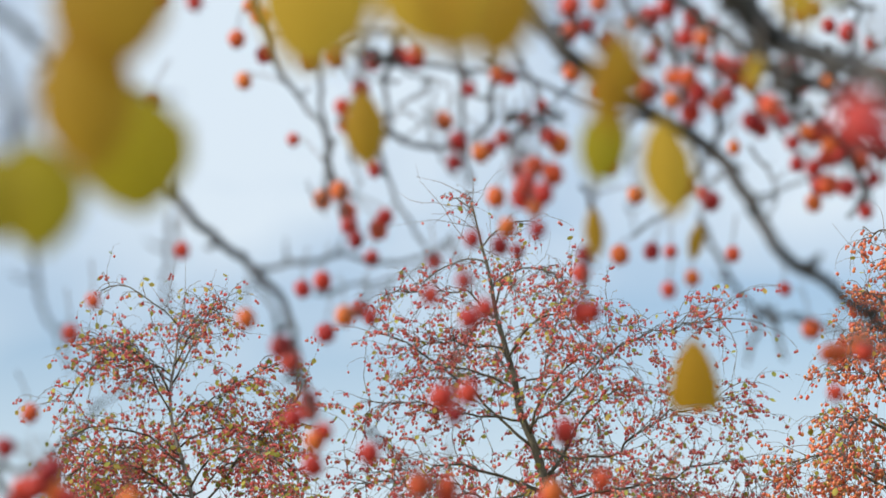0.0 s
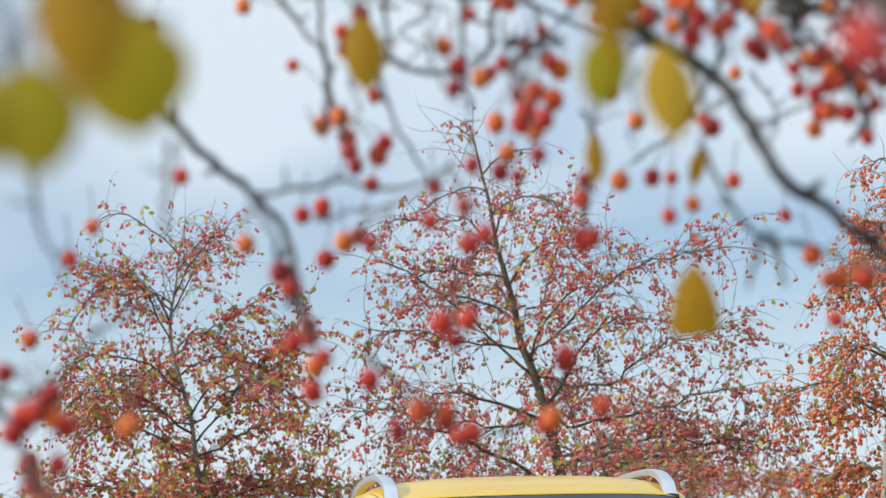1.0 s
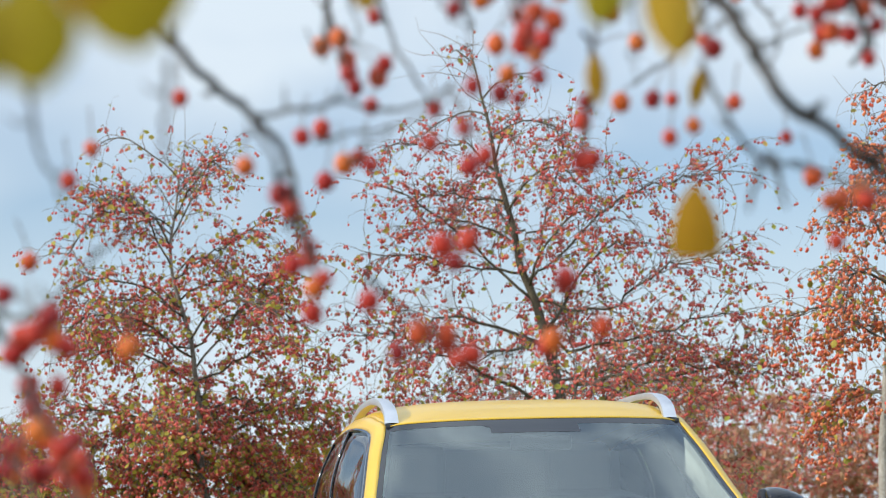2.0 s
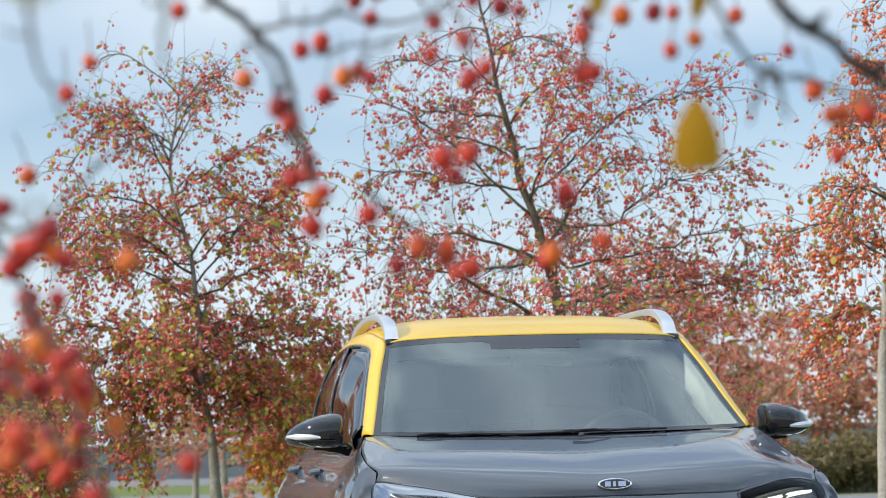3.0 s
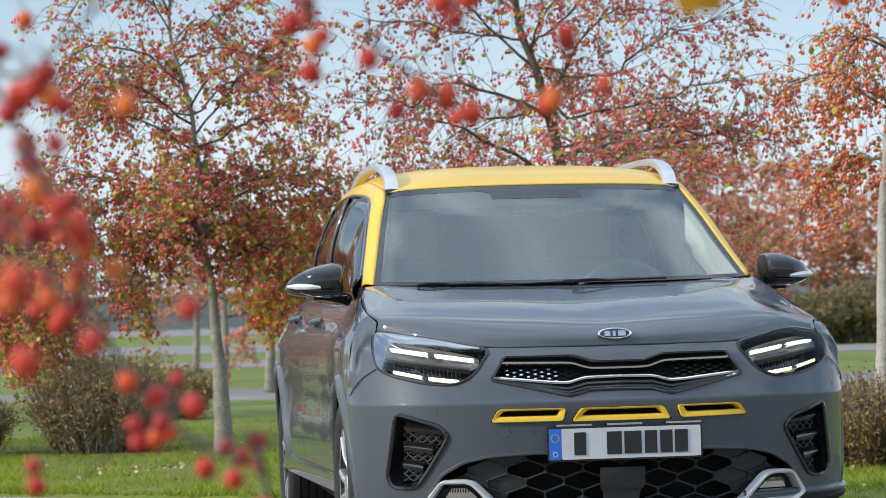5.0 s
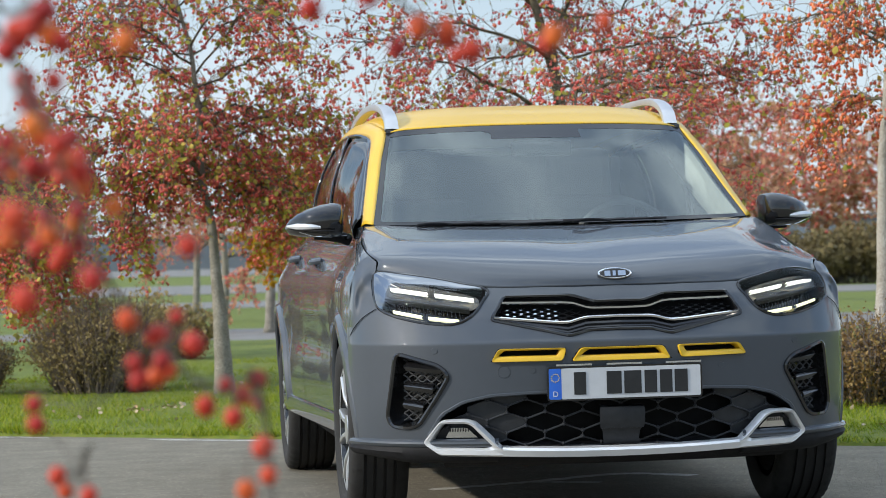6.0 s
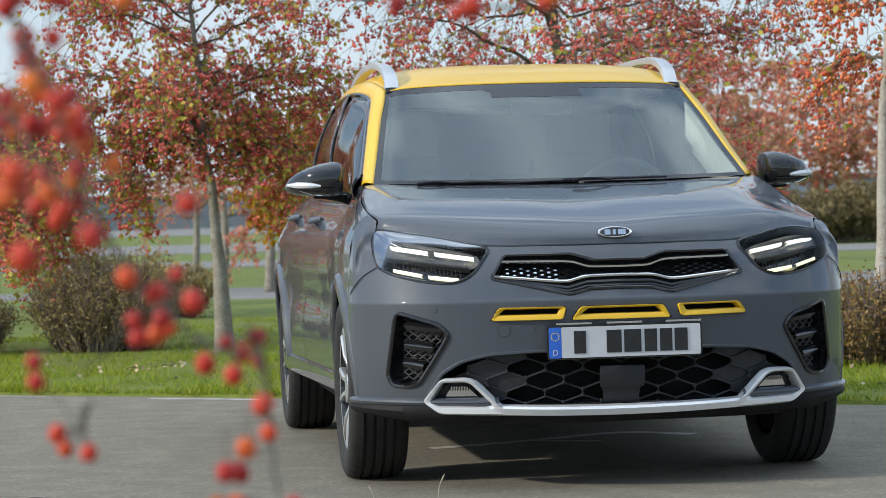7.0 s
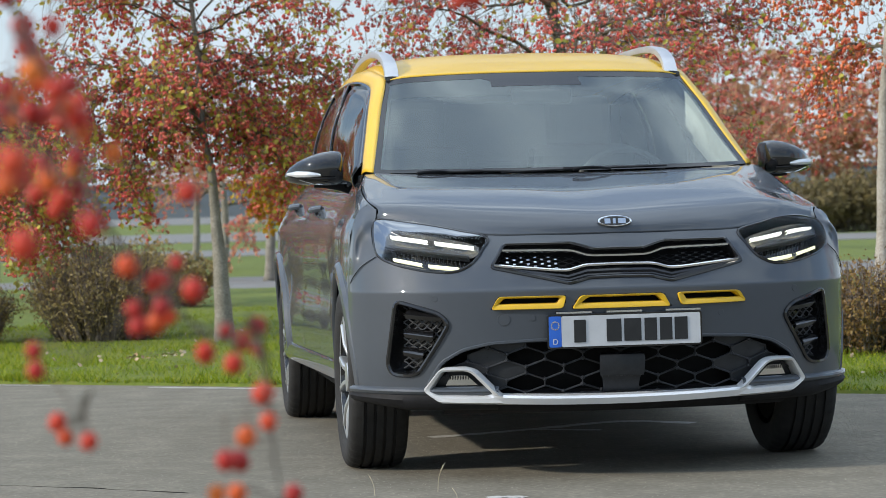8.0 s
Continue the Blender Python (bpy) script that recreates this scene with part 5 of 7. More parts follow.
# ---- trees, shrubs and the distance ----
def crab_tree(name, label, trunk, radius, crown, seed, limbs=15, berries=1.0, leaves=1.0, low=0.30, berry_r=0.0094, detail=1, berry_mat=None, droop=1.0, sparse_top=0.5, group="fruit trees", base_bark=None, bias=(0, 0), leaf_size=1.0, leaf_mat=None, top=0.16, slim=1.0, shoots=(14, 0.75, 0.4), boughs=()):
    """A young ornamental apple tree: leaning trunk through the given points, drooping limbs, hanging fruit."""
    r = np.random.default_rng(seed)
    root = thing(name, label, "tree", tuple(trunk[0]), 0, group)
    p = curve(np.array(trunk) - np.array(trunk[0]), 10)
    height = p[-1, 2]
    rad = np.interp(p[:, 2] / height, [0, 0.04, 0.25, 0.6, 1], [radius * 1.25, radius, radius * 0.85 * slim, radius * 0.42 * slim, 0.005])
    cut = int(np.searchsorted(p[:, 2], height * 0.36))
    wob = p + np.array([[0.012 * noise.noise((z * 3, seed, 0)), 0.012 * noise.noise((z * 3, seed, 9)), 0] for z in p[:, 2]])
    if base_bark is not None:
        cut = len(p) - 1
    Build().tube(wob[:cut + 1], rad[:cut + 1], 12).make("trunk", PALEBARK if base_bark is None else base_bark, root, "pale grey bark")
    wood, twigs, fruit, stems, leaf = Build(), Build(), [], Build(), Build()
    if base_bark is None:
        wood.tube(wob[cut:], rad[cut:], 8)
    lv, lf = leaf_shape(1.0, 0.4)

    def grow(start, heading, length, r0, n, sag, wander):
        q, d = [np.array(start, float)], np.array(heading, float)
        for i in range(n):
            d = d + r.normal(0, wander, 3) + np.array([0, 0, -sag * (i / n)])
            d /= np.linalg.norm(d)
            q.append(q[-1] + d * length / n)
        return np.array(q)

    def hang(q, count, h):
        """Fruit on short stalks, and a few leaves, along a twig."""
        k = r.poisson(count * berries)
        for _ in range(k):
            i = r.integers(1, len(q))
            c = q[i] + r.normal(0, 0.012, 3)
            for _ in range(r.integers(1, 4)):
                e = c + np.array([*r.normal(0, 0.012, 2), -0.018 - 0.016 * r.random()])
                fruit.append((*e, berry_r * (0.8 + 0.45 * r.random())))
                if detail:
                    stems.tube([c, e], 0.0009, 3, False)
        for _ in range(r.poisson(leaves * (0.2 + 2.6 * (1 - h) ** 1.6))):
            i = r.integers(1, len(q))
            v = turned(lv * leaf_size * (0.020 + 0.018 * r.random()), (r.normal(-0.9, 0.6), r.normal(0, 0.7), r.uniform(0, 6.28)))
            leaf.add(v + q[i] - np.array([0, 0, 0.005]), lf)

    def dress(limb, reach, h):
        """Branches, twigs and fruit along a limb."""
        thin = 1 - sparse_top * max(0, h - 0.55) / 0.45
        for j in range(2, len(limb)):
            for _ in range(1 if h > 0.88 else 4 if h < 0.5 and detail else 2 if j < 6 else 3):
                dd = limb[j] - limb[j - 1]
                dd = dd / np.linalg.norm(dd) + r.normal(0, 0.75, 3) + np.array([0, 0, 0.15])
                br = grow(limb[j], dd / np.linalg.norm(dd), max(0.16 + 0.14 * (h < 0.8), reach * (0.26 + 0.24 * r.random())), 0, 7, 0.30 * droop, 0.20)
                twigs.tube(br, np.linspace(0.0034, 0.0011, len(br)), 5, False)
                hang(br, 3.9 * thin, h)
                for m in range(2, len(br), 2 if h < 0.5 else 3):
                    dt = br[m] - br[m - 1]
                    dt = dt / np.linalg.norm(dt) + r.normal(0, 0.8, 3) + np.array([0, 0, -0.15 * droop])
                    tw = grow(br[m], dt / np.linalg.norm(dt), 0.10 + 0.22 * r.random(), 0, 5, 0.5 * droop, 0.25)
                    twigs.tube(tw, np.linspace(0.0017, 0.0008, len(tw)), 4, False)
                    hang(tw, 2.9 * thin, h)

    for i in range(limbs):
        h = low + (0.97 - low) * ((i + r.random()) / limbs) ** 1.05
        k = int(np.searchsorted(p[:, 2], h * height).clip(0, len(p) - 1))
        a = i * 2.4 + r.normal(0, 0.4)
        reach = crown * (top + (1 - top) * min(1, max(0, (1.0 - h) / (1.0 - low))) ** 0.75) * (0.8 + 0.35 * r.random())
        rise = 0.20 + 0.85 * h
        d = np.array([math.cos(a) + bias[0], math.sin(a) + bias[1], rise])
        limb = grow(wob[k], d / np.linalg.norm(d), reach, 0, 9, 0.22 * droop, 0.13)
        r0 = rad[k] * 0.31 + 0.004
        bough = Build().tube(limb, np.linspace(r0, 0.0045, len(limb)), 6)
        bough.make("limb", BARK, root)
        dress(limb, reach, h)
    for way in boughs:
        # a bough that keeps to a known line across the crown
        line, ry = np.array(way), r.normal(0, 0.22)
        limb = np.array([(x - trunk[0][0], ry * abs(x - way[0][0]), z - trunk[0][2]) for x, z in line])
        k = int(np.searchsorted(p[:, 2], limb[0, 2]).clip(0, len(p) - 1))
        limb[0] = wob[k]
        limb = curve(limb, 4)
        limb[1:] += r.normal(0, 0.017, (len(limb) - 1, 3))
        Build().tube(limb, np.linspace(rad[k] * 0.26 + 0.004, 0.0035, len(limb)), 6).make("limb", BARK, root)
        dress(limb, float(np.linalg.norm(limb[-1] - limb[0])), wob[k, 2] / height)
    # bare leader shoots at the top
    for _ in range(shoots[0]):
        k = r.integers(int(len(p) * shoots[1]), len(p))
        d = r.normal(0, 0.6, 3) + np.array([0, 0, 0.7])
        tw = grow(wob[k], d / np.linalg.norm(d), 0.3 + shoots[2] * r.random(), 0, 6, 0.05, 0.2)
        twigs.tube(tw, np.linspace(0.0032, 0.001, len(tw)), 4, False)
        hang(tw, 0.8, 0.95)
    if wood.n:
        wood.make("leader", BARK, root, "dark lichen-touched upper stem")
    tagged(twigs.make("twig_mass", TWIG, root), kind="stuff")
    if detail and stems.n:
        tagged(stems.make("stalk_mass", TWIG, root), kind="stuff")
    f = np.array(fruit)
    tagged(Build().balls(f[:, :3], f[:, 3], 1, 1.16).make("fruit", berry_mat or BERRY, root, "small red hanging fruit"), kind="stuff")
    tagged(leaf.make("foliage", leaf_mat or (LEAF if detail else LEAF_FAR), root, "yellow-green autumn leaves"), kind="stuff")
    return root


def shrub(label, place, size, n, material, seed, big=1.0):
    r = np.random.default_rng(seed)
    root = thing("shrub", label, "shrub", place, 0, "low shrubs")
    stems, leaf = Build(), Build()
    v = np.array([(-0.5, 0, 0), (0.5, 0, 0), (0.35, 1.3, 0.1), (-0.35, 1.3, 0.1)])
    sx, sy, sz = size
    for _ in range(n // 26):
        a, rr = r.uniform(0, 6.28), r.random() ** 0.5
        foot = np.array([sx * 0.55 * rr * math.cos(a), sy * 0.55 * rr * math.sin(a), 0])
        reach = np.array([sx * rr * math.cos(a) * 1.0, sy * rr * math.sin(a) * 1.0, sz * (1.05 - 0.45 * rr ** 2) * (0.75 + 0.4 * r.random())])
        q = np.array([foot + (reach - foot) * t + np.array([0, 0, 0.05 * math.sin(3 * t)]) + r.normal(0, 0.012, 3) * (t > 0) for t in np.linspace(0, 1, 7)])
        stems.tube(q, np.linspace(0.006, 0.002, 7), 4, False)
        for _ in range(26):
            t = 0.15 + 0.85 * r.random() ** 0.7
            c = foot + (reach - foot) * t + r.normal(0, 0.035, 3)
            c[2] = max(c[2], 0.02)
            leaf.add(turned(v * big * (0.010 + 0.010 * r.random()), r.uniform(0, 6.28, 3)) + c, [(0, 1, 2, 3)])
    tagged(stems.make("stem_mass", TWIG, root), kind="stuff")
    tagged(leaf.make("foliage", material, root), kind="stuff")


LEFT_BOUGHS = [[(-2.19, 2.38), (-2.39, 2.43), (-2.55, 2.53), (-2.68, 2.51), (-2.82, 2.44)], [(-2.19, 2.38), (-1.95, 2.57), (-1.76, 2.65), (-1.59, 2.80), (-1.47, 3.0)],
               [(-2.32, 3.10), (-2.45, 3.30), (-2.59, 3.42), (-2.73, 3.43), (-2.86, 3.45)], [(-2.26, 2.66), (-2.42, 2.72), (-2.60, 2.73), (-2.78, 2.71), (-2.98, 2.60)],
               [(-2.31, 2.86), (-2.10, 3.02), (-1.9, 3.10), (-1.65, 3.25)], [(-2.15, 1.92), (-1.9, 2.02), (-1.6, 1.95), (-1.35, 1.75)], [(-2.15, 1.75), (-2.4, 1.88), (-2.7, 1.82), (-2.95, 1.6)], [(-2.16, 2.15), (-1.85, 2.3), (-1.55, 2.35), (-1.35, 2.2)],
               [(-2.10, 1.40), (-2.30, 1.52), (-2.55, 1.42), (-2.72, 1.15)], [(-2.11, 1.48), (-1.92, 1.58), (-1.72, 1.48), (-1.58, 1.20)], [(-2.12, 1.62), (-2.22, 1.66), (-2.08, 1.56), (-1.98, 1.42)], [(-2.15, 2.0), (-2.25, 2.1), (-2.12, 2.02), (-2.02, 1.85)]]
crab_tree("crab_apple_tree", "slender crab apple tree with red fruit, yellowing leaves, pale trunk",
          [(-2.02, 8.98, 0), (-2.045, 8.98, 0.63), (-2.085, 8.98, 1.15), (-2.15, 8.98, 1.62), (-2.15, 8.98, 1.99), (-2.193, 8.98, 2.38), (-2.25, 8.98, 2.62), (-2.31, 8.98, 2.86), (-2.335, 8.98, 3.1), (-2.293, 8.98, 3.34), (-2.27, 8.98, 3.53), (-2.23, 8.98, 3.75)], 0.066, 1.2, 11, limbs=21, berries=0.95, leaves=2.1, base_bark=GREYBARK, low=0.33, top=0.60, sparse_top=0.85, droop=1.4, slim=0.62, shoots=(22, 0.7, 0.45), boughs=LEFT_BOUGHS)
MID_BOUGHS = [[(0.17, 2.82), (0.38, 2.98), (0.69, 3.29), (0.89, 3.41), (1.18, 3.50), (1.54, 3.56)], [(0.03, 3.39), (-0.15, 3.40), (-0.35, 3.44), (-0.60, 3.41)], [(0.23, 2.66), (0.62, 2.60), (0.91, 2.72), (1.16, 2.90), (1.60, 2.98)],
              [(0.08, 3.15), (0.28, 3.22), (0.39, 3.55), (0.51, 3.91)], [(0.28, 2.38), (-0.06, 2.33), (-0.38, 2.45), (-0.70, 2.45), (-1.10, 2.50)], [(0.28, 2.38), (0.66, 2.36), (1.06, 2.42), (1.55, 2.55), (1.78, 2.42)],
              [(-0.03, 3.60), (-0.26, 3.83), (-0.50, 3.81), (-0.79, 3.82)], [(0.35, 2.10), (0.73, 2.17), (1.21, 2.23), (1.81, 2.14)], [(0.15, 2.86), (-0.17, 2.91), (-0.52, 3.0), (-0.92, 3.05)]]
crab_tree("crab_apple_tree", "tall crab apple tree thick with red fruit, bare top twigs",
          [(0.62, 9.3, 0), (0.55, 9.3, 0.8), (0.43, 9.3, 1.6), (0.35, 9.3, 2.1), (0.28, 9.3, 2.42), (0.208, 9.3, 2.7), (0.115, 9.3, 2.95), (0.082, 9.3, 3.19), (0.028, 9.3, 3.39), (-0.027, 9.3, 3.6), (-0.06, 9.3, 3.84), (-0.112, 9.3, 4.13), (-0.2, 9.3, 4.5)], 0.08, 1.9, 23, limbs=20, berries=0.96, leaves=0.8, low=0.27, top=0.07, sparse_top=0.92, droop=1.1, slim=0.85, shoots=(34, 0.55, 0.6), boughs=MID_BOUGHS)
crab_tree("crab_apple_tree", "crab apple tree heavy with bright orange-red fruit on drooping twigs",
          [(2.053, 6.0, 0), (2.083, 6.0, 0.7), (2.103, 6.0, 1.4), (2.183, 6.0, 2.4), (2.243, 6.0, 3.6)], 0.05, 0.72, 35, limbs=18, berries=0.85, leaves=0.7, low=0.46, berry_mat=BERRY_ORANGE, base_bark=PALEBARK, berry_r=0.0098, droop=1.8)
crab_tree("crab_apple_tree", "crab apple tree with dense dull red fruit and yellow leaves",
          [(-4.2, 10.4, 0), (-4.17, 10.4, 0.8), (-4.10, 10.4, 1.5), (-4.15, 10.4, 2.0)], 0.06, 1.4, 47, limbs=36, berries=1.5, leaves=5.0, low=0.36, top=0.12, droop=1.6)
FAR_TREES = [(2.6, 27.0, 3.4, 1.6, 52), (7.6, 26.0, 3.6, 1.7, 53), (-2.9, 27.5, 2.3, 1.1, 54), (-7.2, 28.0, 2.6, 1.4, 55), (0.2, 29.0, 3.4, 1.6, 56), (3.2, 40.0, 3.8, 1.9, 57), (-5.5, 45.0, 3.6, 1.6, 59), (9.5, 40.0, 3.8, 1.9, 60), (1.9, 19.5, 3.3, 1.6, 61), (-1.0, 20.5, 2.6, 1.3, 62), (-5.9, 19.0, 2.3, 1.2, 64), (-4.2, 36.0, 3.4, 1.6, 65), (-0.8, 38.0, 3.6, 1.8, 66)]
# the planted row goes on beside the car; its fruit shows mirrored in the lamps and bonnet
for x, y, h, c, sd in FAR_TREES + [(-4.9, 16.5, 2.0, 1.0, 73), (9.0, -1.5, 3.4, 1.5, 67), (11.5, 2.5, 3.6, 1.7, 68), (8.6, 6.2, 3.4, 1.5, 69), (13.5, -5.0, 3.6, 1.7, 70)]:
    crab_tree("far_crab_apple_tree", "distant crab apple tree in red and orange autumn colour", [(x, y, -0.05), (x + 0.03, y, h * 0.3), (x - 0.05, y, h * 0.6), (x, y, h)], 0.075, c, sd, limbs=14, berries=0.5, leaves=2.3, low=0.30, base_bark=GREYBARK, detail=0, berry_r=0.012, leaf_size=1.5, group="distant fruit trees")
for x, y, h, c, sd in [(8.9, 70.0, 5.2, 2.9, 51), (11.0, 72.0, 5.5, 3.1, 58), (7.3, 66.0, 4.8, 2.6, 63), (12.9, 68.0, 5.0, 2.8, 74), (5.6, 71.0, 4.9, 2.6, 75)]:
    crab_tree("far_crab_apple_tree", "hazy far fruit tree in orange and yellow autumn colour", [(x, y, -0.05), (x + 0.03, y, h * 0.3), (x - 0.05, y, h * 0.6), (x, y, h)], 0.10, c, sd, limbs=16, berries=0.4, leaves=3.0, low=0.26, detail=0, berry_r=0.03, leaf_size=3.6, group="distant fruit trees")
shrub("round olive-brown shrub on the grass", (-2.93, 9.6, 0.02), (0.60, 0.5, 0.64), 17000, SHRUB, 3, 0.72)
shrub("dark low shrub on the grass", (-3.95, 9.6, 0.02), (0.42, 0.4, 0.46), 8000, SHRUB, 4, 0.75)
shrub("russet shrub beside the road", (1.95, 5.6, 0.02), (0.55, 0.45, 0.46), 15000, SHRUB_RED, 5, 0.75)
shrub("russet shrub beside the road", (2.85, 5.3, 0.02), (0.55, 0.45, 0.48), 12000, SHRUB_RED, 6, 0.75)
for x, y, tall, sd in ((8.3, 61.0, 1.35, 8), (10.4, 62.0, 1.5, 9), (12.6, 61.5, 1.4, 10), (6.2, 62.5, 1.25, 14)):
    shrub("dull olive shrub behind the lane", (x, y, -0.06), (1.9, 1.2, tall), 9000, SHRUB_FAR, sd, 4.2)
shrub("brown shrub in the far grass", (-3.4, 16.0, -0.02), (0.9, 0.6, 0.62), 6000, SHRUB, 12, 1.6)
crab_tree("far_crab_apple_tree", "small tree with dense orange and yellow leaves", [(-1.70, 14.6, 0), (-1.70, 14.6, 0.8), (-1.72, 14.6, 1.4), (-1.70, 14.6, 1.95)], 0.026, 0.50, 71, limbs=14, berries=0.4, leaves=8.0, low=0.42, base_bark=BARK, detail=0, berry_r=0.012, leaf_size=1.3, leaf_mat=LEAF_OCHRE, top=0.4, group="distant fruit trees")


def far_hall(x0, x1, y, h, n):
    hall = thing("warehouse", "long low blue-grey hall far beyond the grass", "building", (x0, y, -0.06))
    w = x1 - x0
    Build().box((0, 0, 0), (w, 14, h)).make("wall", FARWALL, hall, smooth=False)
    Build().box((-0.6, -0.6, h), (w + 0.6, 14.6, h + 0.35)).make("roof", FARROOF, hall, smooth=False)
    for i in range(n):
        c = w * (i + 0.5) / n
        pane = Build().box((c - w / n * 0.32, -0.08, h * 0.42), (c + w / n * 0.32, 0.02, h * 0.78)).make("window", FARGLASS, hall, smooth=False)
        Build().box((c - w / n * 0.35, -0.16, h * 0.38), (c + w / n * 0.35, 0.0, h * 0.42)).make("sill", FARROOF, pane, smooth=False)


far_hall(-110, 0, 440, 5.4, 22)
far_hall(24, 130, 450, 6.0, 22)


# ---- the near tree whose branches hang before the lens ----
near_tree = thing("near_crab_apple_tree", "crab apple branches with red fruit and yellow leaves hanging close by", "tree")
FRUIT = []
FRUIT.append([(-0.640, -7.616, 1.468), (-0.648, -7.582, 1.513), (-0.600, -7.596, 1.420), (-0.625, -7.575, 1.500), (-0.629, -7.575, 1.534), (-0.633, -7.643, 1.526)])
FRUIT.append([(-0.685, -7.717, 1.306), (-0.770, -7.611, 1.283), (-0.780, -7.679, 1.247), (-0.709, -7.699, 1.434), (-0.827, -7.585, 1.192)])
FRUIT.append([(-0.576, -7.799, 1.439), (-0.557, -7.753, 1.452), (-0.526, -7.798, 1.438), (-0.506, -7.778, 1.447), (-0.493, -7.841, 1.430), (-0.552, -7.774, 1.408), (-0.528, -7.744, 1.398), (-0.549, -7.787, 1.391), (-0.537, -7.763, 1.424)])
FRUIT.append([(-0.575, -7.638, 1.359), (-0.557, -7.715, 1.351), (-0.554, -7.627, 1.350), (-0.552, -7.646, 1.335), (-0.546, -7.680, 1.317), (-0.521, -7.717, 1.329), (-0.529, -7.613, 1.337), (-0.534, -7.658, 1.305), (-0.530, -7.635, 1.384)])
FRUIT.append([(-0.577, -7.608, 1.295), (-0.593, -7.626, 1.286), (-0.547, -7.601, 1.271), (-0.557, -7.663, 1.257), (-0.537, -7.615, 1.262), (-0.573, -7.656, 1.244)])
FRUIT.append([(-0.634, -7.721, 1.249), (-0.472, -7.743, 1.401), (-0.452, -7.846, 1.403), (-0.465, -7.835, 1.349), (-0.462, -7.826, 1.367)])
FRUIT.append([(-0.453, -7.829, 1.290), (-0.486, -7.892, 1.238), (-0.461, -7.869, 1.252), (-0.458, -7.908, 1.218), (-0.446, -7.882, 1.229), (-0.498, -7.885, 1.100), (-0.478, -7.889, 1.098)])
FRUIT.append([(-0.426, -7.589, 1.324), (-0.419, -7.591, 1.340), (-0.410, -7.553, 1.326), (-0.428, -7.582, 1.368), (-0.482, -7.550, 1.319)])
FRUIT.append([(-0.418, -7.848, 1.340), (-0.404, -7.832, 1.345), (-0.413, -7.870, 1.323), (-0.402, -7.936, 1.304), (-0.415, -7.845, 1.318), (-0.390, -7.834, 1.338), (-0.385, -7.844, 1.359), (-0.394, -7.887, 1.356), (-0.406, -7.863, 1.307), (-0.407, -7.927, 1.279)])
FRUIT.append([(-0.435, -7.714, 1.384), (-0.425, -7.747, 1.385), (-0.444, -7.783, 1.366), (-0.408, -7.814, 1.384), (-0.392, -7.714, 1.417), (-0.417, -7.700, 1.445), (-0.430, -7.815, 1.420)])
FRUIT.append([(-0.303, -7.518, 1.378), (-0.322, -7.557, 1.319), (-0.297, -7.589, 1.316), (-0.279, -7.571, 1.318), (-0.220, -7.518, 1.323), (-0.174, -7.504, 1.293), (-0.225, -7.609, 1.400)])
FRUIT.append([(-0.271, -7.668, 1.280), (-0.297, -7.740, 1.260), (-0.362, -7.654, 1.256), (-0.356, -7.702, 1.250), (-0.360, -7.637, 1.291), (-0.356, -7.627, 1.309), (-0.255, -7.688, 1.340), (-0.255, -7.629, 1.357)])
FRUIT.append([(-0.180, -7.703, 1.231), (-0.172, -7.731, 1.207), (-0.154, -7.665, 1.216), (-0.144, -7.738, 1.206), (-0.144, -7.717, 1.215), (-0.161, -7.686, 1.180)])
FRUIT.append([(-0.117, -7.616, 1.341), (-0.169, -7.672, 1.339), (-0.166, -7.688, 1.350), (-0.132, -7.588, 1.368), (-0.179, -7.656, 1.375), (-0.136, -7.589, 1.509), (-0.140, -7.592, 1.459)])
FRUIT.append([(-0.252, -8.071, 1.334), (-0.254, -8.061, 1.340), (-0.286, -8.053, 1.342), (-0.303, -8.036, 1.340), (-0.306, -8.049, 1.389), (-0.294, -8.053, 1.387), (-0.272, -8.043, 1.366), (-0.276, -8.003, 1.380), (-0.316, -8.056, 1.360), (-0.307, -8.067, 1.357)])
FRUIT.append([(-0.184, -7.796, 1.371), (-0.174, -7.856, 1.341), (-0.185, -7.850, 1.364), (-0.169, -7.762, 1.359), (-0.193, -7.822, 1.367), (-0.273, -7.823, 1.427), (-0.316, -7.895, 1.412), (-0.235, -7.841, 1.423)])
FRUIT.append([(-0.356, -9.079, 1.111), (-0.359, -9.123, 1.098)])
FRUIT.append([(-0.647, -8.007, 1.435), (-0.670, -8.005, 1.437), (-0.558, -8.080, 1.408), (-0.505, -8.006, 1.432), (-0.383, -8.026, 1.420), (-0.361, -7.999, 1.429), (-0.317, -8.041, 1.413), (-0.430, -7.995, 1.428)])
FRUIT.append([(-0.370, -7.767, 1.465), (-0.361, -7.861, 1.447), (-0.346, -7.855, 1.437), (-0.320, -7.776, 1.470), (-0.303, -7.740, 1.483), (-0.305, -7.829, 1.440), (-0.275, -7.804, 1.466), (-0.258, -7.786, 1.463), (-0.295, -7.816, 1.397), (-0.275, -7.810, 1.404), (-0.253, -7.817, 1.399), (-0.324, -7.811, 1.416), (-0.311, -7.781, 1.413), (-0.234, -7.819, 1.407)])
FRUIT.append([(-0.211, -7.880, 1.406), (-0.196, -7.828, 1.404), (-0.224, -7.923, 1.356), (-0.208, -7.850, 1.354), (-0.176, -7.829, 1.357), (-0.174, -7.884, 1.348), (-0.165, -7.894, 1.329), (-0.136, -7.820, 1.351), (-0.155, -7.890, 1.317), (-0.200, -7.898, 1.325), (-0.185, -7.864, 1.318), (-0.165, -7.830, 1.322), (-0.246, -7.913, 1.358), (-0.236, -7.883, 1.359)])
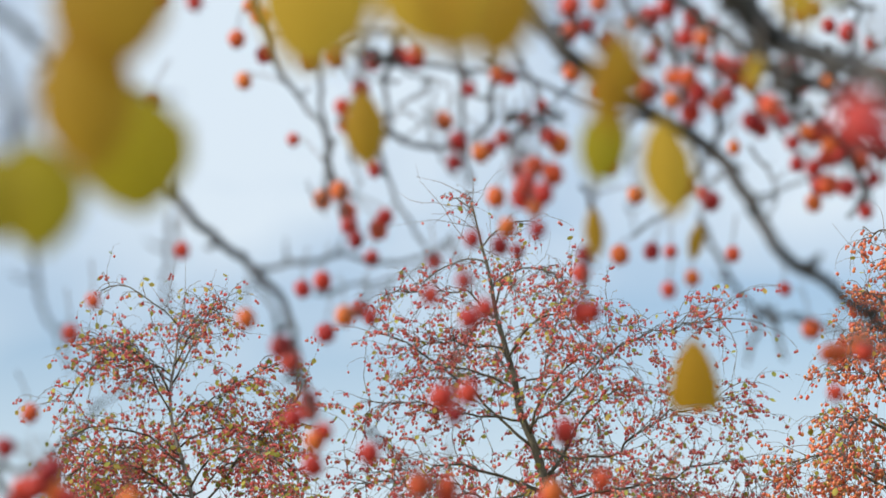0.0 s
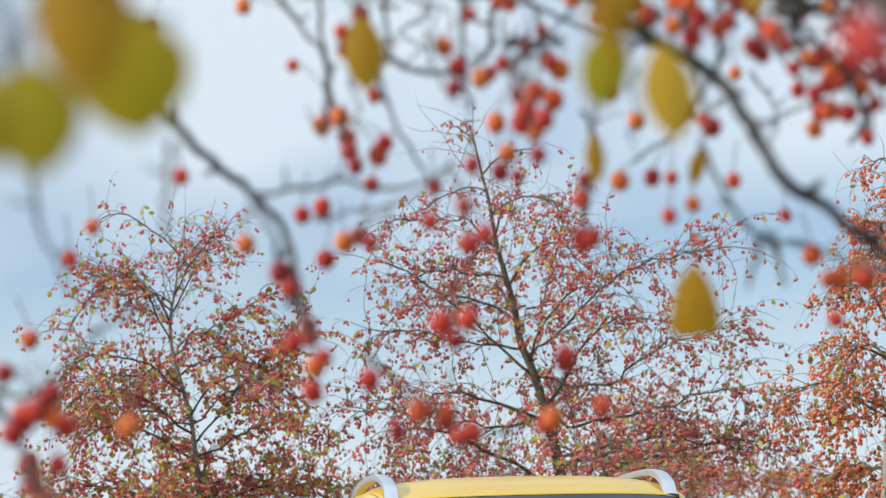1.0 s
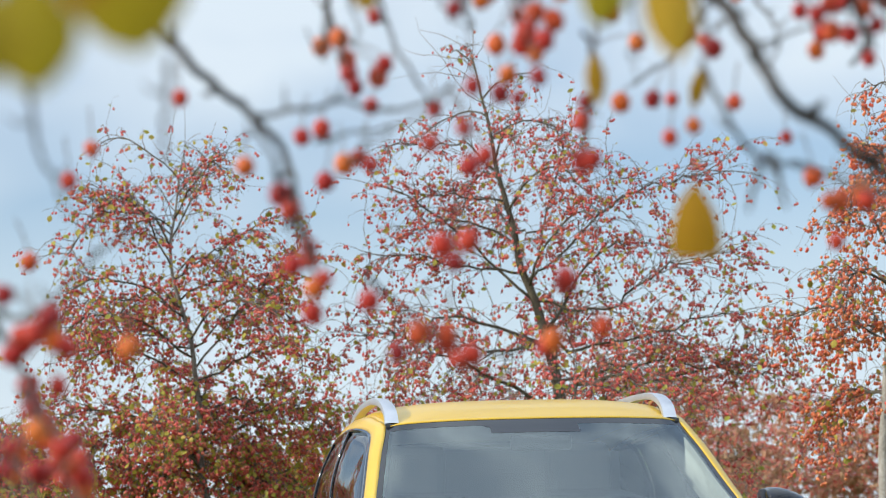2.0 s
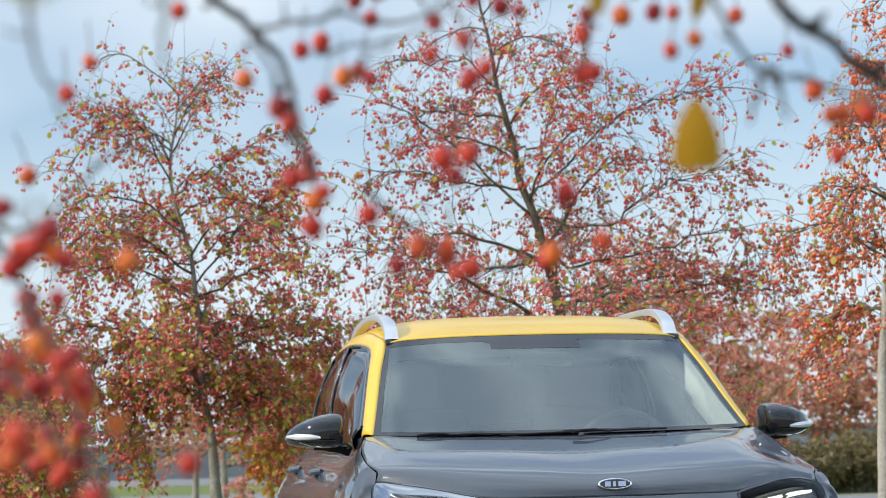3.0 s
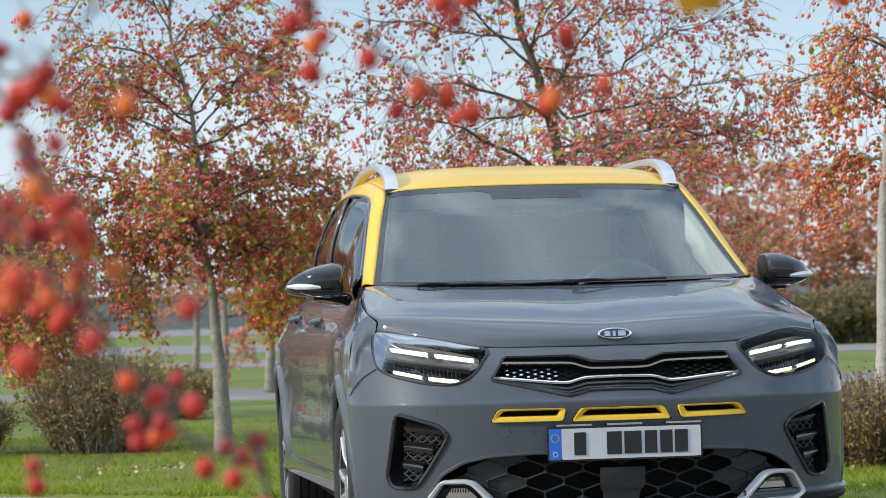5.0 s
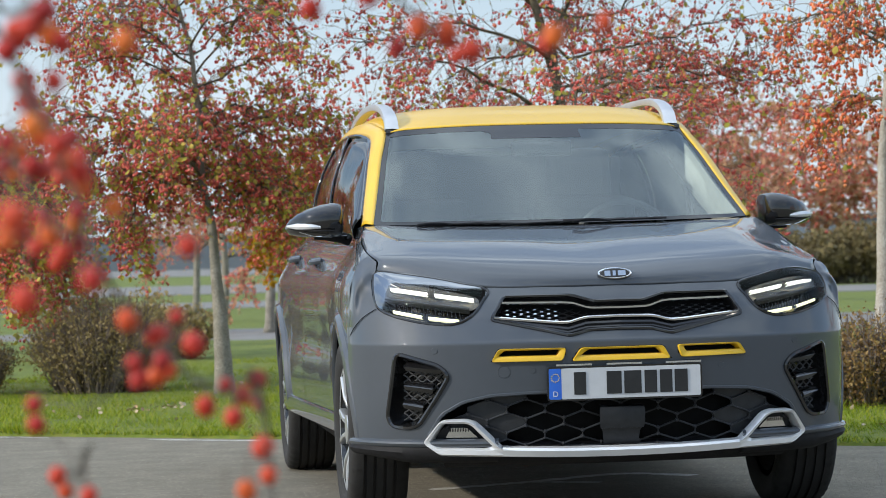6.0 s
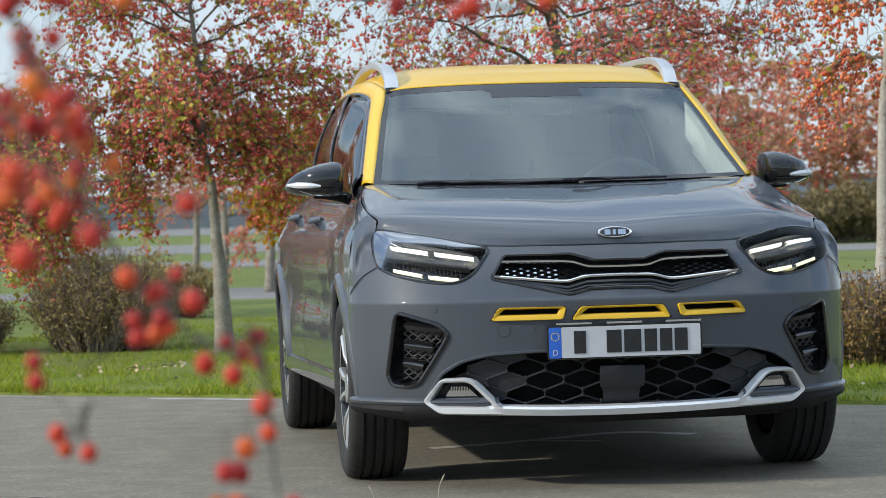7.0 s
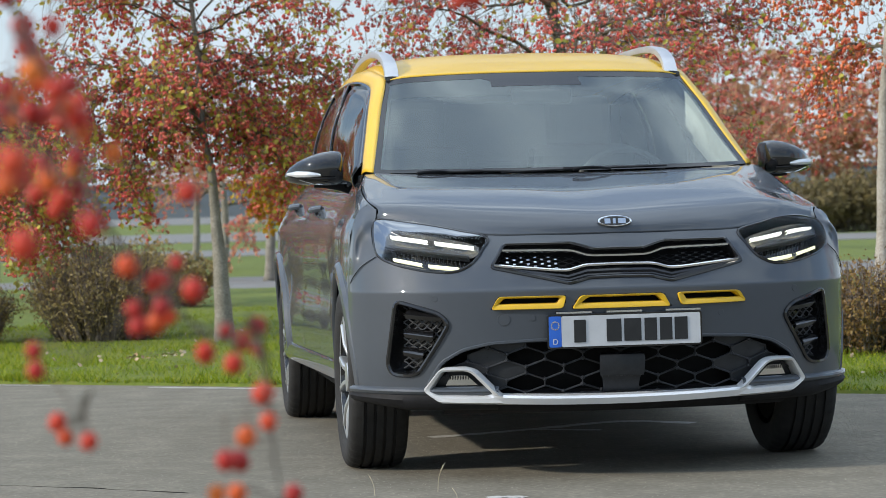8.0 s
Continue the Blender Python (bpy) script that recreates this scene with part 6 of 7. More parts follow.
FRUIT.append([(-0.369, -7.750, 1.436), (-0.346, -7.686, 1.434), (-0.339, -7.730, 1.363), (-0.280, -7.676, 1.349), (-0.282, -7.763, 1.340), (-0.290, -7.742, 1.357), (-0.140, -7.713, 1.472), (-0.117, -7.684, 1.469), (-0.118, -7.735, 1.433), (-0.186, -7.768, 1.473), (-0.177, -7.783, 1.474)])
FRUIT.append([(-0.598, -7.876, 1.205), (-0.588, -7.920, 1.188), (-0.580, -7.837, 1.170), (-0.580, -7.832, 1.161), (-0.565, -7.916, 1.138), (-0.573, -7.902, 1.132), (-0.578, -7.832, 1.120), (-0.591, -7.856, 1.154)])
FRUIT.append([(-0.777, -8.034, 1.121), (-0.736, -8.092, 1.101), (-0.744, -8.119, 1.087), (-0.740, -8.098, 1.090), (-0.766, -8.033, 1.093)])
FRUIT.append([(-0.461, -7.944, 1.159), (-0.471, -7.933, 1.145), (-0.480, -7.925, 1.159), (-0.392, -7.922, 1.133), (-0.366, -7.920, 1.098)])
FRUIT.append([(-0.766, -8.014, 1.087), (-0.736, -8.114, 1.097), (-0.682, -8.131, 1.075), (-0.746, -8.011, 1.091), (-0.737, -8.019, 1.085), (-0.780, -8.008, 1.123), (-0.747, -8.076, 1.090), (-0.776, -8.010, 1.081)])
FRUIT.append([(-0.499, -7.778, 1.105), (-0.478, -7.868, 1.093), (-0.470, -7.799, 1.085), (-0.459, -7.788, 1.089), (-0.403, -7.810, 1.092), (-0.398, -7.829, 1.096), (-0.362, -7.860, 1.100), (-0.389, -7.856, 1.137), (-0.534, -7.869, 1.125), (-0.514, -7.888, 1.085)])
FRUIT.append([(-0.749, -8.042, 1.033), (-0.732, -8.080, 1.014), (-0.729, -8.013, 0.998), (-0.744, -8.112, 1.024), (-0.751, -8.003, 1.023), (-0.734, -8.028, 1.005), (-0.760, -7.999, 1.001), (-0.765, -8.004, 1.060), (-0.745, -8.003, 1.060), (-0.756, -8.043, 1.044), (-0.760, -8.116, 1.014), (-0.777, -8.022, 1.003)])
FRUIT.append([(-0.725, -8.052, 0.970), (-0.746, -8.035, 0.956), (-0.772, -7.989, 0.957), (-0.742, -8.006, 0.943), (-0.729, -8.020, 0.950), (-0.712, -7.955, 0.975), (-0.658, -7.995, 0.946), (-0.750, -8.030, 0.967), (-0.756, -8.043, 1.002), (-0.734, -7.965, 0.991)])
FRUIT.append([(-0.678, -8.352, 0.927), (-0.728, -8.267, 0.916), (-0.718, -8.388, 0.950), (-0.707, -8.431, 0.961)])
FRUIT.append([(-0.794, -7.808, 0.832), (-0.798, -7.774, 0.815), (-0.717, -7.855, 0.894), (-0.719, -7.776, 0.847), (-0.707, -7.760, 0.848), (-0.689, -7.773, 0.894), (-0.699, -7.771, 0.881), (-0.667, -7.876, 0.876), (-0.699, -7.796, 0.861), (-0.696, -7.767, 0.853), (-0.711, -7.871, 0.863), (-0.698, -7.842, 0.882)])
FRUIT.append([(-0.631, -7.741, 0.843), (-0.633, -7.708, 0.823), (-0.657, -7.721, 0.839), (-0.674, -7.715, 0.822), (-0.655, -7.679, 0.811), (-0.640, -7.776, 0.833), (-0.626, -7.770, 0.793)])
FRUIT.append([(-0.621, -7.793, 0.773), (-0.638, -7.794, 0.762), (-0.653, -7.801, 0.745), (-0.652, -7.688, 0.734), (-0.787, -7.702, 0.758), (-0.756, -7.799, 0.762), (-0.787, -7.745, 0.773), (-0.664, -7.769, 0.717), (-0.648, -7.769, 0.717), (-0.605, -7.764, 0.715)])
FRUIT.append([(-0.812, -7.6, 1.058), (-0.803, -7.63, 1.046), (-0.807, -7.66, 1.038), (-0.778, -7.69, 1.036), (-0.783, -7.6, 1.025), (-0.829, -7.63, 1.03), (-0.795, -7.66, 1.02), (-0.8, -7.69, 1.012), (-0.797, -7.6, 1.01), (-0.774, -7.63, 1.006), (-0.829, -7.66, 1.009)])
FRUIT.append([(-0.828, -7.6, 0.962), (-0.816, -7.63, 0.95), (-0.795, -7.66, 0.961), (-0.777, -7.69, 0.969), (-0.804, -7.6, 0.937)])
TWIGS = []
TWIGS.append((0.0023, [(-0.378, -7.866, 1.475), (-0.360, -7.825, 1.450), (-0.320, -7.747, 1.440), (-0.292, -7.739, 1.413), (-0.292, -7.807, 1.345)]))
TWIGS.append((0.0039, [(-0.241, -7.901, 1.462), (-0.237, -7.931, 1.408), (-0.210, -7.866, 1.387), (-0.189, -7.800, 1.370), (-0.171, -7.823, 1.356), (-0.146, -7.901, 1.335)]))
TWIGS.append((0.0018, [(-0.254, -7.862, 1.438), (-0.233, -7.821, 1.407), (-0.212, -7.744, 1.400), (-0.194, -7.736, 1.374), (-0.186, -7.807, 1.342)]))
TWIGS.append((0.0018, [(-0.182, -7.860, 1.414), (-0.160, -7.821, 1.396), (-0.130, -7.743, 1.385), (-0.119, -7.733, 1.341)]))
TWIGS.append((0.0020, [(-0.437, -7.778, 1.441), (-0.390, -7.701, 1.438), (-0.347, -7.666, 1.426), (-0.314, -7.719, 1.404), (-0.275, -7.786, 1.381)]))
TWIGS.append((0.0039, [(-0.326, -8.056, 1.423), (-0.288, -8.054, 1.396), (-0.266, -8.126, 1.354), (-0.255, -8.201, 1.329), (-0.205, -8.108, 1.330), (-0.156, -8.040, 1.336)]))
TWIGS.append((0.0015, [(-0.231, -7.768, 1.328), (-0.189, -7.693, 1.350), (-0.161, -7.662, 1.365), (-0.151, -7.715, 1.349)]))
TWIGS.append((0.0016, [(-0.656, -8.821, 1.203), (-0.646, -8.846, 1.176), (-0.651, -8.794, 1.169), (-0.658, -8.726, 1.166)]))
TWIGS.append((0.0013, [(-0.611, -8.820, 1.197), (-0.595, -8.847, 1.179), (-0.587, -8.797, 1.186)]))
TWIGS.append((0.0038, [(-0.690, -7.896, 1.334), (-0.659, -7.955, 1.295), (-0.634, -7.919, 1.274), (-0.611, -7.839, 1.261), (-0.592, -7.827, 1.236), (-0.587, -7.896, 1.192), (-0.576, -7.943, 1.155)]))
TWIGS.append((0.0088, [(-0.345, -8.573, 1.298), (-0.311, -8.419, 1.317), (-0.280, -8.337, 1.317), (-0.271, -8.450, 1.279), (-0.261, -8.577, 1.238), (-0.216, -8.534, 1.231)]))
TWIGS.append((0.0063, [(-0.423, -7.963, 1.460), (-0.410, -8.021, 1.415), (-0.391, -8.083, 1.377), (-0.355, -8.050, 1.351), (-0.314, -7.970, 1.347), (-0.280, -7.955, 1.328), (-0.265, -8.021, 1.283), (-0.254, -8.070, 1.239), (-0.211, -8.022, 1.218), (-0.161, -7.946, 1.196), (-0.102, -7.944, 1.149)]))
TWIGS.append((0.0028, [(-0.468, -7.866, 1.487), (-0.464, -7.826, 1.461), (-0.457, -7.747, 1.439), (-0.454, -7.737, 1.386), (-0.454, -7.806, 1.336)]))
TWIGS.append((0.0028, [(-0.552, -7.855, 1.379), (-0.519, -7.818, 1.376), (-0.493, -7.742, 1.383), (-0.466, -7.736, 1.379), (-0.454, -7.808, 1.362)]))
TWIGS.append((0.0021, [(-0.621, -7.888, 1.262), (-0.580, -7.952, 1.255), (-0.552, -7.919, 1.265), (-0.517, -7.841, 1.272), (-0.486, -7.832, 1.279), (-0.469, -7.905, 1.280)]))
TWIGS.append((0.0020, [(-0.536, -7.775, 1.416), (-0.527, -7.697, 1.396), (-0.517, -7.660, 1.365), (-0.495, -7.711, 1.314), (-0.484, -7.776, 1.286)]))
TWIGS.append((0.0021, [(-0.288, -7.902, 1.293), (-0.284, -7.977, 1.255), (-0.271, -7.977, 1.227), (-0.243, -7.898, 1.217), (-0.208, -7.857, 1.219), (-0.183, -7.906, 1.198), (-0.154, -7.977, 1.172)]))
TWIGS.append((0.0023, [(-0.248, -7.938, 1.217), (-0.261, -7.997, 1.187), (-0.273, -8.060, 1.164)]))
TWIGS.append((0.0023, [(-0.245, -7.938, 1.215), (-0.245, -7.997, 1.187), (-0.250, -8.060, 1.163)]))
TWIGS.append((0.0016, [(-0.683, -8.532, 1.175), (-0.704, -8.372, 1.175), (-0.707, -8.285, 1.162), (-0.682, -8.399, 1.127)]))
TWIGS.append((0.0018, [(-0.614, -8.536, 1.185), (-0.631, -8.376, 1.189), (-0.641, -8.291, 1.175)]))
TWIGS.append((0.0023, [(-0.670, -8.760, 1.240), (-0.662, -8.708, 1.241), (-0.669, -8.571, 1.259), (-0.652, -8.556, 1.248), (-0.619, -8.675, 1.195), (-0.599, -8.748, 1.163)]))
TWIGS.append((0.0024, [(-0.628, -7.784, 1.513), (-0.611, -7.703, 1.472), (-0.591, -7.667, 1.438), (-0.568, -7.719, 1.400), (-0.564, -7.781, 1.343), (-0.570, -7.758, 1.339)]))
TWIGS.append((0.0020, [(-0.571, -7.781, 1.467), (-0.571, -7.701, 1.444), (-0.571, -7.663, 1.400), (-0.558, -7.715, 1.356), (-0.550, -7.779, 1.321)]))
TWIGS.append((0.0023, [(-0.534, -7.860, 1.424), (-0.491, -7.823, 1.429), (-0.451, -7.747, 1.442), (-0.419, -7.742, 1.440)]))
TWIGS.append((0.0020, [(-0.365, -7.769, 1.341), (-0.348, -7.690, 1.322), (-0.356, -7.655, 1.296), (-0.362, -7.706, 1.253)]))
TWIGS.append((0.0016, [(-0.310, -7.554, 1.335), (-0.285, -7.557, 1.353), (-0.257, -7.627, 1.360), (-0.237, -7.666, 1.370)]))
TWIGS.append((0.0032, [(-0.221, -7.919, 1.461), (-0.227, -7.992, 1.397), (-0.219, -7.990, 1.356), (-0.176, -7.910, 1.330), (-0.152, -7.865, 1.304)]))
TWIGS.append((0.0031, [(-0.350, -7.963, 1.454), (-0.327, -8.019, 1.402), (-0.303, -8.081, 1.366), (-0.258, -8.051, 1.363), (-0.208, -7.973, 1.372)]))
TWIGS.append((0.0022, [(-0.304, -7.900, 1.447), (-0.300, -7.929, 1.397), (-0.289, -7.864, 1.377), (-0.269, -7.795, 1.328)]))
TWIGS.append((0.0018, [(-0.438, -7.864, 1.456), (-0.408, -7.823, 1.425), (-0.395, -7.744, 1.406), (-0.400, -7.735, 1.362)]))
TWIGS.append((0.0016, [(-0.623, -7.899, 1.273), (-0.602, -7.973, 1.228), (-0.592, -7.972, 1.196), (-0.578, -7.892, 1.168), (-0.575, -7.847, 1.130)]))
TWIGS.append((0.0014, [(-0.572, -7.843, 1.250), (-0.548, -7.807, 1.259), (-0.514, -7.732, 1.278), (-0.486, -7.728, 1.287)]))
TWIGS.append((0.0013, [(-0.550, -7.877, 1.228), (-0.537, -7.912, 1.230), (-0.512, -7.852, 1.256)]))
TWIGS.append((0.0020, [(-0.814, -7.924, 1.124), (-0.772, -7.985, 1.109), (-0.740, -8.050, 1.117), (-0.712, -8.023, 1.151), (-0.697, -7.947, 1.175)]))
TWIGS.append((0.0018, [(-0.540, -7.830, 1.149), (-0.500, -7.791, 1.117), (-0.473, -7.715, 1.101), (-0.438, -7.709, 1.096), (-0.400, -7.781, 1.098), (-0.363, -7.828, 1.106)]))
TWIGS.append((0.0022, [(-0.803, -7.951, 1.120), (-0.778, -7.984, 1.085), (-0.752, -8.060, 1.041), (-0.737, -8.066, 1.012), (-0.735, -7.991, 0.975), (-0.736, -7.947, 0.944), (-0.715, -7.993, 0.906)]))
TWIGS.append((0.0015, [(-0.801, -7.949, 1.021), (-0.772, -7.982, 1.003), (-0.742, -8.058, 0.964), (-0.720, -8.064, 0.952), (-0.710, -7.991, 0.967)]))
TWIGS.append((0.0022, [(-0.748, -7.841, 0.953), (-0.732, -7.875, 0.932), (-0.726, -7.815, 0.907), (-0.709, -7.753, 0.879), (-0.682, -7.778, 0.853), (-0.647, -7.855, 0.838), (-0.620, -7.872, 0.839)]))
TWIGS.append((0.0014, [(-0.752, -7.808, 0.802), (-0.766, -7.772, 0.778), (-0.787, -7.699, 0.759)]))
TWIGS.append((0.0014, [(-0.757, -7.808, 0.797), (-0.763, -7.773, 0.774), (-0.769, -7.699, 0.754)]))
TWIGS.append((0.0018, [(-0.635, -7.789, 0.853), (-0.626, -7.736, 0.815), (-0.627, -7.671, 0.775), (-0.624, -7.685, 0.741), (-0.612, -7.761, 0.704)]))
TWIGS.append((0.0013, [(-0.751, -7.843, 0.825), (-0.717, -7.876, 0.858), (-0.694, -7.815, 0.880), (-0.691, -7.753, 0.894)]))
TWIGS.append((0.0014, [(-0.481, -7.532, 1.488), (-0.491, -7.559, 1.464), (-0.507, -7.629, 1.440), (-0.491, -7.634, 1.423), (-0.511, -7.565, 1.420)]))
TWIGS.append((0.0010, [(-0.394, -7.905, 1.446), (-0.382, -7.956, 1.428), (-0.361, -7.911, 1.440), (-0.338, -7.837, 1.456), (-0.318, -7.842, 1.454)]))
TWIGS.append((0.0032, [(-0.128, -7.521, 1.508), (-0.133, -7.560, 1.473), (-0.128, -7.625, 1.443), (-0.141, -7.615, 1.436), (-0.113, -7.545, 1.441)]))
TWIGS.append((0.0020, [(-0.536, -7.791, 1.481), (-0.553, -7.715, 1.488), (-0.541, -7.676, 1.488), (-0.554, -7.726, 1.465), (-0.529, -7.794, 1.444)]))
TWIGS.append((0.0024, [(-0.195, -7.930, 1.410), (-0.217, -8.006, 1.385), (-0.213, -8.041, 1.371), (-0.188, -7.981, 1.376), (-0.159, -7.915, 1.386)]))
TWIGS.append((0.0011, [(-0.171, -7.861, 1.398), (-0.150, -7.828, 1.401), (-0.125, -7.750, 1.406), (-0.110, -7.740, 1.392), (-0.117, -7.810, 1.361)]))
TWIGS.append((0.0017, [(-0.518, -7.901, 1.423), (-0.535, -7.951, 1.408), (-0.514, -7.902, 1.417), (-0.537, -7.829, 1.429), (-0.520, -7.836, 1.414)]))
TWIGS.append((0.0010, [(-0.331, -7.922, 1.341), (-0.343, -7.997, 1.308), (-0.340, -8.031, 1.283), (-0.343, -7.970, 1.285), (-0.335, -7.903, 1.280)]))
TWIGS.append((0.0016, [(-0.202, -7.548, 1.414), (-0.194, -7.557, 1.391), (-0.195, -7.627, 1.366), (-0.197, -7.653, 1.349), (-0.198, -7.592, 1.341)]))
TWIGS.append((0.0013, [(-0.484, -7.883, 1.383), (-0.483, -7.887, 1.364), (-0.476, -7.810, 1.360), (-0.465, -7.766, 1.355), (-0.456, -7.813, 1.336)]))
TWIGS.append((0.0016, [(-0.361, -7.532, 1.499), (-0.359, -7.560, 1.473), (-0.371, -7.630, 1.446), (-0.381, -7.634, 1.431), (-0.363, -7.565, 1.432)]))
TWIGS.append((0.0016, [(-0.151, -7.509, 1.449), (-0.138, -7.557, 1.431), (-0.130, -7.617, 1.410), (-0.109, -7.595, 1.399), (-0.086, -7.525, 1.404)]))
TWIGS.append((0.0022, [(-0.397, -7.537, 1.451), (-0.416, -7.559, 1.441), (-0.400, -7.630, 1.425), (-0.384, -7.644, 1.414), (-0.405, -7.579, 1.425)]))
TWIGS.append((0.0026, [(-0.269, -7.887, 1.372), (-0.269, -7.903, 1.358), (-0.264, -7.830, 1.359), (-0.266, -7.778, 1.360), (-0.279, -7.815, 1.336)]))
TWIGS.append((0.0014, [(-0.099, -7.523, 1.490), (-0.087, -7.560, 1.475), (-0.116, -7.628, 1.449), (-0.124, -7.621, 1.433), (-0.116, -7.549, 1.423)]))
TWIGS.append((0.0009, [(-0.480, -7.943, 1.387), (-0.480, -8.010, 1.351), (-0.474, -8.064, 1.331), (-0.467, -8.020, 1.321), (-0.459, -7.944, 1.327)]))
TWIGS.append((0.0015, [(-0.118, -7.620, 1.520), (-0.098, -7.589, 1.524), (-0.124, -7.642, 1.512), (-0.153, -7.706, 1.505), (-0.164, -7.684, 1.515)]))
TWIGS.append((0.0025, [(-0.183, -7.903, 1.398), (-0.207, -7.963, 1.374), (-0.220, -7.927, 1.380), (-0.226, -7.851, 1.399), (-0.203, -7.844, 1.404)]))
TWIGS.append((0.0010, [(-0.433, -7.903, 1.384), (-0.429, -7.967, 1.354), (-0.428, -7.939, 1.344), (-0.421, -7.859, 1.339), (-0.427, -7.843, 1.332)]))
TWIGS.append((0.0016, [(-0.334, -7.506, 1.449), (-0.335, -7.556, 1.425), (-0.342, -7.614, 1.397), (-0.340, -7.589, 1.388), (-0.338, -7.518, 1.376)]))
TWIGS.append((0.0026, [(-0.386, -7.886, 1.375), (-0.408, -7.901, 1.365), (-0.418, -7.828, 1.369), (-0.413, -7.776, 1.369), (-0.412, -7.815, 1.345)]))
TWIGS.append((0.0015, [(-0.558, -7.607, 1.527), (-0.538, -7.582, 1.519), (-0.512, -7.639, 1.500), (-0.528, -7.699, 1.485), (-0.553, -7.668, 1.501)]))
TWIGS.append((0.0011, [(-0.345, -7.937, 1.411), (-0.340, -8.010, 1.388), (-0.328, -8.055, 1.372), (-0.339, -8.004, 1.377), (-0.344, -7.932, 1.384)]))
TWIGS.append((0.0013, [(-0.163, -7.759, 1.430), (-0.140, -7.682, 1.434), (-0.124, -7.658, 1.425), (-0.119, -7.719, 1.398), (-0.110, -7.778, 1.381)]))
TWIGS.append((0.0013, [(-0.530, -7.888, 1.387), (-0.535, -7.903, 1.362), (-0.543, -7.831, 1.359), (-0.542, -7.776, 1.348), (-0.541, -7.814, 1.325)]))
TWIGS.append((0.0013, [(-0.234, -7.899, 1.410), (-0.232, -7.942, 1.384), (-0.220, -7.887, 1.377), (-0.202, -7.816, 1.379), (-0.198, -7.828, 1.360)]))
TWIGS.append((0.0013, [(-0.128, -7.715, 1.444), (-0.128, -7.644, 1.456), (-0.116, -7.647, 1.451), (-0.114, -7.719, 1.435), (-0.136, -7.757, 1.424)]))
TWIGS.append((0.0031, [(-0.429, -7.587, 1.491), (-0.426, -7.573, 1.479), (-0.430, -7.634, 1.441), (-0.435, -7.684, 1.410), (-0.448, -7.641, 1.402)]))
TWIGS.append((0.0021, [(-0.148, -7.586, 1.481), (-0.131, -7.574, 1.479), (-0.122, -7.637, 1.469), (-0.115, -7.688, 1.463), (-0.094, -7.648, 1.482)]))
TWIGS.append((0.0016, [(-0.250, -7.520, 1.536), (-0.260, -7.563, 1.510), (-0.258, -7.626, 1.476), (-0.261, -7.610, 1.456), (-0.258, -7.539, 1.458)]))
TWIGS.append((0.0020, [(-0.563, -7.711, 1.394), (-0.571, -7.639, 1.390), (-0.563, -7.639, 1.368), (-0.575, -7.710, 1.346), (-0.567, -7.748, 1.328)]))
TWIGS.append((0.0029, [(-0.220, -7.802, 1.428), (-0.219, -7.729, 1.434), (-0.215, -7.682, 1.434), (-0.216, -7.722, 1.401), (-0.227, -7.794, 1.376)]))
TWIGS.append((0.0014, [(-0.225, -7.876, 1.432), (-0.210, -7.857, 1.427), (-0.188, -7.778, 1.437), (-0.177, -7.754, 1.433), (-0.180, -7.816, 1.407)]))
TWIGS.append((0.0011, [(-0.409, -7.865, 1.368), (-0.410, -7.838, 1.352), (-0.405, -7.759, 1.352), (-0.399, -7.740, 1.333), (-0.408, -7.805, 1.308)]))
TWIGS.append((0.0011, [(-0.242, -7.955, 1.424), (-0.240, -8.017, 1.398), (-0.238, -8.077, 1.370), (-0.245, -8.042, 1.372), (-0.249, -7.965, 1.384)]))
TWIGS.append((0.0030, [(-0.377, -7.667, 1.496), (-0.354, -7.612, 1.503), (-0.375, -7.642, 1.489), (-0.369, -7.714, 1.455), (-0.365, -7.721, 1.436)]))
TWIGS.append((0.0028, [(-0.505, -7.845, 1.449), (-0.512, -7.790, 1.445), (-0.518, -7.720, 1.439), (-0.517, -7.731, 1.416), (-0.515, -7.806, 1.383)]))
TWIGS.append((0.0032, [(-0.101, -7.518, 1.454), (-0.116, -7.557, 1.430), (-0.136, -7.623, 1.404), (-0.118, -7.614, 1.394), (-0.100, -7.543, 1.390)]))
TWIGS.append((0.0010, [(-0.253, -7.908, 1.454), (-0.245, -7.965, 1.431), (-0.219, -7.926, 1.437), (-0.188, -7.850, 1.456), (-0.169, -7.847, 1.460)]))
TWIGS.append((0.0010, [(-0.471, -7.897, 1.451), (-0.461, -7.919, 1.430), (-0.468, -7.850, 1.434), (-0.462, -7.792, 1.434), (-0.455, -7.824, 1.415)]))
TWIGS.append((0.0010, [(-0.247, -7.930, 1.434), (-0.270, -8.007, 1.410), (-0.260, -8.038, 1.398), (-0.264, -7.975, 1.412), (-0.270, -7.913, 1.425)]))
TWIGS.append((0.0030, [(-0.127, -7.695, 1.519), (-0.130, -7.631, 1.527), (-0.119, -7.647, 1.509), (-0.139, -7.720, 1.472), (-0.142, -7.741, 1.447)]))
TWIGS.append((0.0017, [(-0.525, -7.888, 1.427), (-0.514, -7.897, 1.416), (-0.502, -7.822, 1.425), (-0.486, -7.775, 1.430), (-0.467, -7.821, 1.413)]))
TWIGS.append((0.0032, [(-0.233, -7.542, 1.498), (-0.221, -7.562, 1.481), (-0.213, -7.633, 1.452), (-0.238, -7.648, 1.443), (-0.216, -7.582, 1.446)]))
TWIGS.append((0.0033, [(-0.100, -7.504, 1.437), (-0.115, -7.555, 1.408), (-0.121, -7.611, 1.375), (-0.114, -7.581, 1.358), (-0.116, -7.512, 1.355)]))
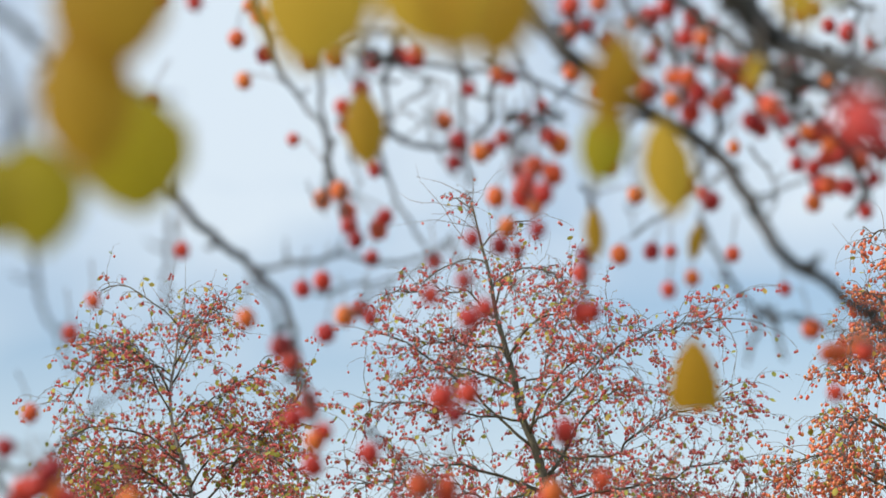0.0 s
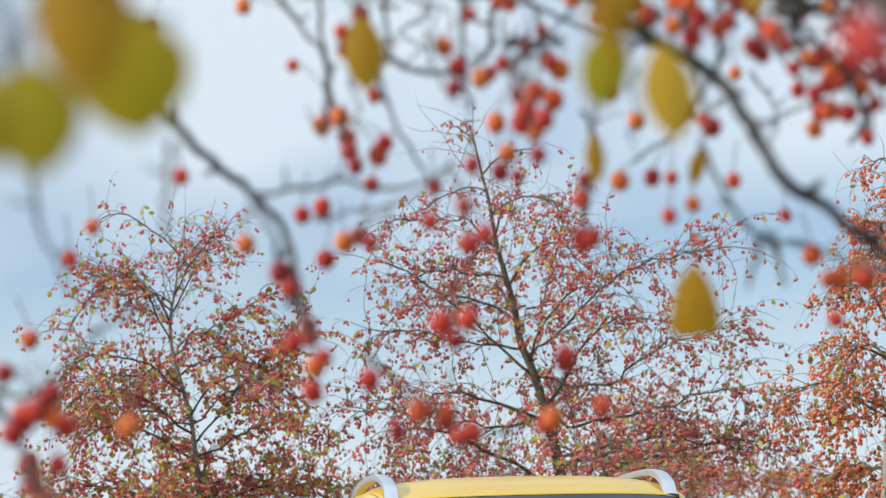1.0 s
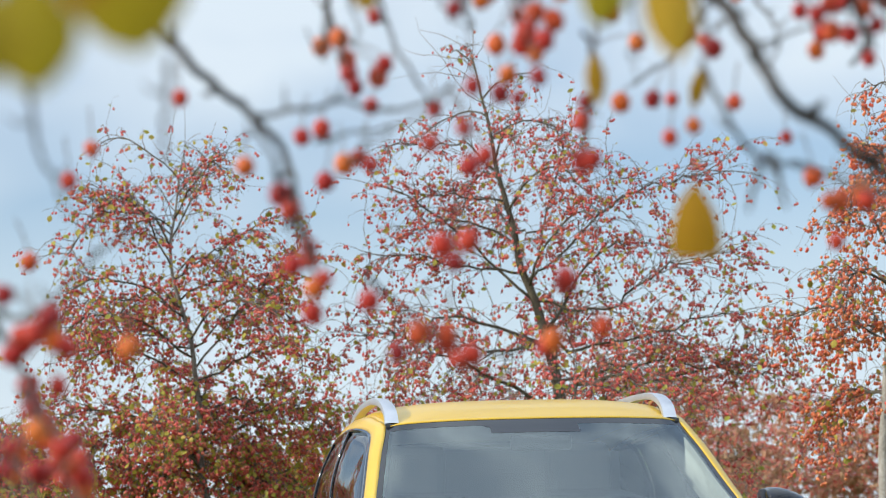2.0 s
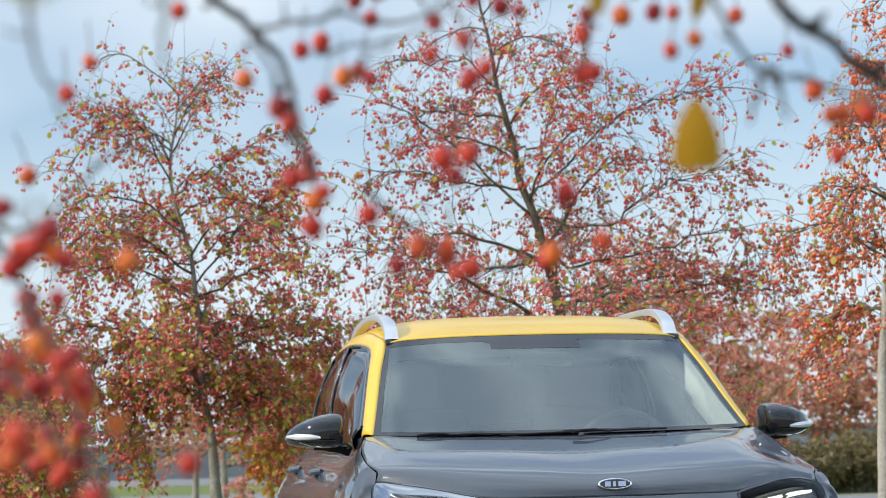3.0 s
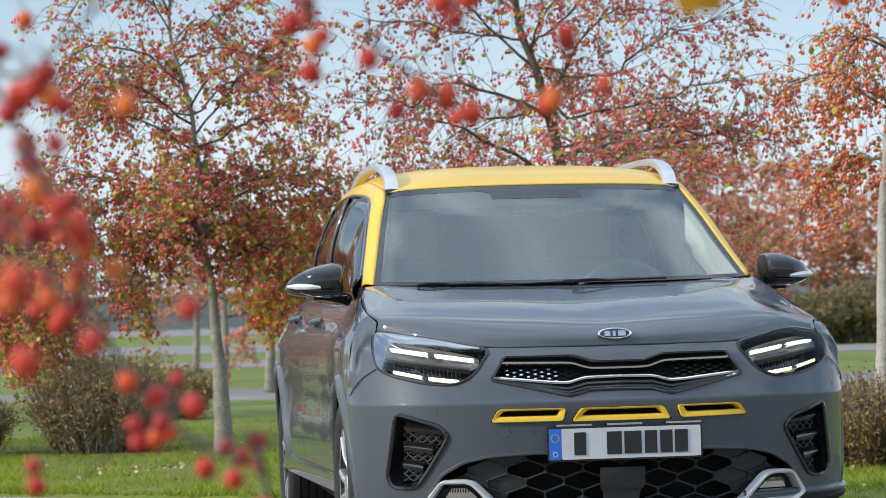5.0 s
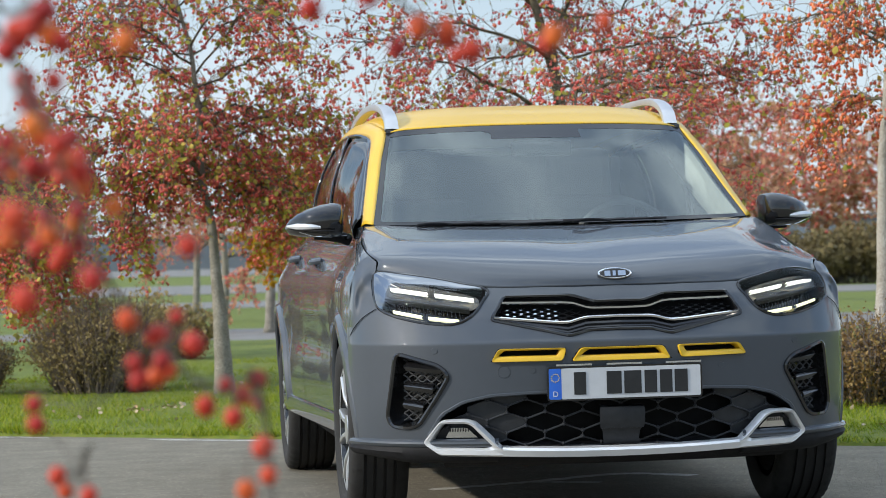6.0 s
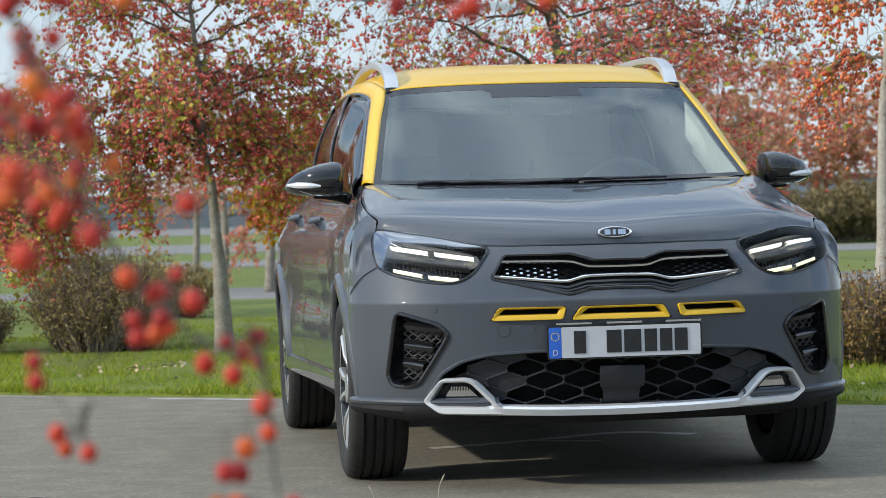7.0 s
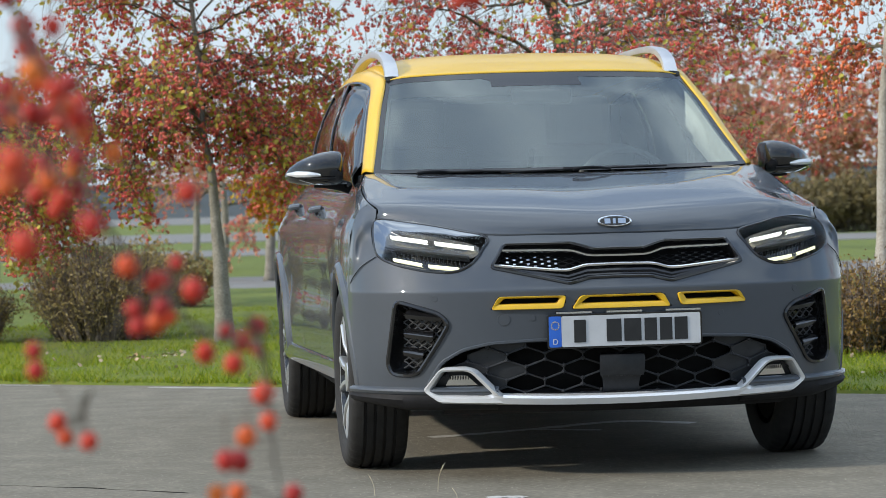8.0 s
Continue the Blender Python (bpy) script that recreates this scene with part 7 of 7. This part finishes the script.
TWIGS.append((0.0014, [(-0.560, -7.884, 1.430), (-0.550, -7.882, 1.418), (-0.538, -7.803, 1.418), (-0.529, -7.764, 1.410), (-0.521, -7.815, 1.380)]))
TWIGS.append((0.0022, [(-0.227, -7.526, 1.531), (-0.232, -7.562, 1.499), (-0.236, -7.628, 1.461), (-0.250, -7.621, 1.444), (-0.233, -7.551, 1.446)]))
TWIGS.append((0.0015, [(-0.173, -7.709, 1.465), (-0.166, -7.638, 1.456), (-0.174, -7.644, 1.440), (-0.192, -7.717, 1.414), (-0.210, -7.750, 1.400)]))
LEAVES = []
LEAVES.append((LEAF_OCHRE, (-0.585, -9.046, 1.183), 0.0416, 4, 0.95))
LEAVES.append((LEAF_OCHRE, (-0.594, -9.042, 1.160), 0.0514, 4, 0.62))
LEAVES.append((LEAF_OLIVE, (-0.586, -8.990, 1.149), 0.0441, 8, 0.95))
LEAVES.append((LEAF_OLIVE, (-0.610, -9.036, 1.122), 0.0372, 6, 0.85))
LEAVES.append((LEAF_OLIVE, (-0.621, -9.035, 1.119), 0.0301, 0, 0.80))
LEAVES.append((LEAF_YELLOW, (-0.514, -9.047, 1.184), 0.0460, -12, 0.85))
LEAVES.append((LEAF_YELLOW, (-0.493, -9.047, 1.184), 0.0425, 20, 0.75))
LEAVES.append((LEAF_YELLOW, (-0.470, -9.047, 1.183), 0.0407, -8, 0.80))
LEAVES.append((LEAF_OCHRE, (-0.452, -9.045, 1.170), 0.0336, -25, 0.55))
LEAVES.append((LEAF_YELLOW, (-0.363, -8.996, 1.181), 0.0206, 15, 0.70))
LEAVES.append((LEAF_YELLOW, (-0.312, -8.504, 1.269), 0.0204, -20, 0.50))
LEAVES.append((LEAF_OLIVE, (-0.399, -8.647, 1.214), 0.0391, -14, 0.62))
LEAVES.append((LEAF_YELLOW, (-0.378, -8.645, 1.207), 0.0469, 8, 0.55))
LEAVES.append((LEAF_BROWN, (-0.322, -8.182, 1.164), 0.0455, 0, 0.72))
LEAVES.append((LEAF_OCHRE, (-0.527, -8.159, 1.335), 0.0510, 3, 0.55))
LEAVES.append((LEAF_OCHRE, (-0.377, -8.098, 1.265), 0.0356, 3, 0.40))
LEAVES.append((LEAF_OCHRE, (-0.420, -8.993, 1.163), 0.0300, -5, 0.60))
LEAVES.append((LEAF_OCHRE, (-0.427, -8.991, 1.155), 0.0281, 8, 0.50))
LEAVES.append((LEAF_OCHRE, (-0.285, -7.899, 1.288), 0.0312, -15, 0.40))
LEAVES.append((LEAF_OLIVE, (-0.329, -8.899, 1.207), 0.0146, -30, 0.70))


def near_branches():
    r = np.random.default_rng(5)
    # the stem stands beside the camera, out of the way; its limb reaches over
    stem = curve([(1.75, -9.2, 0.0), (1.72, -9.15, 0.7), (1.60, -8.95, 1.3), (1.30, -8.7, 1.62), (0.75, -8.6, 1.66), (0.2, -8.55, 1.55)], 10)
    Build().tube(stem, np.linspace(0.06, 0.012, len(stem)), 12).make("trunk", BARK, near_tree, "rough grey-brown bark")
    second = curve([stem[22], (1.0, -9.0, 1.9), (0.2, -8.9, 1.9), (-0.6, -8.8, 1.75), (-1.1, -8.75, 1.5), (-1.15, -8.6, 1.2)], 8)
    Build().tube(second, np.linspace(0.03, 0.006, len(second)), 10).make("limb", BARK, near_tree)
    nodes = []
    for rad, pts in TWIGS:
        p = curve(pts, 8)
        p += np.array([[0.004 * noise.noise((a * 40, b * 40, c * 40)), 0, 0.004 * noise.noise((a * 40, c * 40, 7))] for a, b, c in p])
        thick = np.linspace(rad, rad * 0.55, len(p)) * (1 + 0.12 * np.array([noise.noise((a * 60, b * 60, c * 60)) for a, b, c in p]))
        twig = Build().tube(p, thick, 8)
        for i in range(6, len(p) - 2, 9):
            # short spurs with buds
            d = r.normal(0, 1, 3)
            d /= np.linalg.norm(d)
            twig.tube([p[i], p[i] + d * 0.010, p[i] + d * 0.016 + np.array([0, 0, 0.004])], [rad * 0.7, rad * 0.55, rad * 0.2], 6)
        twig.make("twig", DARKTWIG, near_tree)
        nodes.append(p)
    nodes = np.vstack(nodes)
    v, f = ICO[3]
    v = v.copy()
    dimple = np.exp(-((v[:, 0] ** 2 + v[:, 1] ** 2) / 0.06))
    v[:, 2] -= 0.16 * dimple * np.sign(v[:, 2])
    me = bpy.data.meshes.new("berry")
    me.from_pydata((v * np.array([1, 1, 1.06])).tolist(), [], f.tolist())
    me.polygons.foreach_set("use_smooth", [True] * len(me.polygons))
    me.materials.append(BERRY_NEAR)
    for group in FRUIT:
        for c in group:
            c = np.array(c)
            size = 0.0071 * (0.78 + 0.40 * r.random())
            ob = new("berry", me)
            ob.parent = near_tree
            tip = Vector((r.normal(0, 0.3), r.normal(0, 0.3), 1)).to_track_quat("Z", "Y").to_euler()
            ob.matrix_basis = Matrix.LocRotScale(Vector(c), tip, Vector((size, size, size * (1 + 0.15 * r.random()))))
            near = nodes[np.argmin(np.linalg.norm((nodes - c) * np.array([1, 1, 0.8]) - np.array([0, 0, 0.02]), axis=1))]
            gap = near - c
            if np.linalg.norm(gap) > 0.075:
                near = c + np.array([r.normal(0, 0.006), r.normal(0, 0.006), 0.035])
            mid = (c + near) / 2 + np.array([0, 0, 0.006])
            Build().tube(curve([c + np.array([0, 0, size]), mid, near], 4), 0.0007, 5).make("stalk", TWIG, near_tree)
            # dried calyx
            Build().balls([c - np.array([0, 0, size * 1.0])], [0.0016], 1).make("calyx", DARK, near_tree)
    for material, base, length, angle, ratio in LEAVES:
        lv, lface = leaf_shape(1.0, 0.35, 1.0, material is LEAF_BROWN)
        lv = np.column_stack([lv[:, 0] * ratio, lv[:, 2] * 1.0, -lv[:, 1]]) * length
        a = radians(angle)
        lv = np.column_stack([lv[:, 0] * math.cos(a) - lv[:, 2] * math.sin(a), lv[:, 1], lv[:, 0] * math.sin(a) + lv[:, 2] * math.cos(a)])
        b = Build().add(lv + np.array(base), lface)
        b.make("leaf", material, near_tree)
        Build().tube([np.array(base), np.array(base) + np.array([0.002, 0.004, 0.02])], 0.0009, 5).make("leaf_stalk", TWIG, near_tree)


near_branches()
